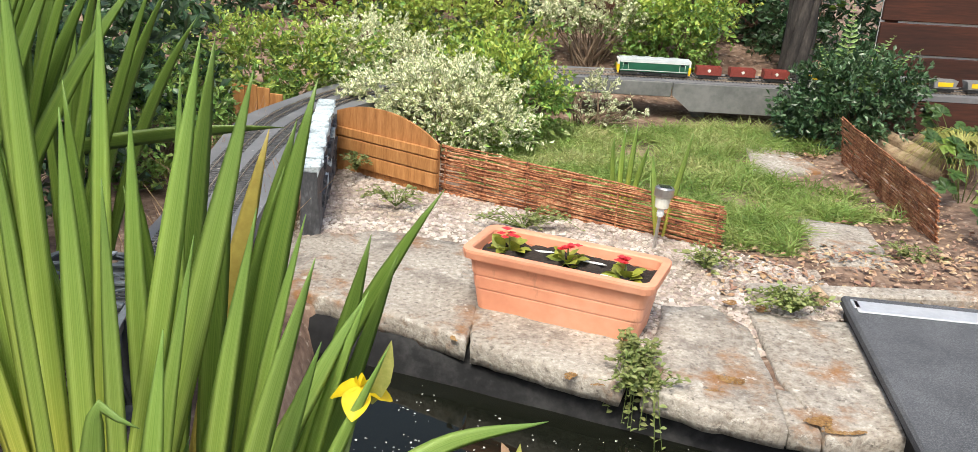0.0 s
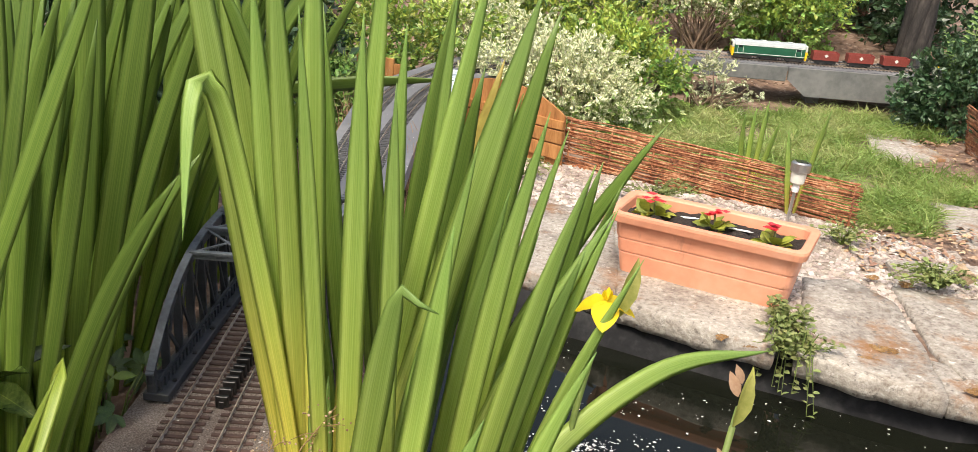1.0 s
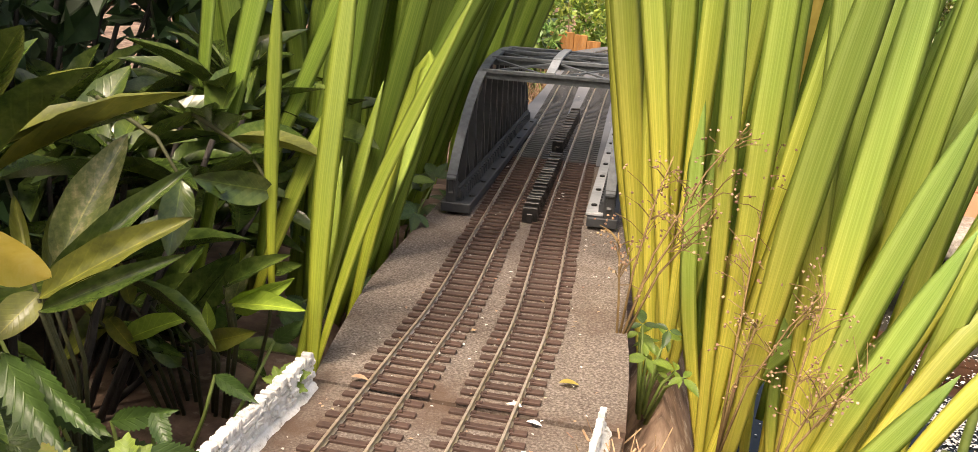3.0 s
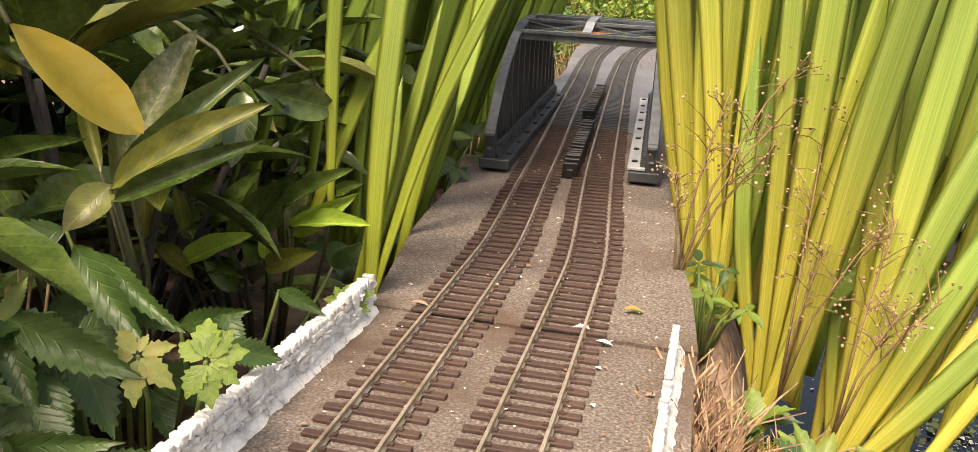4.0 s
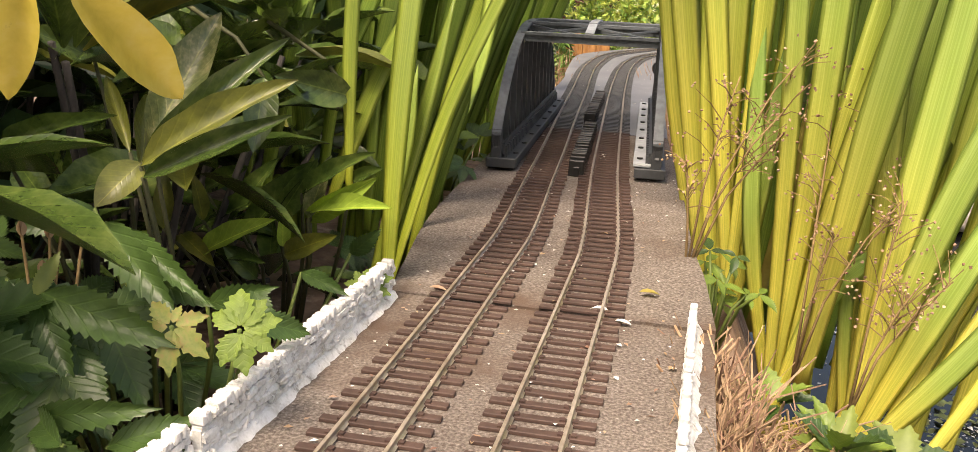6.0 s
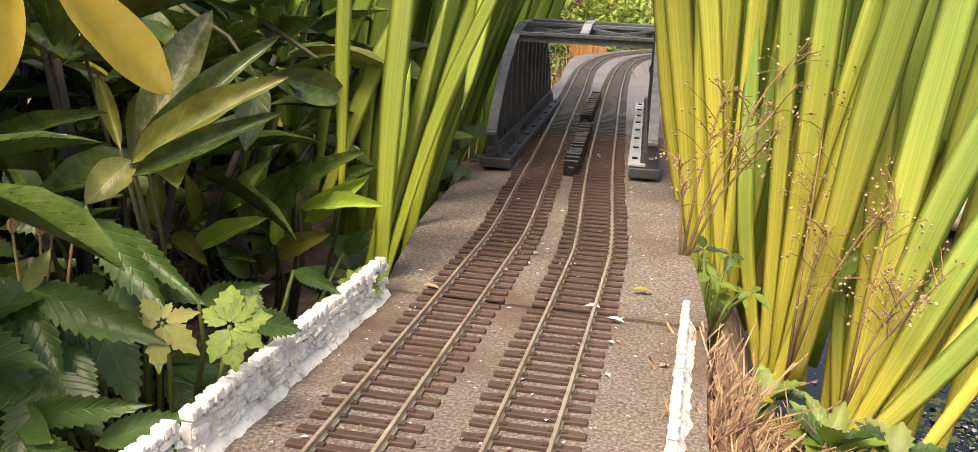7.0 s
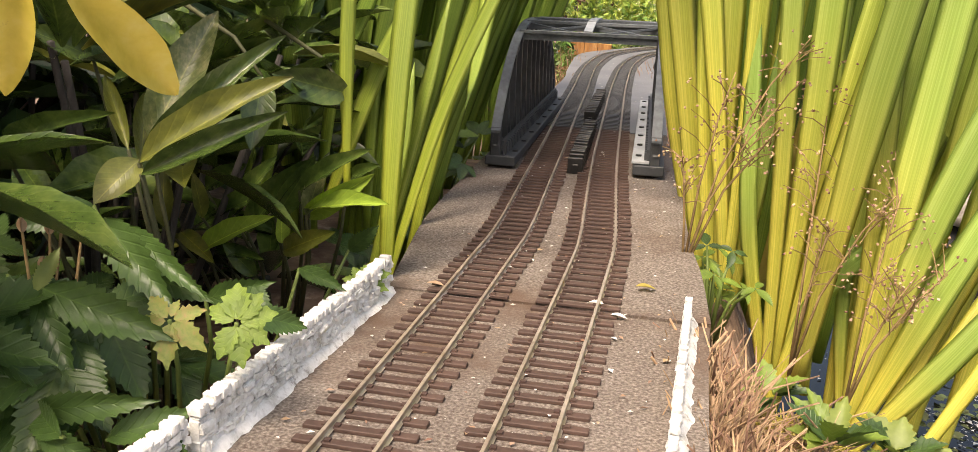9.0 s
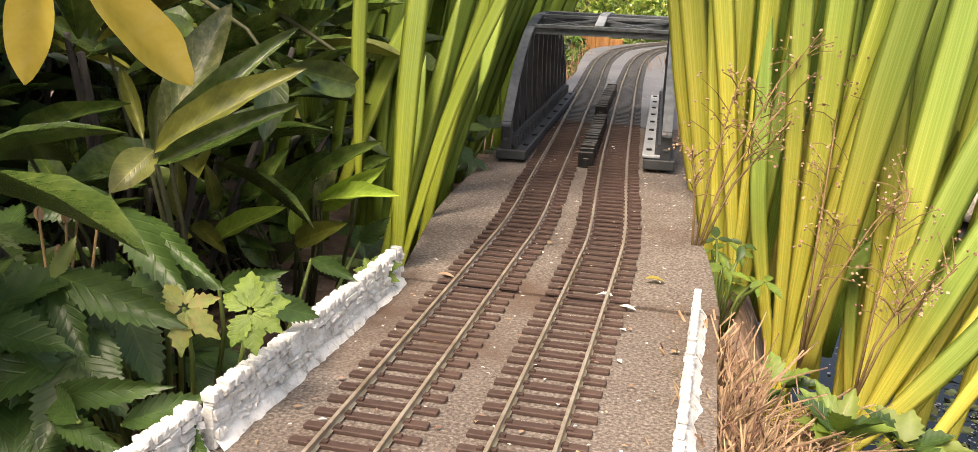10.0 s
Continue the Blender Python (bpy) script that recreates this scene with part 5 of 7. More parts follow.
# rhododendron: whorls of long leathery leaves
def rhododendron(at, whorls, label, seed):
    r = random.Random(seed)
    rh = thing("rhododendron", at, label, "shrub", "rhododendrons")
    for x, y, z, n, L, tilt in whorls:
        b = Vector((x, y, z))
        root = Vector((x * 0.4, y * 0.4, 0.0))
        stem_part([root, root.lerp(b, 0.5) + Vector((0.01, 0, 0.02)), b], 0.0035, 0.0025, "bark", rh, "stem")
        a0 = r.uniform(0, 6.28)
        for i in range(n):
            a = a0 + i * 2.4 + r.uniform(-0.3, 0.3)
            el = radians(tilt + r.uniform(-25, 25))
            d = Vector((math.cos(a) * math.cos(el), math.sin(a) * math.cos(el), math.sin(el)))
            nrm = Vector((-math.cos(a) * math.sin(el), -math.sin(a) * math.sin(el), math.cos(el))) + Vector((r.uniform(-0.5, 0.5), r.uniform(-0.5, 0.5), 0))
            LL = L * r.uniform(0.75, 1.15)
            leaf_mesh(LEAF8, b + d * 0.012, d, nrm, LL, LL * r.uniform(0.28, 0.36), "rhodo" if r.random() > 0.12 else "rhodo_olive", rh)
    return rh


rw = random.Random(21)
wh = [(rw.uniform(-0.12, 0.13), rw.uniform(-0.25, 0.32), rw.uniform(0.03, 0.26), 9, rw.uniform(0.075, 0.115), rw.uniform(5, 45)) for _ in range(30)]
rhododendron((-0.95, 0.52, -0.07), wh, "dark green glossy rhododendron beside the track wall", 31)
wh = [(rw.uniform(-0.25, 0.15), rw.uniform(-0.4, 0.5), rw.uniform(0.05, 0.6), 9, rw.uniform(0.08, 0.12), rw.uniform(5, 50)) for _ in range(46)]
rhododendron((-1.2, 0.7, -0.07), wh, "tall dark rhododendron behind the iris leaves", 32)


def leafy_shoot(name, at, rows, label, category, group, template, wide, seed, stems="dark_stem", upright=0.5, above=False):
    """Single leaves on stalks; each row: where the leaf is attached, its tip, its width and its material."""
    r = random.Random(seed)
    pl = thing(name, at, label, category, group)
    o = Vector(at)
    for base, tip, w, key in rows:
        b, t = Vector(base) - o, Vector(tip) - o
        nrm = Vector((0.4 + r.uniform(-0.35, 0.35), -0.75 + r.uniform(-0.2, 0.2), upright + r.uniform(-0.2, 0.2)))
        leaf_mesh(template, b, t - b, nrm, (t - b).length, w * wide, key, pl)
        foot = Vector((b.x * 0.5 - 0.01, b.y * 0.6 + 0.04, 0.0)) if not above else b + Vector((-0.07, 0.01, 0.05))
        stem_part([foot, foot.lerp(b, 0.6) + Vector((0, 0.012, 0.004)), b], 0.002, 0.0012, stems, pl)
    return pl


NEAR_WHORL = [
    ((-0.802, 0.360, 0.122), (-0.734, 0.400, 0.197), 0.0154, "rhodo"),
    ((-0.799, 0.355, 0.122), (-0.720, 0.370, 0.178), 0.0204, "rhodo_olive"),
    ((-0.795, 0.350, 0.117), (-0.717, 0.360, 0.157), 0.0134, "rhodo"),
    ((-0.814, 0.390, 0.128), (-0.785, 0.420, 0.206), 0.0271, "rhodo_mottled"),
    ((-0.802, 0.360, 0.123), (-0.811, 0.330, 0.106), 0.0209, "rhodo_olive"),
    ((-0.815, 0.370, 0.126), (-0.849, 0.400, 0.169), 0.0097, "rhodo_olive"),
    ((-0.891, 0.360, 0.124), (-0.807, 0.330, 0.156), 0.0125, "rhodo"),
    ((-0.869, 0.420, 0.171), (-0.878, 0.380, 0.192), 0.0214, "rhodo"),
    ((-0.821, 0.390, 0.113), (-0.850, 0.450, 0.155), 0.0157, "rhodo_olive"),
    ((-0.911, 0.400, 0.077), (-0.830, 0.380, 0.101), 0.0164, "rhodo"),
    ((-0.929, 0.420, 0.101), (-0.872, 0.380, 0.078), 0.0201, "rhodo"),
]
LOW_WHORL = [
    ((-0.781, 0.530, 0.071), (-0.723, 0.500, 0.114), 0.0148, "rhodo"),
    ((-0.774, 0.530, 0.058), (-0.706, 0.490, 0.083), 0.0155, "rhodo_lit"),
    ((-0.781, 0.540, 0.050), (-0.719, 0.500, 0.090), 0.0175, "rhodo_lit"),
    ((-0.776, 0.530, 0.053), (-0.760, 0.530, 0.101), 0.0144, "rhodo_mottled"),
    ((-0.835, 0.550, 0.029), (-0.780, 0.530, 0.095), 0.0215, "rhodo"),
    ((-0.806, 0.540, 0.046), (-0.770, 0.530, 0.095), 0.0187, "rhodo"),
    ((-0.851, 0.560, 0.039), (-0.814, 0.550, 0.091), 0.0167, "rhodo"),
    ((-0.867, 0.540, 0.040), (-0.866, 0.530, 0.077), 0.0128, "rhodo_olive"),
    ((-0.889, 0.520, 0.036), (-0.886, 0.520, 0.081), 0.0150, "rhodo_olive"),
    ((-0.858, 0.520, 0.020), (-0.793, 0.490, 0.062), 0.0178, "rhodo_lit"),
    ((-0.846, 0.520, 0.022), (-0.797, 0.490, 0.031), 0.0114, "rhodo"),
    ((-0.880, 0.530, 0.030), (-0.839, 0.500, 0.022), 0.0140, "rhodo_olive"),
    ((-0.795, 0.530, 0.023), (-0.748, 0.500, 0.050), 0.0173, "rhodo_olive"),
    ((-0.867, 0.560, 0.037), (-0.801, 0.540, 0.075), 0.0174, "rhodo"),
    ((-0.801, 0.540, 0.026), (-0.795, 0.530, 0.054), 0.0111, "rhodo_lit"),
    ((-0.750, 0.550, 0.080), (-0.723, 0.530, 0.096), 0.0103, "rhodo"),
    ((-0.886, 0.580, 0.054), (-0.844, 0.560, 0.081), 0.0162, "rhodo"),
    ((-0.813, 0.520, 0.005), (-0.827, 0.500, 0.032), 0.0139, "rhodo"),
]
OVERHANG = [
    ((-0.726, 0.200, 0.223), (-0.714, 0.267, 0.171), 0.0205, "rhodo_old"),
    ((-0.734, 0.190, 0.227), (-0.753, 0.200, 0.176), 0.0166, "rhodo_old"),
    ((-0.795, 0.500, 0.158), (-0.788, 0.470, 0.114), 0.0235, "rhodo"),
    ((-0.750, 0.550, 0.143), (-0.783, 0.500, 0.159), 0.0251, "rhodo"),
]
leafy_shoot("rhododendron", (-0.83, 0.4, -0.07), NEAR_WHORL, "dark glossy rhododendron shoot with spotted leaves", "shrub", "rhododendrons", LEAF_FINE, 1.0, 33)
leafy_shoot("rhododendron", (-0.82, 0.55, -0.07), LOW_WHORL, "low glossy rhododendron shoot by the wall end", "shrub", "rhododendrons", LEAF_FINE, 1.0, 34)
# branches out of view, added to cast shade on the left bank
wh = [(rw.uniform(-0.2, 0.1), rw.uniform(-0.3, 0.1), rw.uniform(0.3, 0.62), 9, rw.uniform(0.09, 0.12), rw.uniform(5, 40)) for _ in range(9)]
rhododendron((-1.06, 0.02, -0.07), wh, "unseen rhododendron branches added to shade the left bank", 36)
near_rh = leafy_shoot("rhododendron", (-0.86, 0.2, -0.07), OVERHANG, "rhododendron branch with large yellowing leaves over the wall", "shrub", "rhododendrons", LEAF_FINE, 1.0, 35, upright=0.1, above=True)
leaf_mesh(LEAF_FINE, (0.16, -0.05, 0.43), (0.075, 0.108, -0.07), (0.3, -0.75, 0.6), 0.105, 0.025, "rhodo_old", near_rh)
stem_part([(0.0, -0.04, 0.2), (0.08, -0.06, 0.36), (0.16, -0.05, 0.43)], 0.004, 0.002, "brown_stem", near_rh)

# potentilla: palmate toothed leaves on thin stems
def potentilla(at, leaves, label, seed, group="low leafy plants", template=None, stems="stem"):
    r = random.Random(seed)
    pl = thing("leafy_plant", at, label, "plant", group)
    for x, y, z, L, n, key in leaves:
        c = Vector((x, y, z))
        stem_part([(x * 0.2, y * 0.2, 0.0), (x * 0.6, y * 0.6, z * 0.7), c], 0.002, 0.0012, stems, pl)
        a = r.uniform(0, 6.28)
        nrm = Vector((r.uniform(-0.1, 0.6), r.uniform(-0.8, -0.1), 1.0))
        al = Vector((math.cos(a), math.sin(a), 0))
        al = al - nrm * (al.dot(nrm) / nrm.length_squared)
        compound_leaf(c, al, nrm, L, n, key, pl, template)
    return pl


TOOTHED_LEAVES = [
    ((-0.823, 0.300, 0.064), (-0.749, 0.280, 0.056), 0.0240, "palmate"),
    ((-0.826, 0.300, 0.061), (-0.791, 0.270, 0.035), 0.0180, "palmate"),
    ((-0.828, 0.300, 0.062), (-0.820, 0.310, 0.083), 0.0098, "fresh_dull"),
    ((-0.812, 0.340, 0.093), (-0.757, 0.300, 0.066), 0.0225, "palmate"),
    ((-0.807, 0.350, 0.087), (-0.751, 0.320, 0.067), 0.0146, "palmate"),
    ((-0.802, 0.360, 0.056), (-0.757, 0.340, 0.056), 0.0187, "palmate"),
    ((-0.729, 0.340, 0.047), (-0.701, 0.360, 0.036), 0.0163, "palmate"),
    ((-0.804, 0.260, 0.017), (-0.740, 0.250, 0.033), 0.0161, "palmate"),
    ((-0.793, 0.250, 0.012), (-0.749, 0.230, 0.012), 0.0136, "palmate"),
    ((-0.763, 0.260, 0.007), (-0.722, 0.260, 0.029), 0.0159, "palmate"),
    ((-0.818, 0.290, 0.035), (-0.813, 0.250, 0.019), 0.0272, "palmate"),
    ((-0.807, 0.300, 0.037), (-0.778, 0.280, 0.019), 0.0167, "palmate"),
    ((-0.853, 0.310, 0.065), (-0.835, 0.280, 0.036), 0.0211, "palmate"),
    ((-0.776, 0.380, 0.037), (-0.734, 0.370, 0.054), 0.0153, "palmate"),
    ((-0.772, 0.240, 0.017), (-0.810, 0.260, 0.021), 0.0164, "palmate"),
    ((-0.735, 0.260, 0.016), (-0.709, 0.240, 0.008), 0.0140, "palmate"),
    ((-0.747, 0.380, 0.050), (-0.726, 0.360, 0.038), 0.0126, "palmate"),
    ((-0.720, 0.450, 0.024), (-0.715, 0.430, 0.006), 0.0123, "palmate"),
    ((-0.833, 0.360, 0.094), (-0.863, 0.330, 0.087), 0.0209, "palmate"),
    ((-0.751, 0.460, 0.035), (-0.716, 0.440, 0.034), 0.0125, "palmate"),
    ((-0.750, 0.550, 0.023), (-0.726, 0.540, 0.043), 0.0156, "palmate"),
]
leafy_shoot("leafy_plant", (-0.79, 0.31, -0.065), TOOTHED_LEAVES, "dark green potentilla with long toothed leaflets behind the wall", "plant", "low leafy plants", TOOTHED, 1.72, 42, "stem")


def palmate_sprig(at, centre, spokes, key, label, width=0.62, template=None):
    """One palmate leaf on a stalk; spokes: (angle, length) of the leaflets in the leaf's plane."""
    pl = thing("leafy_plant", at, label, "plant", "low leafy plants")
    o, c = Vector(at), Vector(centre) - Vector(at)
    stem_part([(0, 0, 0), c * 0.6 + Vector((-0.004, 0.01, 0)), c], 0.0018, 0.0012, "stem", pl)
    nrm = Vector((0.15, -0.75, 0.65)).normalized()
    side = Vector((1, 0.2, 0)).normalized()
    up = nrm.cross(side).normalized()
    for i, (a, L) in enumerate(spokes):
        d = side * math.cos(radians(a)) + up * math.sin(radians(a))
        leaf_mesh(template or TOOTHED_BROAD, c + d * 0.002, d, nrm + d * 0.2, L, L * width, key, pl)
    return pl


palmate_sprig((-0.742, 0.32, -0.03), (-0.714, 0.3, 0.058), [(100, 0.021), (62, 0.018), (22, 0.018), (-28, 0.017), (-75, 0.02), (-112, 0.017), (150, 0.016)], "fresh", "bright green young potentilla leaf over the wall", 0.75)
palmate_sprig((-0.76, 0.32, -0.03), (-0.751, 0.3, 0.055), [(135, 0.017), (25, 0.016), (-35, 0.022), (-85, 0.022), (-170, 0.016), (80, 0.01)], "wilted", "half-wilted yellow-green potentilla leaf behind the wall", 0.6)
palmate_sprig((-0.75, 0.52, -0.03), (-0.722, 0.5, 0.016), [(75, 0.014), (25, 0.02), (-12, 0.018), (170, 0.012), (120, 0.012)], "fresh", "small bright leaf lying on the end of the wall", 0.6)
buds = thing("flower_stem", (-0.85, 0.33, -0.065), "thin stems with small orange-brown flower buds", "plant", "low leafy plants")
for x, y, z in ((0.001, -0.01, 0.152), (0.01, 0.0, 0.149), (0.03, 0.0, 0.151), (-0.03, 0.07, 0.16), (0.02, -0.02, 0.135)):
    stem_part([(0, 0, 0), (x * 0.6, y * 0.5, z * 0.6), (x, y, z)], 0.0014, 0.0008, "brown_stem", buds)
    for k in range(3):
        leaf_mesh(LEAF8, (x, y, z - 0.001), (0.25 * math.cos(k * 2.1), 0.25 * math.sin(k * 2.1), 1), (math.cos(k * 2.1), math.sin(k * 2.1), 0.2), 0.009, 0.005, "straw", buds, "bud")
r_ = random.Random(6)
for at, words in (((-0.88, 0.22, -0.065), "low dark toothed leaves filling the bank"), ((-0.87, 0.34, -0.065), "low dark potentilla leaves under the shrub")):
    potentilla(at, [(r_.uniform(-0.08, 0.08), r_.uniform(-0.1, 0.1), r_.uniform(0.03, 0.13), r_.uniform(0.045, 0.07), 5, "palmate") for _ in range(12)], words, r_.randint(1, 999))
r_ = random.Random(5)
potentilla((-0.8, 1.0, -0.08), [(r_.uniform(-0.1, 0.04), r_.uniform(-0.3, 0.2), r_.uniform(0.04, 0.12), 0.035, 5, "palmate") for _ in range(12)], "shaded low leaves at the foot of the iris", 45)
r_ = random.Random(15)
potentilla((-0.47, 0.72, -0.08), [(r_.uniform(-0.01, 0.035), r_.uniform(-0.05, 0.06), r_.uniform(0.02, 0.085), r_.uniform(0.018, 0.026), 3, r_.choice(("fresh", "fresh", "palmate"))) for _ in range(11)], "green toothed herb at the edge of the track board", 46)


def rosette(at, n, L, label, seed):
    """Round-tipped scalloped leaves round one crown."""
    g = random.Random(seed)
    pl = thing("leafy_plant", at, label, "plant", "rosettes at the pond edge")
    for i in range(n):
        a, el = i * 2.4 + g.uniform(-0.3, 0.3), radians(g.uniform(8, 60))
        d = Vector((math.cos(a) * math.cos(el), math.sin(a) * math.cos(el), math.sin(el)))
        nrm = Vector((-d.x * 0.8, -d.y * 0.8 - 0.25, 1.0))
        leaf_mesh(TOOTHED_BROAD, d * 0.006, d, nrm, L * g.uniform(0.6, 1.1), L * g.uniform(0.38, 0.6), g.choice(("fresh", "palmate", "fresh_dull")), pl)
    return pl


rosette((-0.397, 0.47, -0.05), 13, 0.034, "bright green rosette of scalloped leaves by the dry straw", 47)
rosette((-0.346, 0.52, -0.075), 12, 0.04, "broad green rosette at the pond edge", 48)
rosette((-0.429, 0.56, -0.06), 9, 0.03, "green rosette at the iris foot", 50)
rosette((-0.37, 0.43, -0.07), 9, 0.036, "green rosette beside the flattened straw", 54)
potentilla((-0.84, 1.05, -0.08), [(0.05, -0.03, 0.12, 0.03, 3, "fresh")], "sprig of pale leaves by the bridge girder", 49)


# dry flower stalks with tiny seed heads
def seed_stalks(at, tops, label, seed):
    r = random.Random(seed)
    pl = thing("seed_stalk", at, label, "plant", "dry flower stalks")
    heads_v, heads_f = [], []
    for x, y, z in tops:
        pts = [Vector((0, 0, 0)), Vector((x * 0.25, y * 0.2, z * 0.45)), Vector((x * 0.65, y * 0.6, z * 0.8)), Vector((x, y, z))]
        stem_part(pts, 0.0014, 0.0006, "brown_stem", pl)
        lists = []
        for k in range(16):
            s = r.uniform(0.45, 1.0)
            b = pts[1].lerp(pts[3], (s - 0.3) / 0.7)
            e = b + Vector((r.uniform(-1, 1), r.uniform(-1, 1), r.uniform(0.0, 1.2))) * 0.028
            lists.append(tube([b, b.lerp(e, 0.5) + Vector((0, 0, 0.003)), e], [0.0006, 0.0005, 0.0004], 4))
            for j in range(3):
                q = e + Vector((r.uniform(-1, 1), r.uniform(-1, 1), r.uniform(-1, 1))) * 0.006
                heads_v.append(tuple(q))
        v, f = join(lists)
        sheet("twig", v, f, "brown_stem", pl)["kind"] = "stuff"
    P = np.array(heads_v)
    s = np.full(len(P), 0.0012)
    v, f, u = scatter(PEBBLE, P, rng.normal(0, 1, P.shape), rng.normal(0, 1, P.shape), s, s)
    ob = sheet("seed_head", v, f, "litter", pl, "tiny pale brown seed heads")
    ob["kind"] = "stuff"
    return pl


seed_stalks((-0.497, 0.72, -0.02), [(0.07, 0.03, 0.152), (0.092, 0.06, 0.21), (0.03, 0.04, 0.178), (-0.01, 0.02, 0.108), (0.116, 0.08, 0.166)], "thin dry branching stalk with tiny brown seed heads", 51)
seed_stalks((-0.4, 0.68, -0.09), [(0.017, 0.0, 0.131), (0.067, 0.01, 0.164), (0.057, 0.12, 0.233), (0.02, 0.12, 0.236)], "wispy dry flower stalks with small pale florets", 52)
seed_stalks((-0.36, 0.64, -0.1), [(0.044, 0.02, 0.116), (0.066, 0.02, 0.119), (0.03, 0.05, 0.174)], "dry flower stalk with white florets over the pond edge", 53)


# dry straw tufts
def straw_tuft(at, n, size, height, label, seed, lean=0.4, thick=0.0016, single=0, key="straw"):
    g = np.random.default_rng(seed)
    tf = thing("straw_tuft", at, label, "dry grass", "dry straw tufts")
    lists = []
    for i in range(n):
        b = Vector((g.uniform(-1, 1) * size[0], g.uniform(-1, 1) * size[1], -0.01))
        d = Vector((g.normal(0, lean), g.normal(0, lean), 1)).normalized() * height * g.uniform(0.5, 1.1)
        m = b + d * 0.55 + Vector((g.normal(0, 0.006), g.normal(0, 0.006), 0))
        e = b + d + Vector((g.normal(0, 0.012), g.normal(0, 0.012), -0.1 * d.length))
        t = thick * g.uniform(0.4, 1.3)
        if i < single:
            v, f = tube([b, m, e], [t * 1.3, t * 1.1, t * 0.7], 6)
            sheet("stalk", v, f, key, tf, smooth=True)
            continue
        lists.append(tube([b, m, e], [t, t * 0.8, t * 0.4], 4))
    v, f = join(lists)
    ob = sheet("straw", v, f, key, tf)
    ob["kind"] = "stuff"
    return tf


straw_tuft((-0.472, 0.41, -0.06), 620, (0.016, 0.12), 0.084, "upright bundle of dry brown stalks behind the model wall", 61, 0.2, 0.0012, 80)
straw_tuft((-0.43, 0.4, -0.06), 420, (0.03, 0.1), 0.055, "flattened dry straw and root fibres", 62, 0.9, 0.001, 30)
straw_tuft((-0.425, 0.535, -0.075), 300, (0.02, 0.025), 0.035, "clump of yellow dried moss at the iris foot", 68, 1.3, 0.001, 0, "iris_dry")
straw_tuft((-0.885, 3.02, -0.17), 200, (0.04, 0.3), 0.22, "dry straw-coloured grass along the outer track edge", 63, 0.25)
straw_tuft((-0.86, 2.5, -0.17), 120, (0.03, 0.25), 0.2, "dry grass stalks along the outer track edge", 64, 0.25)
straw_tuft((-0.585, 2.5, -0.17), 160, (0.02, 0.2), 0.22, "dry grass stalks between track and painted wall", 65, 0.2)
straw_tuft((-0.83, 1.95, -0.17), 90, (0.03, 0.2), 0.2, "dry grass behind the bridge", 66, 0.25)
straw_tuft((-0.535, 1.95, -0.17), 90, (0.02, 0.2), 0.2, "dry grass at the inner track edge", 67, 0.25)


# ---- bushes ----
def crown(lobes, n, size, seed, flat=0.35, shell=0.55):
    """Leaves on and in a set of lumpy lobes; each lobe: centre and radii."""
    g = np.random.default_rng(seed)
    vol = np.array([lb[3] * lb[4] + lb[4] * lb[5] + lb[3] * lb[5] for lb in lobes])
    pick = g.choice(len(lobes), n, p=vol / vol.sum())
    d = unit(g.normal(0, 1, (n, 3)))
    rad = shell + (1.05 - shell) * np.sqrt(g.uniform(0, 1, n))
    lump = np.array([1 + 0.42 * noise.noise((q[0] * 3 + k, q[1] * 3, q[2] * 3 + seed)) + 0.2 * noise.noise((q[0] * 8, q[1] * 8 + k, q[2] * 8)) for q, k in zip(d, pick)])
    L = np.array(lobes)[pick]
    # leaves sit along short sprigs that start inside the lobe
    k = np.arange(n) % 12
    root = np.arange(n) - k
    d, L, rl = d[root], L[root], (rad * lump)[root]
    axis_ = unit(d + g.normal(0, 0.35, (n, 3))[root] + np.array([0, 0, 0.25]))
    reach = size * 2.6 * g.uniform(0.6, 1.2, n)[root] * (k / 11.0)
    P = L[:, :3] + d * L[:, 3:] * (rl - 0.06)[:, None] + axis_ * reach[:, None] + g.normal(0, size * 0.14, (n, 3))
    A = unit(axis_ * 0.7 + g.normal(0, 0.65, (n, 3)))
    N = unit(g.normal(0, 0.6, (n, 3)) + axis_ * 0.5 + np.array([0, 0, flat + 0.2]))
    ln = size * g.uniform(0.6, 1.25, n)
    return P, A, N, ln, ln * g.uniform(0.45, 0.65, n)


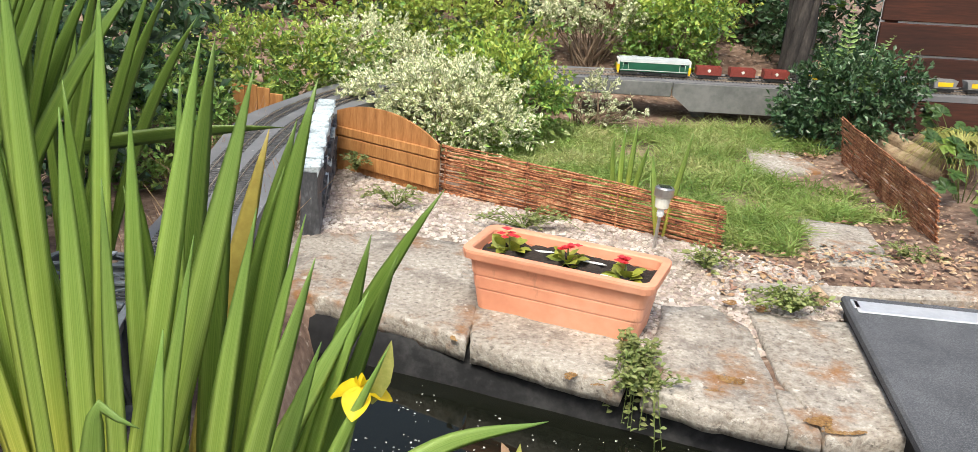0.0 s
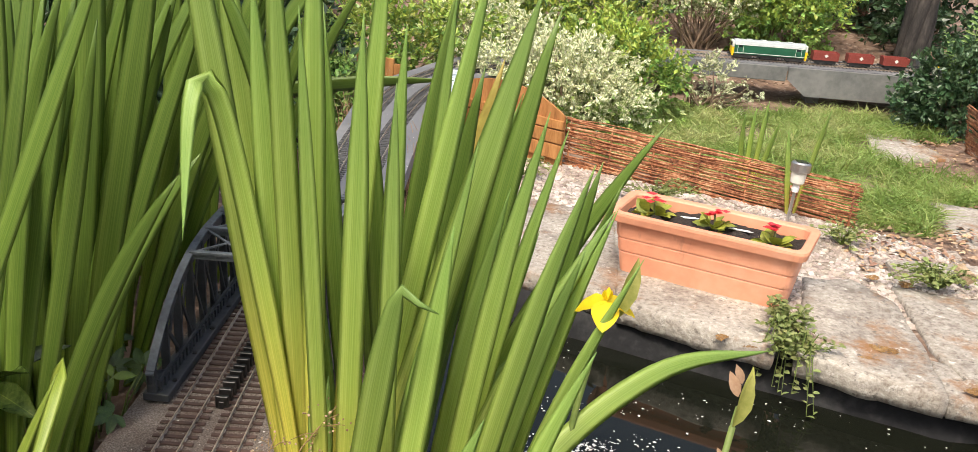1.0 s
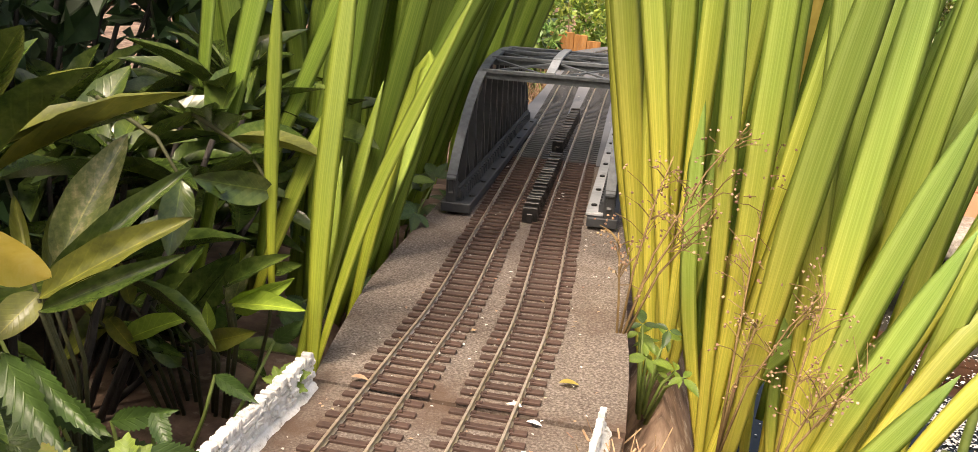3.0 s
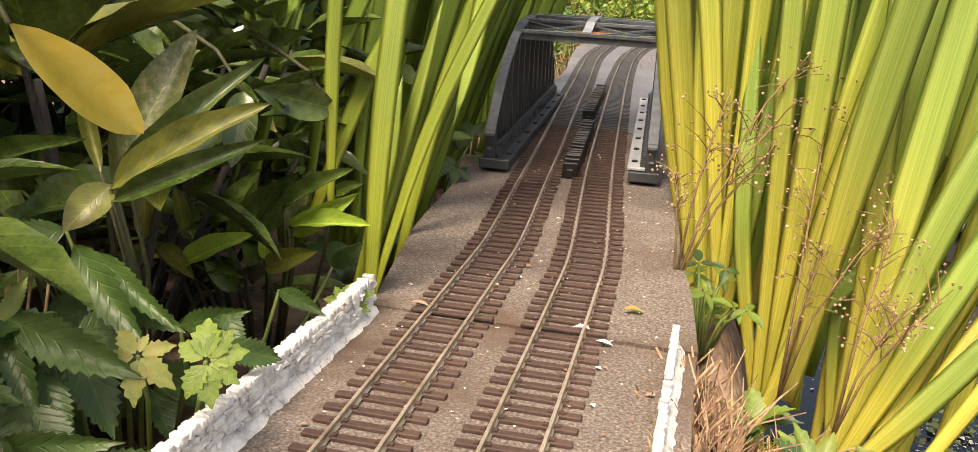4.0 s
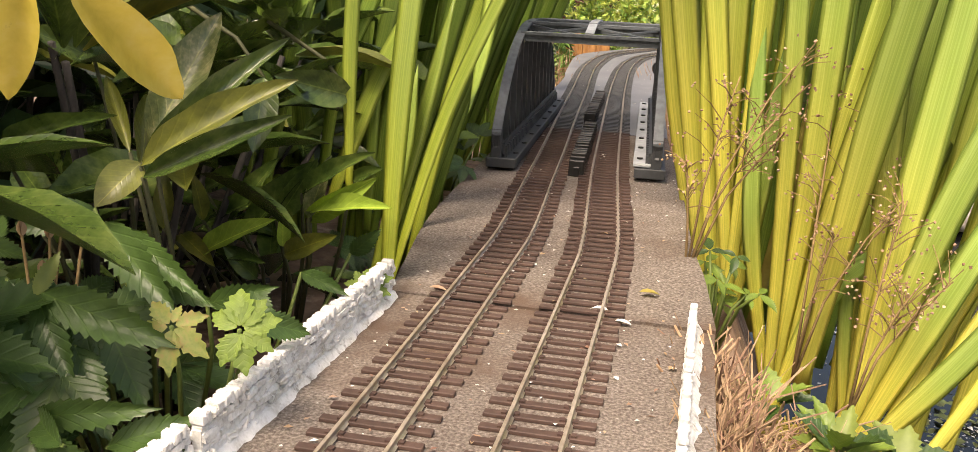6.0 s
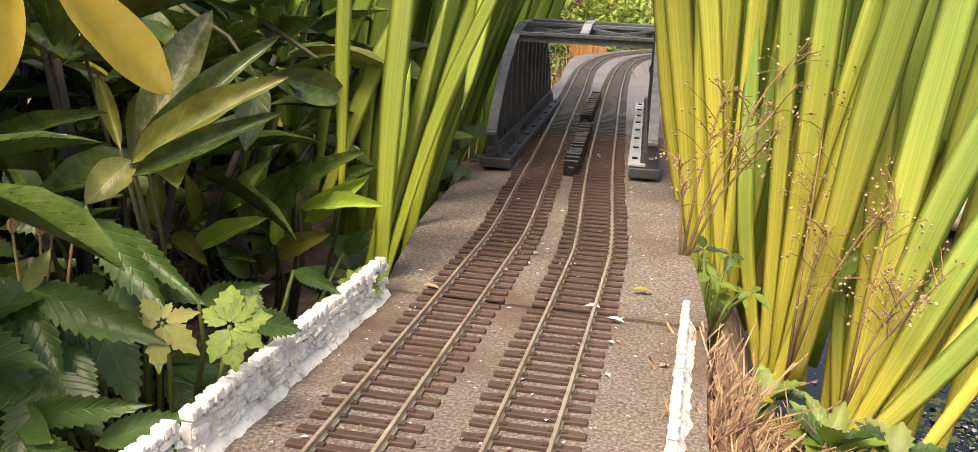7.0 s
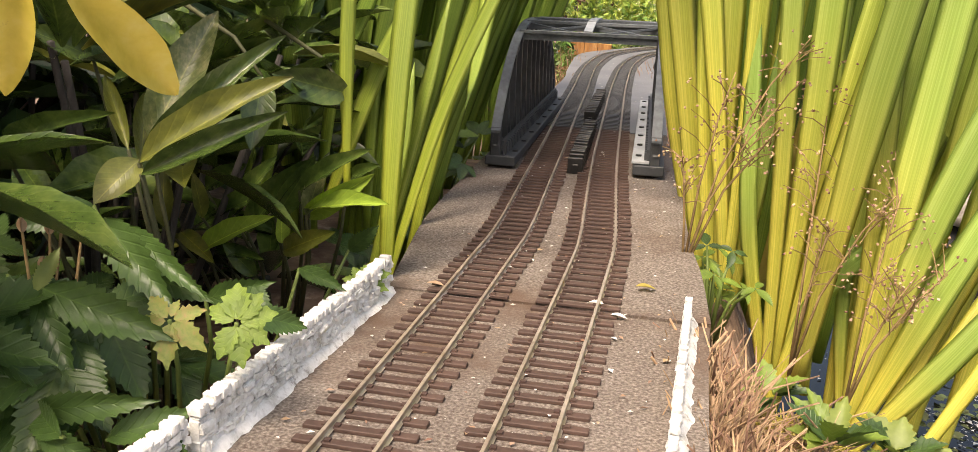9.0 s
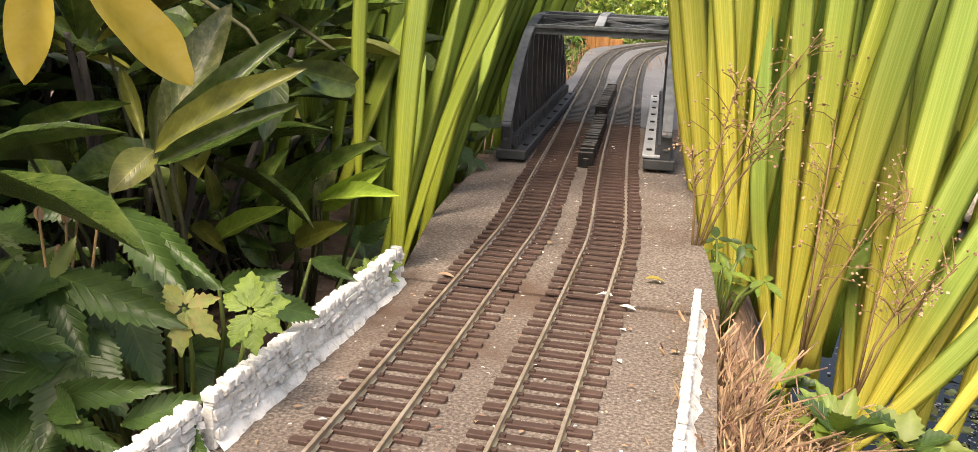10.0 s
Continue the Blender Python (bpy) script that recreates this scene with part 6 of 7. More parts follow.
def bush(name, at, lobes, n, size, mats, label, seed, category="bush", group="garden bushes", twigs=14, twig_key="twig", template=LEAF2):
    """mats: (material, share) pairs."""
    r = random.Random(seed)
    ob = thing(name, at, label, category, group)
    lists = []
    for i in range(twigs):
        lb = r.choice(lobes)
        e = Vector(lb[:3]) + Vector([r.uniform(-0.8, 0.8) * q for q in lb[3:]])
        b = Vector((r.uniform(-0.05, 0.05), r.uniform(-0.04, 0.04), -0.02))
        m = b.lerp(e, 0.5) + Vector((r.uniform(-0.03, 0.03), r.uniform(-0.03, 0.03), r.uniform(-0.01, 0.04)))
        lists.append(tube([b, m, e], [0.007, 0.004, 0.0015], 5))
    v, f = join(lists)
    sheet("branch", v, f, twig_key, ob)["kind"] = "stuff"
    P, A, N, L, W = crown(lobes, n, size, seed)
    k0 = 0
    g = np.random.default_rng(seed + 1)
    which = g.uniform(0, 1, n)
    top = np.argsort(np.argsort(-P[:, 2])) / n
    for key, lo, hi in mats:
        # upper leaves mostly take the first, lighter material: top light put into colour
        w = 0.5 * which + 0.5 * top
        k = (np.argsort(np.argsort(w)) / n >= lo) & (np.argsort(np.argsort(w)) / n < hi)
        v, f, u = scatter(template, P[k], A[k], N[k], L[k], W[k])
        lf = sheet("foliage", v, f, key, ob, uvs=u)
        lf["kind"] = "stuff"
    return ob


BOXMIX = [("box_new", 0.0, 0.3), ("box", 0.3, 1.0)]
bush("box_bush", (-0.95, 3.85, -0.2), [(0, 0, 0.2, 0.3, 0.25, 0.2), (-0.3, 0.1, 0.22, 0.28, 0.25, 0.2), (0.22, 0.12, 0.22, 0.24, 0.22, 0.18), (-0.1, -0.1, 0.1, 0.3, 0.2, 0.13)], 9000, 0.03, BOXMIX, "dense green box bush beyond the track bend", 71)
bush("box_bush", (-1.12, 3.0, -0.2), [(0, 0, 0.15, 0.2, 0.3, 0.2), (-0.1, 0.25, 0.2, 0.25, 0.2, 0.22)], 6000, 0.028, [("box", 0.0, 1.0)], "dark green clipped bush outside the track", 72)
bush("box_bush", (-0.35, 4.75, -0.15), [(-0.3, 0, 0.22, 0.3, 0.2, 0.2), (0.05, 0.05, 0.24, 0.3, 0.2, 0.2), (0.3, 0, 0.18, 0.25, 0.2, 0.17)], 9000, 0.032, [("box_new", 0.0, 0.45), ("box", 0.45, 1.0)], "yellow-green box bush behind the track", 73)
bush("variegated_bush", (-0.62, 4.28, -0.18), [(0, 0, 0.18, 0.25, 0.18, 0.18), (0.2, -0.05, 0.14, 0.2, 0.16, 0.15)], 6000, 0.026, [("variegated", 0.0, 0.85), ("box", 0.85, 1.0)], "cream and green variegated bush behind the bend", 74)
bush("variegated_bush", (-0.2, 3.52, -0.2), [(0, 0, 0.16, 0.26, 0.16, 0.15), (-0.22, 0.06, 0.2, 0.16, 0.12, 0.1), (0.16, 0.02, 0.1, 0.18, 0.16, 0.12), (0.02, 0.1, 0.24, 0.2, 0.12, 0.1)], 13000, 0.024, [("variegated", 0.0, 0.85), ("box", 0.85, 1.0)], "silvery variegated bush spreading behind the small fence panel", 75)
bush("box_bush", (0.06, 3.78, -0.2), [(0, 0, 0.18, 0.2, 0.16, 0.18), (-0.1, 0.12, 0.26, 0.2, 0.14, 0.13)], 8000, 0.027, BOXMIX, "green box bush beside the variegated bush", 76)
bush("variegated_bush", (0.45, 4.85, -0.1), [(0, 0.05, 0.36, 0.26, 0.16, 0.12), (0.15, 0, 0.32, 0.16, 0.14, 0.12), (-0.15, -0.02, 0.28, 0.12, 0.12, 0.08)], 4500, 0.026, [("variegated", 0.0, 0.9), ("box", 0.9, 1.0)], "variegated bush with bare brown stems behind the shelf", 77, twigs=46)
bush("box_bush", (0.87, 4.85, -0.1), [(0, 0, 0.16, 0.22, 0.16, 0.2), (0.05, 0, 0.34, 0.26, 0.2, 0.14)], 8000, 0.03, BOXMIX, "dark green box bush behind the train", 78)
bush("dark_shrub", (1.53, 4.0, -0.19), [(0, 0, 0.18, 0.26, 0.15, 0.18), (-0.08, 0, 0.08, 0.2, 0.13, 0.1), (0.1, 0, 0.26, 0.2, 0.13, 0.1)], 7500, 0.03, [("dark_leaf", 0.0, 1.0)], "dark blue-green leafy shrub in front of the track shelf", 79)
bush("variegated_shrub", (0.385, 3.97, -0.19), [(0.12, 0.02, 0.1, 0.1, 0.08, 0.07), (-0.06, 0.02, 0.2, 0.08, 0.06, 0.05), (0.2, 0.0, 0.06, 0.06, 0.06, 0.05), (0.02, 0.0, 0.14, 0.12, 0.08, 0.08)], 700, 0.024, [("variegated", 0.0, 1.0)], "small sparse variegated shrub with bare stems", 80, twigs=26)
bush("ivy_bush", (1.15, 5.35, 0.0), [(0, 0, 0.3, 0.35, 0.15, 0.2), (0.35, 0, 0.2, 0.3, 0.15, 0.2)], 1600, 0.06, [("fresh", 0.0, 0.2), ("dark_leaf", 0.2, 1.0)], "dark climbing leaves at the back of the garden", 81, template=LEAF8)
bush("dark_hedge", (-1.4, 1.9, -0.15), [(0, -0.4, 0.35, 0.3, 0.5, 0.4), (0, 0.5, 0.35, 0.3, 0.55, 0.4), (0.05, 1.3, 0.3, 0.3, 0.5, 0.35)], 9000, 0.05, [("dark_leaf", 0.0, 1.0)], "dark leafy hedge along the side of the track", 82, "hedge")
bush("dark_hedge", (-1.75, 0.5, -0.15), [(0, -0.3, 0.4, 0.35, 0.5, 0.5), (0, 0.5, 0.4, 0.35, 0.6, 0.5)], 5000, 0.06, [("dark_leaf", 0.0, 1.0)], "dark leafy hedge behind the rhododendrons", 83, "hedge")
# dark leaves added as fill, in place of the shade behind the rhododendrons
bush("dark_hedge", (-1.2, 0.6, -0.1), [(0, -0.3, 0.2, 0.12, 0.4, 0.35), (0.02, 0.4, 0.2, 0.12, 0.4, 0.35)], 5000, 0.06, [("dark_leaf", 0.0, 1.0)], "dark leaf fill standing in for shade behind the rhododendrons", 85, "hedge")
bush("dark_hedge", (1.75, 5.3, 0.0), [(0, 0, 0.3, 0.45, 0.2, 0.4), (-0.1, -0.3, 0.1, 0.25, 0.15, 0.2)], 3500, 0.05, [("dark_leaf", 0.0, 1.0)], "dark shrub leaves beside the slat fence", 86, "hedge")
bush("dark_hedge", (-0.5, 5.45, -0.05), [(-0.6, 0, 0.25, 0.5, 0.2, 0.3), (0.3, 0, 0.25, 0.5, 0.2, 0.3), (-1.3, -0.3, 0.25, 0.5, 0.3, 0.3)], 6000, 0.05, [("box", 0.0, 0.3), ("dark_leaf", 0.3, 1.0)], "shaded hedge at the back of the garden", 84, "hedge")


# fern
fern = thing("fern", (1.5, 4.02, -0.18), "pale green fern fronds rising from the shrub", "fern")
for az, reach, h in ((100, 0.06, 0.6), (20, 0.2, 0.56), (10, 0.32, 0.5), (160, 0.14, 0.5)):
    o = Vector((math.cos(radians(az)), math.sin(radians(az)) * 0.4, 0))
    pts = [o * reach * (s ** 1.6) + Vector((0, 0, h * (s - 0.18 * s * s * (reach > 0.1)))) for s in np.linspace(0, 1, 28)]
    V, F = tube(pts, [0.002 * (1 - 0.6 * i / 27) for i in range(28)], 4)
    V, F = list(V), list(F)
    for i in range(9, 28):
        d = (pts[i] - pts[i - 1]).normalized()
        for sd in (-1, 1):
            L = 0.085 * (1.06 - (i - 9) / 18.5)
            v, f, u = scatter(LEAF8, np.array([pts[i]]), np.array([Vector((sd, 0.1, 0.15)) + d * 0.3]), np.array([(0.1, -1, 0.6)]), np.array([L]), np.array([L * 0.34]))
            k = len(V)
            V += v.tolist()
            F += [tuple(j + k for j in q) for q in f]
    sheet("frond", V, F, "fern", fern)

# sedge
sd_v, sd_f = [], []
g = np.random.default_rng(90)
for i in range(260):
    a = g.uniform(0, 6.28)
    L = g.uniform(0.16, 0.33)
    p = Vector((0, 0, 0))
    pts = [Vector((math.cos(a), math.sin(a), 0)) * L * s * 0.8 + Vector((0, 0, L * (1.1 * s - 1.25 * s * s))) for s in (0, 0.3, 0.6, 1.0)]
    w = Vector((-math.sin(a), math.cos(a), 0)) * 0.004
    k = len(sd_v)
    for j, q in enumerate(pts):
        ww = w * (1 - 0.28 * j)
        sd_v += [q - ww, q + ww]
    sd_f += [(k + 2 * j, k + 2 * j + 1, k + 2 * j + 3, k + 2 * j + 2) for j in range(3)]
sedge = thing("sedge_tuft", (1.83, 3.55, -0.09), "arching yellow-green striped sedge", "sedge")
ob = sheet("foliage", sd_v, sd_f, "sedge", sedge)
ob["kind"] = "stuff"
sedge_pot = bmesh.new()
bmesh.ops.create_cone(sedge_pot, cap_ends=True, segments=14, radius1=0.06, radius2=0.075, depth=0.11, matrix=Matrix.Translation((0, 0, -0.055)))
part("root_ball", sedge_pot, "soil", sedge)

# ---- planter ----
planter = thing("planter", (0.183, 2.013, -0.1465), "peach terracotta-coloured plastic trough planter on the pond stones", "planter", rz=-22.0)


def tray(bm, rings):
    """Rounded rectangular rings (half length, half width, corner, z) joined into a skin."""
    loops = []
    for a, b, c, z in rings:
        loop = []
        for cx, cy, a0 in ((a - c, b - c, 0), (-a + c, b - c, 90), (-a + c, -b + c, 180), (a - c, -b + c, 270)):
            for k in range(5):
                t = radians(a0 + 22.5 * k)
                loop.append(bm.verts.new((cx + c * math.cos(t), cy + c * math.sin(t), z)))
        loops.append(loop)
    for p, q in zip(loops, loops[1:]):
        for i in range(len(p)):
            bm.faces.new((p[i], p[(i + 1) % len(p)], q[(i + 1) % len(q)], q[i]))
    return loops


PH = 0.155
bm = bmesh.new()
lp = tray(bm, [(0.197, 0.068, 0.02, 0.0), (0.204, 0.073, 0.02, 0.05), (0.203, 0.072, 0.02, 0.0515), (0.203, 0.072, 0.02, 0.054), (0.2055, 0.0745, 0.02, 0.0555), (0.209, 0.077, 0.02, 0.085), (0.208, 0.076, 0.02, 0.0865), (0.208, 0.076, 0.02, 0.089), (0.211, 0.0785, 0.02, 0.0905), (0.216, 0.083, 0.022, PH - 0.024), (0.214, 0.081, 0.022, PH - 0.025), (0.206, 0.073, 0.02, PH - 0.025)])
bm.faces.new(lp[0][::-1])
part("body", bm, "terracotta", planter, smooth=False)
bm = bmesh.new()
tray(bm, [(0.216, 0.083, 0.022, PH - 0.026), (0.23, 0.096, 0.026, PH - 0.022), (0.233, 0.099, 0.028, PH - 0.006), (0.232, 0.098, 0.028, PH), (0.214, 0.08, 0.022, PH), (0.211, 0.077, 0.02, PH - 0.004), (0.206, 0.072, 0.02, PH - 0.05)])
part("rim", bm, "terracotta", planter, smooth=False)
vs, fs = [], []
NX, NY = 40, 14
for j in range(NY + 1):
    for i in range(NX + 1):
        x, y = -0.206 + 0.412 * i / NX, -0.071 + 0.142 * j / NY
        vs.append((x, y, PH - 0.024 + 0.012 * noise.noise((x * 30, y * 30, 1)) + 0.006 * noise.noise((x * 80, y * 80, 5))))
fs = [(j * (NX + 1) + i, j * (NX + 1) + i + 1, (j + 1) * (NX + 1) + i + 1, (j + 1) * (NX + 1) + i) for j in range(NY) for i in range(NX)]
sheet("soil", vs, fs, "dark_soil", planter, "dark damp potting soil", smooth=True)
PM = pose(0.183, 2.013, -0.1465, 0, 0, -22.0)


def begonia(local, seed, label):
    g = np.random.default_rng(seed)
    o = PM @ Vector((*local, PH - 0.032))
    b = thing("bedding_plant", o, label, "flower", "flowers in the planter")
    for i in range(20):
        a, el = g.uniform(0, 6.28), g.uniform(0.15, 1.1)
        d = Vector((math.cos(a) * math.cos(el), math.sin(a) * math.cos(el), math.sin(el)))
        c = d * g.uniform(0.008, 0.026)
        L = g.uniform(0.03, 0.046)
        leaf_mesh(LEAF8, c, d + Vector((0, 0, -0.2)), Vector((g.normal(0, 0.4), g.normal(0, 0.4), 1)), L, L * 0.75, "fern_gold", b)
    for i in range(7):
        c = Vector((g.normal(0, 0.012), g.normal(0, 0.01), g.uniform(0.04, 0.058)))
        V, F = [], []
        for k in range(4):
            a = k * 1.571 + g.uniform(-0.3, 0.3)
            v, f, u = scatter(LEAF8, np.array([c]), np.array([(math.cos(a), math.sin(a), 0.5)]), np.array([(0, 0, 1.0)]), np.array([0.012]), np.array([0.011]))
            m = len(V)
            V += v.tolist()
            F += [tuple(j + m for j in q) for q in f]
        sheet("flower", V, F, "red_petal", b, "small red flower")
    stem_part([(0, 0, -0.004), (0.002, 0, 0.02), (0.0, 0.001, 0.045)], 0.003, 0.002, "stem", b)
    return b


begonia((-0.15, 0.01), 101, "small red-flowered begonia in the trough")
begonia((0.0, 0.005), 102, "small begonia with one red bloom in the trough")
begonia((0.145, -0.015), 103, "bushy red-flowered begonia at the trough end")
for x, y, a in ((-0.07, 0.035, 10), (0.06, 0.03, -6), (0.09, -0.035, 4)):
    bm = bmesh.new()
    box(bm, (-0.028, -0.005, 0), (0.02, 0.005, 0.0012))
    v = [bm.verts.new(q) for q in ((0.02, -0.005, 0.0), (0.032, 0.0, 0.0), (0.02, 0.005, 0.0))]
    bm.faces.new(v)
    ob = part("plant_label", bm, "white_label")
    ob.matrix_world = PM @ pose(x, y, PH - 0.022, 0, -4, a)
    tagged(ob, "white plastic plant label lying on the soil", "plant label", "labels in the planter")


# ---- woven willow hurdles ----
def hurdle(name, a, b, zf, height, label, seed, stakes=9, rods=17, lean=0.0):
    r = random.Random(seed)
    a, b = Vector((*a, 0)), Vector((*b, 0))
    d = b - a
    L = d.length
    h = thing(name, (a.x, a.y, zf), label, "hurdle", "woven hurdles", rz=math.degrees(math.atan2(d.y, d.x)), rx=lean)
    for i in range(stakes):
        x = 0.012 + (L - 0.024) * i / (stakes - 1)
        stem_part([(x, 0, -0.04), (x + r.uniform(-0.004, 0.004), 0, height * (0.95 + r.uniform(0, 0.1)))], 0.004, 0.0035, "willow", h, "stake")
    gap = (L - 0.024) / (stakes - 1)
    for k in range(rods):
        z0 = 0.008 + (height - 0.014) * k / (rods - 1)
        for q in range(2):
            ph = (k + q) % 2
            pts, rad = [], []
            rr = r.uniform(0.0018, 0.0042)
            off = r.uniform(0, 6)
            start, end = r.uniform(-0.012, 0.004) + (r.uniform(0, 0.4) * L if r.random() < 0.3 else 0), L + r.uniform(-0.004, 0.012)
            m = stakes * 3
            for i in range(m + 1):
                x = start + (end - start) * i / m
                s = math.cos(math.pi * (x - 0.012) / gap + math.pi * ph)
                pts.append((x, 0.0022 * s, z0 + q * 0.004 + 0.014 * noise.noise((x * 3 + off, k, seed)) + 0.003 * noise.noise((x * 20, k, seed))))
                rad.append(rr * (1 - 0.3 * i / m))
            v, f = tube(pts, rad, 5)
            sheet("rod", v, f, "willow", h, smooth=True)
    return h


hurdle("willow_hurdle", (-0.175, 3.02), (0.67, 2.53), -0.215, 0.19, "low woven red-brown willow hurdle along the lawn", 111, 7, 26)
hurdle("willow_hurdle", (1.44, 3.72), (1.40, 2.72), -0.21, 0.2, "leaning woven willow hurdle beside the bed", 112, 8, 28, 10)

# ---- small arched fence panel ----
pa, pb = Vector((-0.57, 3.235, 0)), Vector((-0.185, 2.985, 0))
PL = (pb - pa).length
panel = thing("fence_panel", (pa.x, pa.y, -0.2), "small arched orange-stained timber fence panel", "fence panel", rz=math.degrees(math.atan2((pb - pa).y, (pb - pa).x)))


def arch_top(x):
    s = (x / PL - 0.42) / 0.58
    return 0.255 - 0.075 * abs(s) ** 2.2


nb = 6
for i in range(nb):
    x0, x1 = PL * i / nb + 0.0006, PL * (i + 1) / nb - 0.0006
    bm = bmesh.new()
    k = 5
    bot, topv = [], []
    for y in (0.0, 0.008):
        ring = [bm.verts.new((x0, y, 0)), bm.verts.new((x1, y, 0))] + [bm.verts.new((x1 + (x0 - x1) * j / k, y, arch_top(x1 + (x0 - x1) * j / k))) for j in range(k + 1)]
        bm.faces.new(ring)
        bot.append(ring)
    n = len(bot[0])
    for j in range(n):
        bm.faces.new((bot[0][j], bot[0][(j + 1) % n], bot[1][(j + 1) % n], bot[1][j]))
    part("board", bm, "orange_wood", panel)
for z, h in ((0.03, 0.05), (0.085, 0.045), (0.135, 0.03)):
    bm = bmesh.new()
    box(bm, (0.0 if h < 0.05 else 0.1, -0.012, z), (PL, -0.0005, z + h), 0.0015)
    part("rail", bm, "orange_wood", panel)

# second panel behind the track
p2 = thing("fence_panel", (-1.02, 3.5, -0.2), "small weathered orange fence panel outside the bend", "fence panel", rz=-18.0)
for i in range(4):
    bm = bmesh.new()
    box(bm, (0.055 * i + 0.001, 0, 0), (0.055 * i + 0.054, 0.01, 0.24 - 0.006 * (i - 1) ** 2), 0.0015)
    part("board", bm, "orange_wood", p2)
bm = bmesh.new()
box(bm, (0, 0.0102, 0.09), (0.22, 0.02, 0.12), 0.0015)
part("rail", bm, "orange_wood", p2)

# ---- painted slate wall at the bend ----
sw = thing("slate_wall", (-0.515, 2.47, -0.19), "dark slate wall with flaking pale blue paint on top", "wall", rz=96.5)
SL = 0.74
vs, fs = [], []
n = 26
for i in range(n + 1):
    x = SL * i / n
    h = 0.215 + 0.035 * x / SL + 0.006 * noise.noise((x * 20, 0, 3))
    for y, z in ((-0.028, 0), (-0.026, h * 0.5), (-0.022, h), (0.022, h), (0.028, 0)):
        vs.append((x, y + 0.003 * noise.noise((x * 16, z * 20, 1)), z))
    if i:
        o = 5 * i
        fs += [(o - 5 + k, o - 5 + (k + 1) % 5, o + (k + 1) % 5, o + k) for k in range(5)]
fs += [(0, 1, 2, 3, 4), tuple(5 * n + 4 - k for k in range(5))]
sheet("core", vs, fs, "slate", sw)
r = random.Random(8)
x = 0.0
while x < SL - 0.02:
    w = min(r.uniform(0.035, 0.06), SL - x)
    h = 0.215 + 0.035 * (x + w / 2) / SL
    bm = bmesh.new()
    box(bm, (x + 0.001, -0.03, h - 0.012), (x + w - 0.001, 0.03, h + r.uniform(0.008, 0.016)), 0.004)
    for v in bm.verts:
        v.co += Vector((r.uniform(-1, 1), r.uniform(-1, 1), r.uniform(-1, 1))) * 0.006
    part("coping_stone", bm, "blue_stone", sw, "pale blue-grey painted coping")
    x += w
for i in range(26):
    x, z = r.uniform(0.02, SL - 0.05), r.uniform(0.02, 0.18)
    bm = bmesh.new()
    w, h = r.uniform(0.03, 0.09), r.uniform(0.012, 0.035)
    box(bm, (x, -0.034 - r.uniform(0, 0.003), z), (min(SL, x + w), -0.024, z + h), 0.002)
    for v in bm.verts:
        v.co += Vector((r.uniform(-1, 1), 0.3 * r.uniform(-1, 1), r.uniform(-1, 1))) * 0.004
    part("slate", bm, "slate" if r.random() > 0.2 else "blue_stone", sw)

# ---- solar stake lamp ----
sl = thing("solar_light", (0.475, 2.5, -0.17), "steel solar stake light leaning in the gravel", "garden light", rx=-3.0, ry=4.0)
for nm, key, segs in (("stake", "steel", [(0.005, 0.0), (0.005, 0.115)]), ("collar", "white_label", [(0.009, 0.112), (0.011, 0.122), (0.008, 0.135)]), ("lens", "clear", [(0.012, 0.134), (0.02, 0.14), (0.022, 0.172)]), ("cap", "steel", [(0.026, 0.171), (0.028, 0.174), (0.028, 0.196), (0.024, 0.2)])):
    bm = bmesh.new()
    for (r0, z0), (r1, z1) in zip(segs, segs[1:]):
        bmesh.ops.create_cone(bm, cap_ends=True, segments=18, radius1=r0, radius2=r1, depth=z1 - z0, matrix=Matrix.Translation((0, 0, (z0 + z1) / 2)))
    part(nm, bm, key, sl, smooth=False)
bm = bmesh.new()
box(bm, (-0.016, -0.016, 0.2), (0.016, 0.016, 0.2015))
part("solar_panel", bm, "glass", sl, "dark solar cell")

# ---- felt-topped box beside the pond ----
fb = thing("felt_box", (0.885, 2.13, -0.165), "low box with charcoal felt lid and aluminium edge strip", "box", rz=-6.8)
bm = bmesh.new()
box(bm, (0.01, -1.6, -0.03), (1.2, -0.015, 0.03), 0.003)
part("body", bm, "liner", fb)
bm = bmesh.new()
box(bm, (0.0, -1.62, 0.03), (1.22, 0.0, 0.058), 0.006)
part("lid", bm, "felt", fb)
bm = bmesh.new()
box(bm, (0.02, -0.1, 0.0582), (1.2, -0.035, 0.0612), 0.001)
box(bm, (0.015, -0.076, 0.02), (0.03, -0.03, 0.0612), 0.001)
part("metal_strip", bm, "silver", fb, "pale aluminium strip")
bm = bmesh.new()
bar(bm, (0, 0, 0), (0, 0.05, 0), 0.032, 0.03, seg=14)
lg = part("log_end", bm, "log")
lg.matrix_world = pose(0.85, 2.14, -0.13, 8, 0, 12)
tagged(lg, "short sawn log end beside the felt box", "log")
bm = bmesh.new()
box(bm, (0, 0, -0.03), (0.75, 0.06, 0.028), 0.006)
kb = part("kerb", bm, "stone")
kb.matrix_world = pose(0.68, 2.19, -0.165, 0, 0, 2.5)
tagged(kb, "pale concrete kerb along the path", "kerb", kind="structure")

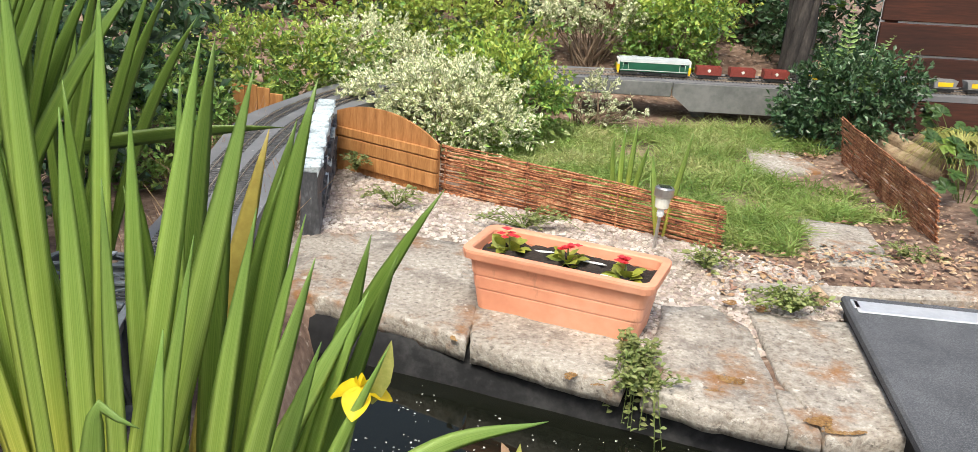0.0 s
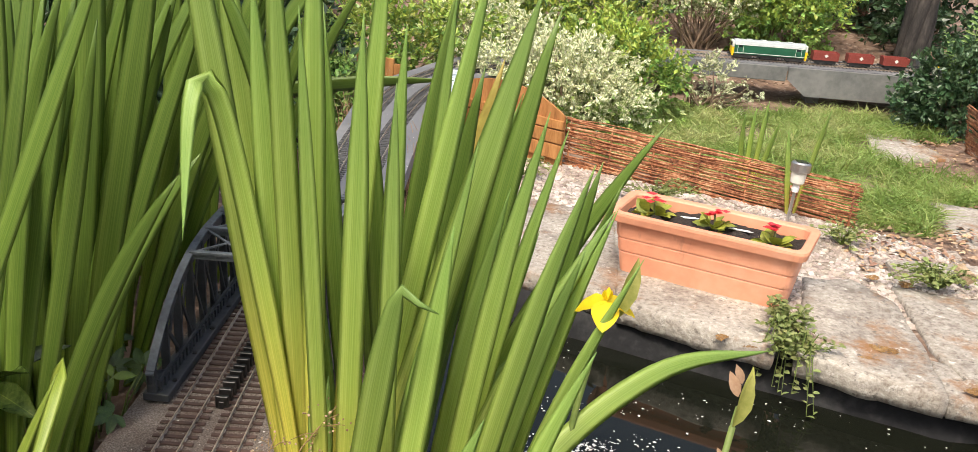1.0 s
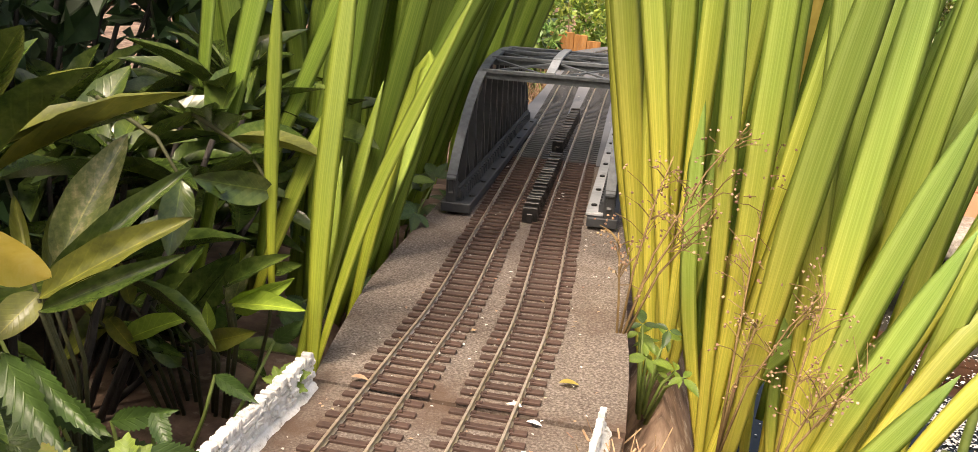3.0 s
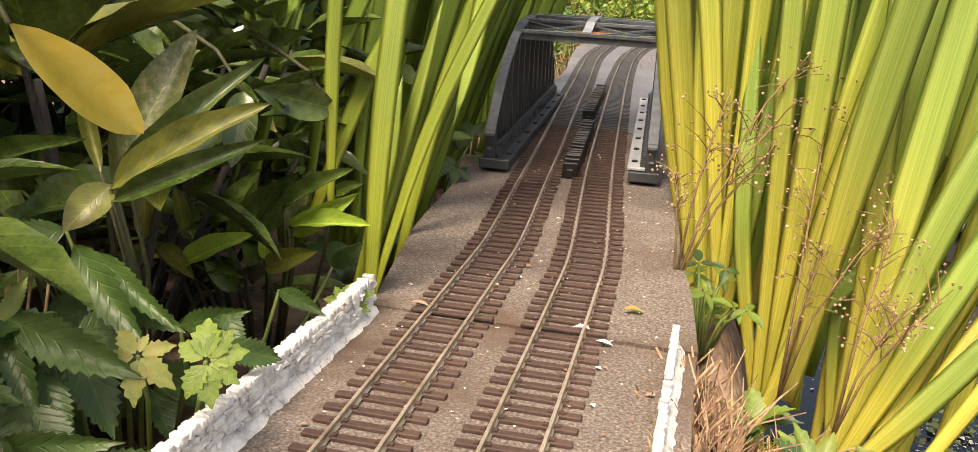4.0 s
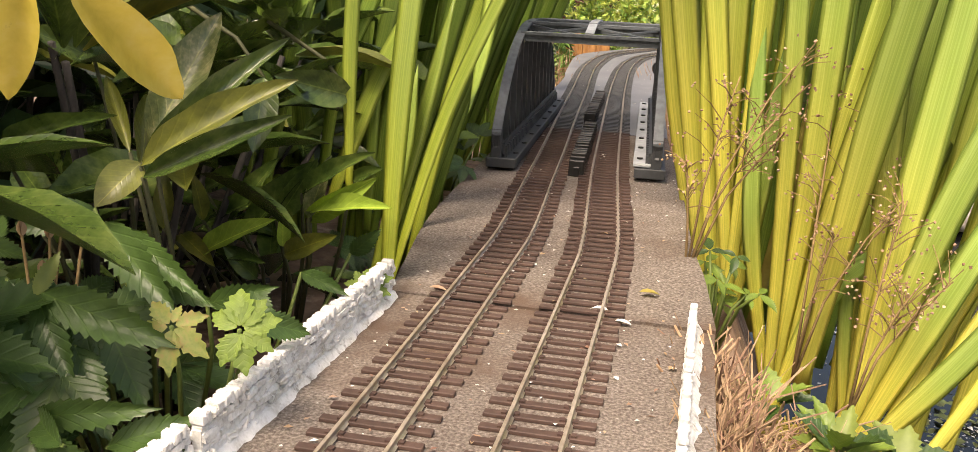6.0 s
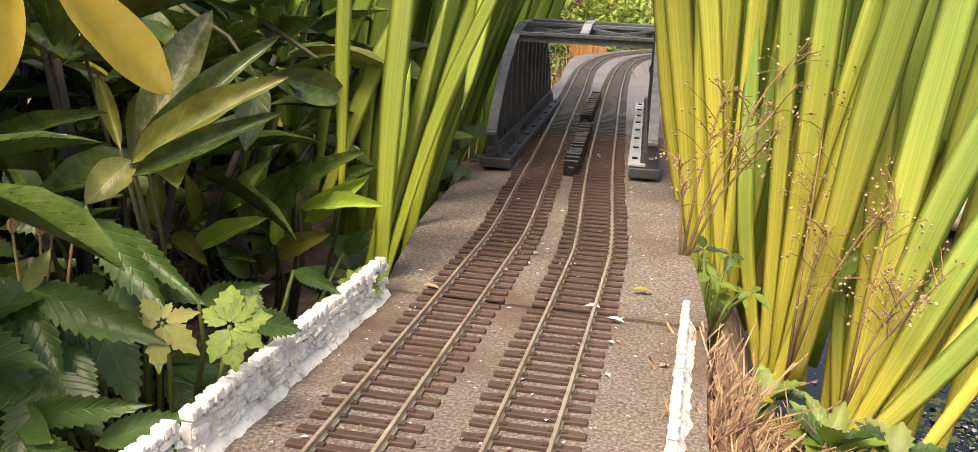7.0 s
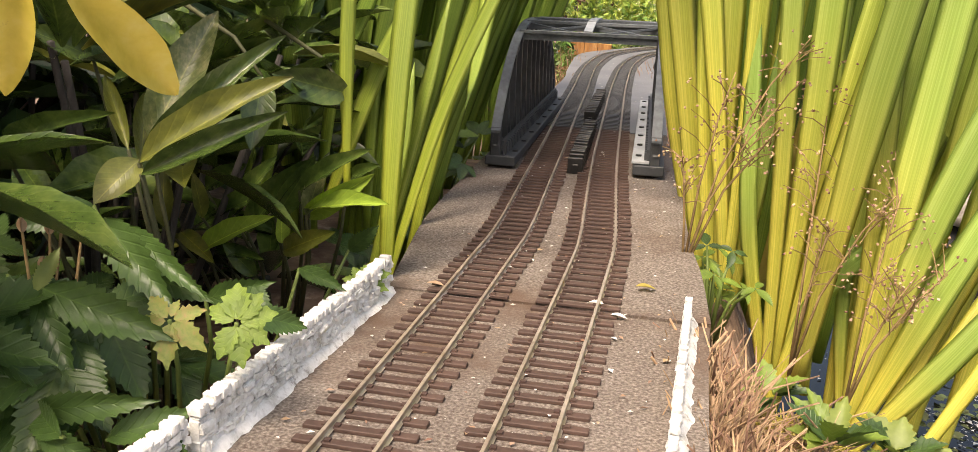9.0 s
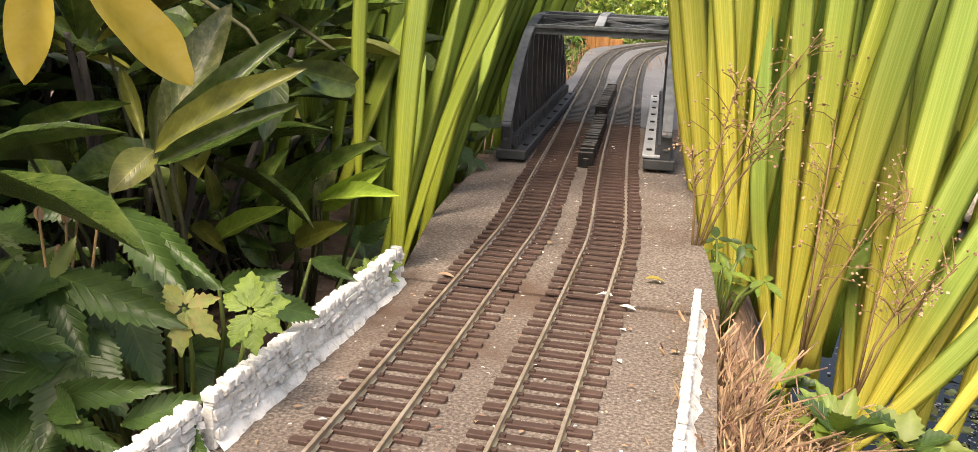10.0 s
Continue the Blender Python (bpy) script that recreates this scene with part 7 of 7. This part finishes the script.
# logs by the bed
for x, y, z, a, L, rr in ((1.68, 4.02, -0.14, -72, 0.55, 0.035), (1.63, 3.95, -0.165, -70, 0.45, 0.03)):
    bm = bmesh.new()
    bmesh.ops.create_cone(bm, cap_ends=True, segments=14, radius1=rr, radius2=rr * 0.94, depth=L, matrix=pose(L / 2, 0, 0, 0, 90, 0))
    ob = part("log", bm, "log", smooth=False)
    ob.matrix_world = pose(x, y, z, 0, 4, a)
    tagged(ob, "weathered round timber log edging the bed", "log", "edging logs")

# ---- red-brown fence behind the shelf ----
fence = thing("slat_fence", (1.84, 4.6, -0.2), "red-brown horizontal slat fence behind the track", "fence")
for i in range(9):
    bm = bmesh.new()
    box(bm, (0.0, 0.0, 0.0 + 0.16 * i), (2.2, 0.02, 0.148 + 0.16 * i), 0.003)
    part("slat", bm, "red_wood", fence)
for x in (0.02, 1.1, 2.1):
    bm = bmesh.new()
    box(bm, (x, 0.0205, 0.0), (x + 0.07, 0.08, 1.45), 0.003)
    part("post", bm, "red_wood", fence)
# white board added so that the gaps look sunlit from beyond
bm = bmesh.new()
box(bm, (0.0, 0.021, 0.0), (2.2, 0.026, 1.44))
part("backing", bm, "white_label", fence, "white board standing in for sunlight through the gaps")
bm = bmesh.new()
box(bm, (1.72, 4.206, -0.2), (3.4, 4.225, -0.028), 0.002)
tagged(part("retaining_board", bm, "red_wood"), "dark red-brown board under the track shelf", "board")
bm = bmesh.new()
box(bm, (-3.2, 5.9, -0.2), (1.6, 5.94, 1.3))
tagged(part("wall_back", bm, "red_wood"), "dark timber boundary fence", "wall", kind="structure")

# gnarled trunk
r = random.Random(12)
tk = thing("tree_trunk", (1.5, 4.75, -0.1), "dark gnarled tree trunk behind the track", "tree")
lists = []
for k in range(7):
    a = k * 0.9
    pts = [Vector((0.05 * math.cos(a + s * 2.2) + 0.01 * s, 0.05 * math.sin(a + s * 2.2), 0.9 * s - 0.02)) for s in np.linspace(0, 1, 10)]
    lists.append(tube(pts, [0.035 - 0.012 * i / 9 + 0.005 * r.uniform(-1, 1) for i in range(10)], 7))
v, f = join(lists)
sheet("trunk", v, f, "bark", tk, smooth=True)

# ---- train ----
TY = 4.283


def wheelset(parent, x, r, y=0.0):
    bm = bmesh.new()
    for s in (-1, 1):
        bmesh.ops.create_cone(bm, cap_ends=True, segments=14, radius1=r, radius2=r, depth=0.005, matrix=pose(x, y + s * GAUGE / 2, r, 90, 0, 0))
    bar(bm, (x, y - GAUGE / 2, r), (x, y + GAUGE / 2, r), 0.003, seg=6)
    return part("wheelset", bm, "black_metal", parent)


LL = 0.34
loco = thing("locomotive", (0.54, TY, 0.0065), "green model diesel locomotive with pale grey roof and yellow end", "locomotive")
prof = [(-0.0295, 0.022), (-0.0305, 0.05), (-0.03, 0.066), (-0.024, 0.078), (-0.012, 0.084), (0.012, 0.084), (0.024, 0.078), (0.03, 0.066), (0.0305, 0.05), (0.0295, 0.022)]


def extrude_profile(bm, pr, x0, x1):
    a = [bm.verts.new((x0, y, z)) for y, z in pr]
    b = [bm.verts.new((x1, y, z)) for y, z in pr]
    bm.faces.new(a)
    bm.faces.new(b[::-1])
    for i in range(len(pr)):
        bm.faces.new((a[i], b[i], b[(i + 1) % len(pr)], a[(i + 1) % len(pr)]))


bm = bmesh.new()
extrude_profile(bm, [(-0.0295, 0.022), (-0.0305, 0.05), (-0.03, 0.066), (0.03, 0.066), (0.0305, 0.05), (0.0295, 0.022)], 0.012, LL - 0.012)
part("body", bm, "loco_green", loco)
bm = bmesh.new()
extrude_profile(bm, [(-0.0302, 0.0662), (-0.024, 0.078), (-0.012, 0.084), (0.012, 0.084), (0.024, 0.078), (0.0302, 0.0662)], 0.01, LL - 0.01)
for x in (0.08, 0.14, 0.2, 0.26):
    box(bm, (x - 0.014, -0.01, 0.083), (x + 0.014, 0.01, 0.087), 0.001)
part("roof", bm, "loco_roof", loco, "pale grey roof with vents")
for s in (-1, 1):
    for z, h in ((0.0625, 0.003), (0.026, 0.0025)):
        bm = bmesh.new()
        box(bm, (0.014, s * 0.0302 - 0.001, z), (LL - 0.014, s * 0.0302 + 0.001, z + h))
        part("lining", bm, "loco_cream", loco, "cream lining stripe")
    for x in (0.03, 0.29):
        bm = bmesh.new()
        box(bm, (x, s * 0.0302 - 0.0012, 0.052), (x + 0.018, s * 0.0302 + 0.0012, 0.063), 0.0005)
        part("cab_window", bm, "glass", loco)
        for dx in (-0.004, 0.021):
            bm = bmesh.new()
            box(bm, (x + dx, s * 0.0306 - 0.001, 0.03), (x + dx + 0.0015, s * 0.0306 + 0.001, 0.058))
            part("handrail", bm, "loco_cream", loco)
for x0, x1 in ((0.0, 0.012), (LL - 0.012, LL)):
    bm = bmesh.new()
    box(bm, (x0, -0.0285, 0.022), (x1, 0.0285, 0.05), 0.002)
    part("warning_panel", bm, "loco_yellow", loco, "yellow warning panel")
    bm = bmesh.new()
    box(bm, (x0 + 0.001, -0.0285, 0.0502), (x1 - 0.001, 0.0285, 0.078), 0.002)
    part("cab_front", bm, "loco_cream", loco, "pale cab front")
    for y in (-0.016, 0.0, 0.016):
        bm = bmesh.new()
        xx = x0 - 0.0008 if x0 == 0 else x1 - 0.0008
        box(bm, (xx, y - 0.0065, 0.056), (xx + 0.0016, y + 0.0065, 0.071))
        part("windscreen", bm, "glass", loco)
    bm = bmesh.new()
    box(bm, (x0 + 0.002, -0.03, 0.012), (x1 - 0.002, 0.03, 0.0215), 0.001)
    part("buffer_beam", bm, "loco_yellow", loco)
    for y in (-0.02, 0.02):
        bm = bmesh.new()
        sgn = -1 if x0 == 0 else 1
        xx = x0 + 0.002 if x0 == 0 else x1 - 0.002
        bar(bm, (xx, y, 0.017), (xx + sgn * 0.012, y, 0.017), 0.007, 0.01, seg=10)
        part("buffer", bm, "black_metal", loco)
bm = bmesh.new()
box(bm, (0.02, -0.026, 0.014), (LL - 0.02, 0.026, 0.022))
part("underframe", bm, "black_metal", loco)
for x in (0.055, LL - 0.055):
    bm = bmesh.new()
    for s in (-1, 1):
        box(bm, (x - 0.04, s * 0.024 - 0.003, 0.006), (x + 0.04, s * 0.024 + 0.003, 0.02), 0.001)
    box(bm, (x - 0.012, -0.022, 0.008), (x + 0.012, 0.022, 0.016))
    bog = part("bogie", bm, "black_metal", loco)
    for dx in (-0.028, 0.028):
        wheelset(bog, x + dx, 0.0105)
bm = bmesh.new()
box(bm, (0.13, -0.024, 0.004), (0.21, 0.024, 0.014), 0.002)
part("fuel_tank", bm, "black_metal", loco)


def wagon(x, body_key, label, hopper=False):
    w = thing("goods_wagon", (x, TY, 0.0065), label, "wagon", "wagons of the goods train")
    n, h = 0.118, 0.036
    bm = bmesh.new()
    box(bm, (0.0, -0.024, 0.016), (n, 0.024, 0.021), 0.001)
    box(bm, (0.012, -0.021, 0.006), (0.106, -0.018, 0.0165))
    box(bm, (0.012, 0.018, 0.006), (0.106, 0.021, 0.0165))
    part("underframe", bm, "black_metal", w)
    bm = bmesh.new()
    base = 0.012 if hopper else 0.002
    lo = [(base, -0.026), (n - base, -0.026), (n - base, 0.026), (base, 0.026)]
    hi = [(0.002, -0.029), (n - 0.002, -0.029), (n - 0.002, 0.029), (0.002, 0.029)]
    inner = [(0.004, -0.027), (n - 0.004, -0.027), (n - 0.004, 0.027), (0.004, 0.027)]
    loops = [[bm.verts.new((x_, y_, z)) for x_, y_ in q] for q, z in ((lo, 0.0212), (hi, 0.021 + h), (inner, 0.021 + h), (inner, 0.021 + h - 0.01))]
    for p, q in zip(loops, loops[1:]):
        for i in range(4):
            bm.faces.new((p[i], p[(i + 1) % 4], q[(i + 1) % 4], q[i]))
    bm.faces.new(loops[0][::-1])
    bm.faces.new(loops[-1])
    part("body", bm, body_key, w)
    for i in range(5):
        for s in (-1, 1):
            bm = bmesh.new()
            xx = 0.012 + (n - 0.024) * i / 4
            bar(bm, (xx, s * 0.0268, 0.0215), (xx, s * 0.0296, 0.021 + h), 0.0025, 0.002)
            part("rib", bm, body_key, w)
    if hopper:
        for s in (-1, 1):
            bm = bmesh.new()
            box(bm, (0.025, s * 0.0287 - 0.0012, 0.03), (n - 0.025, s * 0.0287 + 0.0012, 0.05))
            part("side_panel", bm, "loco_yellow", w, "yellow side panel")
    else:
        for s in (-1, 1):
            bm = bmesh.new()
            bmesh.ops.create_cone(bm, cap_ends=True, segments=4, radius1=0.009, radius2=0.009, depth=0.002, matrix=pose(n / 2, s * 0.029, 0.042, 90, 0, 0))
            part("emblem", bm, "loco_cream", w, "pale diamond-shaped mark")
    for xx in (0.03, n - 0.03):
        wheelset(w, xx, 0.0095)
    for xx, sg in ((0.0, -1), (n, 1)):
        bm = bmesh.new()
        for y in (-0.018, 0.018):
            bar(bm, (xx, y, 0.018), (xx + sg * 0.009, y, 0.018), 0.005, 0.008, seg=8)
        bar(bm, (xx, 0, 0.016), (xx + sg * 0.018, 0, 0.016), 0.004)
        part("coupling", bm, "black_metal", w)
    return w


for i in range(3):
    wagon(0.905 + 0.155 * i, "wagon_red", "small bauxite-red model goods wagon")
for i in range(6):
    wagon(1.37 + 0.155 * i, "wagon_grey", "grey model hopper wagon with yellow panel", True)

# ---- yellow iris flower ----
fl = thing("iris_flower", (-0.215, 0.7, -0.27), "yellow flag iris flower on its stem over the water", "flower")
stem_part([(0, 0, 0), (0.03, 0.05, 0.2), (0.07, 0.11, 0.48), (0.09, 0.138, 0.585)], 0.005, 0.0035, "stem", fl)
c = np.array((0.09, 0.138, 0.59))
for a in (15, 165, 265):
    d = (math.cos(radians(a)), math.sin(radians(a)), -0.45)
    leaf_mesh(LEAF_FINE, c, d, (d[0] * 0.4, d[1] * 0.4 - 0.2, 1), 0.04, 0.03, "yellow_petal", fl, "petal")
    d = (math.cos(radians(a + 60)) * 0.5, math.sin(radians(a + 60)) * 0.5, 1)
    leaf_mesh(LEAF8, c, d, (d[0], d[1], -0.3), 0.015, 0.008, "yellow_petal", fl, "petal")
leaf_mesh(LEAF8, c + np.array((0.012, 0, -0.02)), (0.3, 0.1, 1), (0.2, -1, 0), 0.07, 0.02, "sedge", fl, "bud")
for x, y, h, dx in ((-0.06, 0.62, 0.58, 0.04), (0.0, 0.84, 0.47, 0.035)):
    bd = thing("iris_bud", (x, y, -0.27), "closed flag iris bud with withered brown tips", "flower", "iris buds")
    stem_part([(0, 0, 0), (dx * 0.3, 0.0, h * 0.5), (dx, 0.01, h)], 0.004, 0.003, "stem", bd)
    leaf_mesh(LEAF8, (dx, 0.01, h), (0.25, 0, 1), (0.2, -1, 0), 0.05, 0.014, "sedge", bd, "bud")
    leaf_mesh(LEAF8, (dx, 0.01, h + 0.03), (-0.4, 0, 1), (0.2, -1, 0), 0.024, 0.01, "litter", bd, "withered_petal")
    leaf_mesh(LEAF8, (dx, 0.01, h - 0.08), (-0.6, 0, 1), (0.2, -1, 0), 0.026, 0.011, "litter", bd, "withered_petal")


# ---- trailing plants on the stones ----
def trailing(at, spread, n, label, seed, drop=0.0):
    g = np.random.default_rng(seed)
    pl = thing("trailing_plant", at, label, "plant", "plants among the stones")
    lists, P, A, N = [], [], [], []
    for i in range(n):
        a = g.uniform(0, 6.28)
        e = Vector((math.cos(a) * spread[0] * g.uniform(0.3, 1), math.sin(a) * spread[1] * g.uniform(0.3, 1), 0))
        hz = g.uniform(0.02, 0.07)
        end = e + Vector((0, 0, g.uniform(0.01, 0.05)))
        if e.y < -0.03 and drop:
            end.z = -drop * g.uniform(0.2, 1)
        m = e * 0.5 + Vector((0, 0, hz))
        lists.append(tube([(0, 0, 0), m, end], [0.0016, 0.0012, 0.0007], 4))
        for s in np.linspace(0.25, 1, 9):
            q = (Vector((0, 0, 0)).lerp(m, s * 2) if s < 0.5 else m.lerp(end, s * 2 - 1))
            P.append(tuple(q))
            A.append((g.normal(), g.normal(), 0.3))
            N.append((g.normal(0, 0.4), g.normal(0, 0.4), 1))
    v, f = join(lists)
    sheet("stem", v, f, "stem", pl)["kind"] = "stuff"
    L = g.uniform(0.01, 0.02, len(P))
    v, f, u = scatter(LEAF8, np.array(P), np.array(A), np.array(N), L, L * 0.6)
    sheet("foliage", v, f, "weed", pl, uvs=u)["kind"] = "stuff"
    return pl


trailing((0.325, 1.76, -0.15), (0.08, 0.12), 46, "trailing oregano hanging from the stones into the pond", 121, 0.1)
trailing((0.34, 1.68, -0.17), (0.1, 0.07), 26, "trailing green stems over the pond liner", 124, 0.09)
trailing((0.76, 2.1, -0.15), (0.13, 0.08), 40, "low green creeping plant between the stones", 122)
trailing((0.6, 2.38, -0.16), (0.1, 0.07), 22, "small weeds in the gravel", 124)
trailing((-0.3, 2.75, -0.16), (0.14, 0.08), 20, "small weeds in the gravel by the fence panel", 125)
trailing((0.1, 2.62, -0.16), (0.2, 0.06), 26, "weeds along the foot of the hurdle", 127)
trailing((-0.48, 3.1, -0.16), (0.08, 0.06), 16, "green weeds by the painted wall", 129)
trailing((1.25, 2.55, -0.19), (0.14, 0.08), 20, "low weeds beside the paving slab", 130)
r_ = random.Random(3)
for at, k in (((0.42, 2.85, -0.18), 4), ((0.52, 2.6, -0.17), 2)):
    sp = thing("iris_seedling", at, "young iris leaves standing in the grass", "iris", "young irises")
    for i in range(k):
        v, fc, uv = iris_blade(r_.uniform(0.26, 0.36), 0.018, -8 + 16 * i / max(1, k - 1), 0, 4, 20, r_.random())
        ob = sheet("leaf", v, fc, "iris", sp, uvs=uv, smooth=True)
        ob.location = (0.014 * i - 0.02, 0.01 * (i % 2), -0.02)

for at, k, sd, words in (((1.72, 3.25, -0.2), 12, 133, "low broad dark leaves in the side bed"), ((1.62, 2.75, -0.2), 10, 134, "dark leafy weeds beside the leaning hurdle"), ((1.95, 3.85, -0.2), 14, 135, "broad green leaves below the track board")):
    r_ = random.Random(sd)
    potentilla(at, [(r_.uniform(-0.16, 0.16), r_.uniform(-0.2, 0.2), r_.uniform(0.05, 0.2), 0.06, 5, r_.choice(("palmate", "palmate", "fresh"))) for _ in range(k)], words, sd, "leafy plants in the side bed", TOOTHED_BROAD)

# floating water plants
n = 2200
P = np.stack([rng.normal(-0.1, 0.12, n), rng.normal(0.74, 0.17, n), np.full(n, -0.259)], 1)
P = P[P[:, 0] > -0.28]
m = len(P)
a = rng.uniform(0, 6.28, m)
L = rng.uniform(0.006, 0.018, m)
P[:, 2] += rng.uniform(0, 0.012, m)
v, f, u = scatter(LEAF8, P, np.stack([np.cos(a), np.sin(a), rng.uniform(0, 0.5, m)], 1), np.stack([rng.normal(0, 0.3, m), rng.normal(0, 0.3, m), np.ones(m)], 1), L, L * 0.7)
tagged(sheet("water_plants", v, f, "weed", uvs=u), "mat of small floating water plants", "water plant", kind="stuff")

# ---- litter ----
n = 2900
V, F, U = [], [], []
X = np.concatenate([rng.uniform(0.9, 1.6, 600), rng.uniform(-0.1, 1.6, 350), rng.uniform(0.3, 1.7, 550), rng.uniform(0.6, 1.45, 700), rng.uniform(0.9, 1.6, 700)])
Y = np.concatenate([rng.uniform(2.45, 4.1, 600), rng.uniform(3.6, 4.2, 350), rng.uniform(4.5, 5.4, 550), rng.uniform(2.2, 2.6, 700), rng.uniform(2.4, 3.9, 700)])
P = np.array([(x, y, ground_z(x, y) + 0.012) for x, y in zip(X, Y)])
a = rng.uniform(0, 6.28, n)
L = rng.uniform(0.008, 0.026, n)
v, f, u = scatter(LEAF8, P, np.stack([np.cos(a), np.sin(a), rng.normal(0, 0.2, n)], 1), np.stack([rng.normal(0, 0.4, n), rng.normal(0, 0.4, n), np.ones(n)], 1), L, L * rng.uniform(0.35, 0.7, n))
tagged(sheet("leaf_litter", v, f, "litter", uvs=u), "dry brown fallen leaves on the soil", "leaf litter", kind="stuff")
n = 260
X, Y = rng.uniform(-0.8, -0.48, n), rng.uniform(0.2, 3.2, n)
k = np.array([(-0.7 - 0.05 * max(0, y - 0.6) < x < -0.49 - 0.05 * max(0, y - 0.6)) for x, y in zip(X, Y)])
P = np.stack([X, Y, np.full(n, 0.0015)], 1)[k]
m = len(P)
a = rng.uniform(0, 6.28, m)
L = rng.uniform(0.0015, 0.007, m)
v, f, u = scatter(LEAF2, P, np.stack([np.cos(a), np.sin(a), np.zeros(m)], 1), np.tile([0, 0, 1.0], (m, 1)), L, L * 0.6)
tagged(sheet("blossom_bits", v, f, "pale_bit", uvs=u), "pale blossom bits scattered on the track board", "debris", kind="stuff")
for x, y, L, a, key, words in ((-0.532, 0.595, 0.017, 20, "iris_dry", "small curled yellow leaf on the track board"), (-0.552, 0.545, 0.014, 160, "pale_bit", "white petal on the track board"), (-0.687, 0.55, 0.014, 10, "litter", "brown leaf scrap beside the track"), (-0.545, 0.525, 0.012, 0, "pale_bit", "pale round petal beside the track")):
    v, f, u = scatter(LEAF8, np.array([(x, y, 0.0035)]), np.array([(math.cos(radians(a)), math.sin(radians(a)), 0)]), np.array([(0, 0, 1.0)]), np.array([L]), np.array([L * 0.5]))
    v[:, 2] = np.maximum(v[:, 2], 0.0006)
    tagged(sheet("fallen_leaf", v, f, key, uvs=u), words, "leaf", "scraps on the track board")
for count, key, lo, hi, label in ((240, "pale_bit", 0.0012, 0.004, "fine pale grit on the track board"), (170, "litter", 0.002, 0.0065, "tiny brown plant scraps on the track board")):
    X, Y = rng.uniform(-0.74, -0.5, count), 0.22 + 1.0 * rng.uniform(0, 1, count) ** 1.3
    keep = X > -0.7
    P = np.stack([X, Y, np.full(count, 0.0018)], 1)[keep]
    m = len(P)
    a = rng.uniform(0, 6.28, m)
    L = rng.uniform(lo, hi, m)
    v, f, u = scatter(LEAF2, P, np.stack([np.cos(a), np.sin(a), np.zeros(m)], 1), np.stack([rng.normal(0, 0.15, m), rng.normal(0, 0.15, m), np.ones(m)], 1), L, L * rng.uniform(0.3, 0.8, m))
    tagged(sheet("deck_debris", v, f, key, uvs=u), label, "debris", kind="stuff")
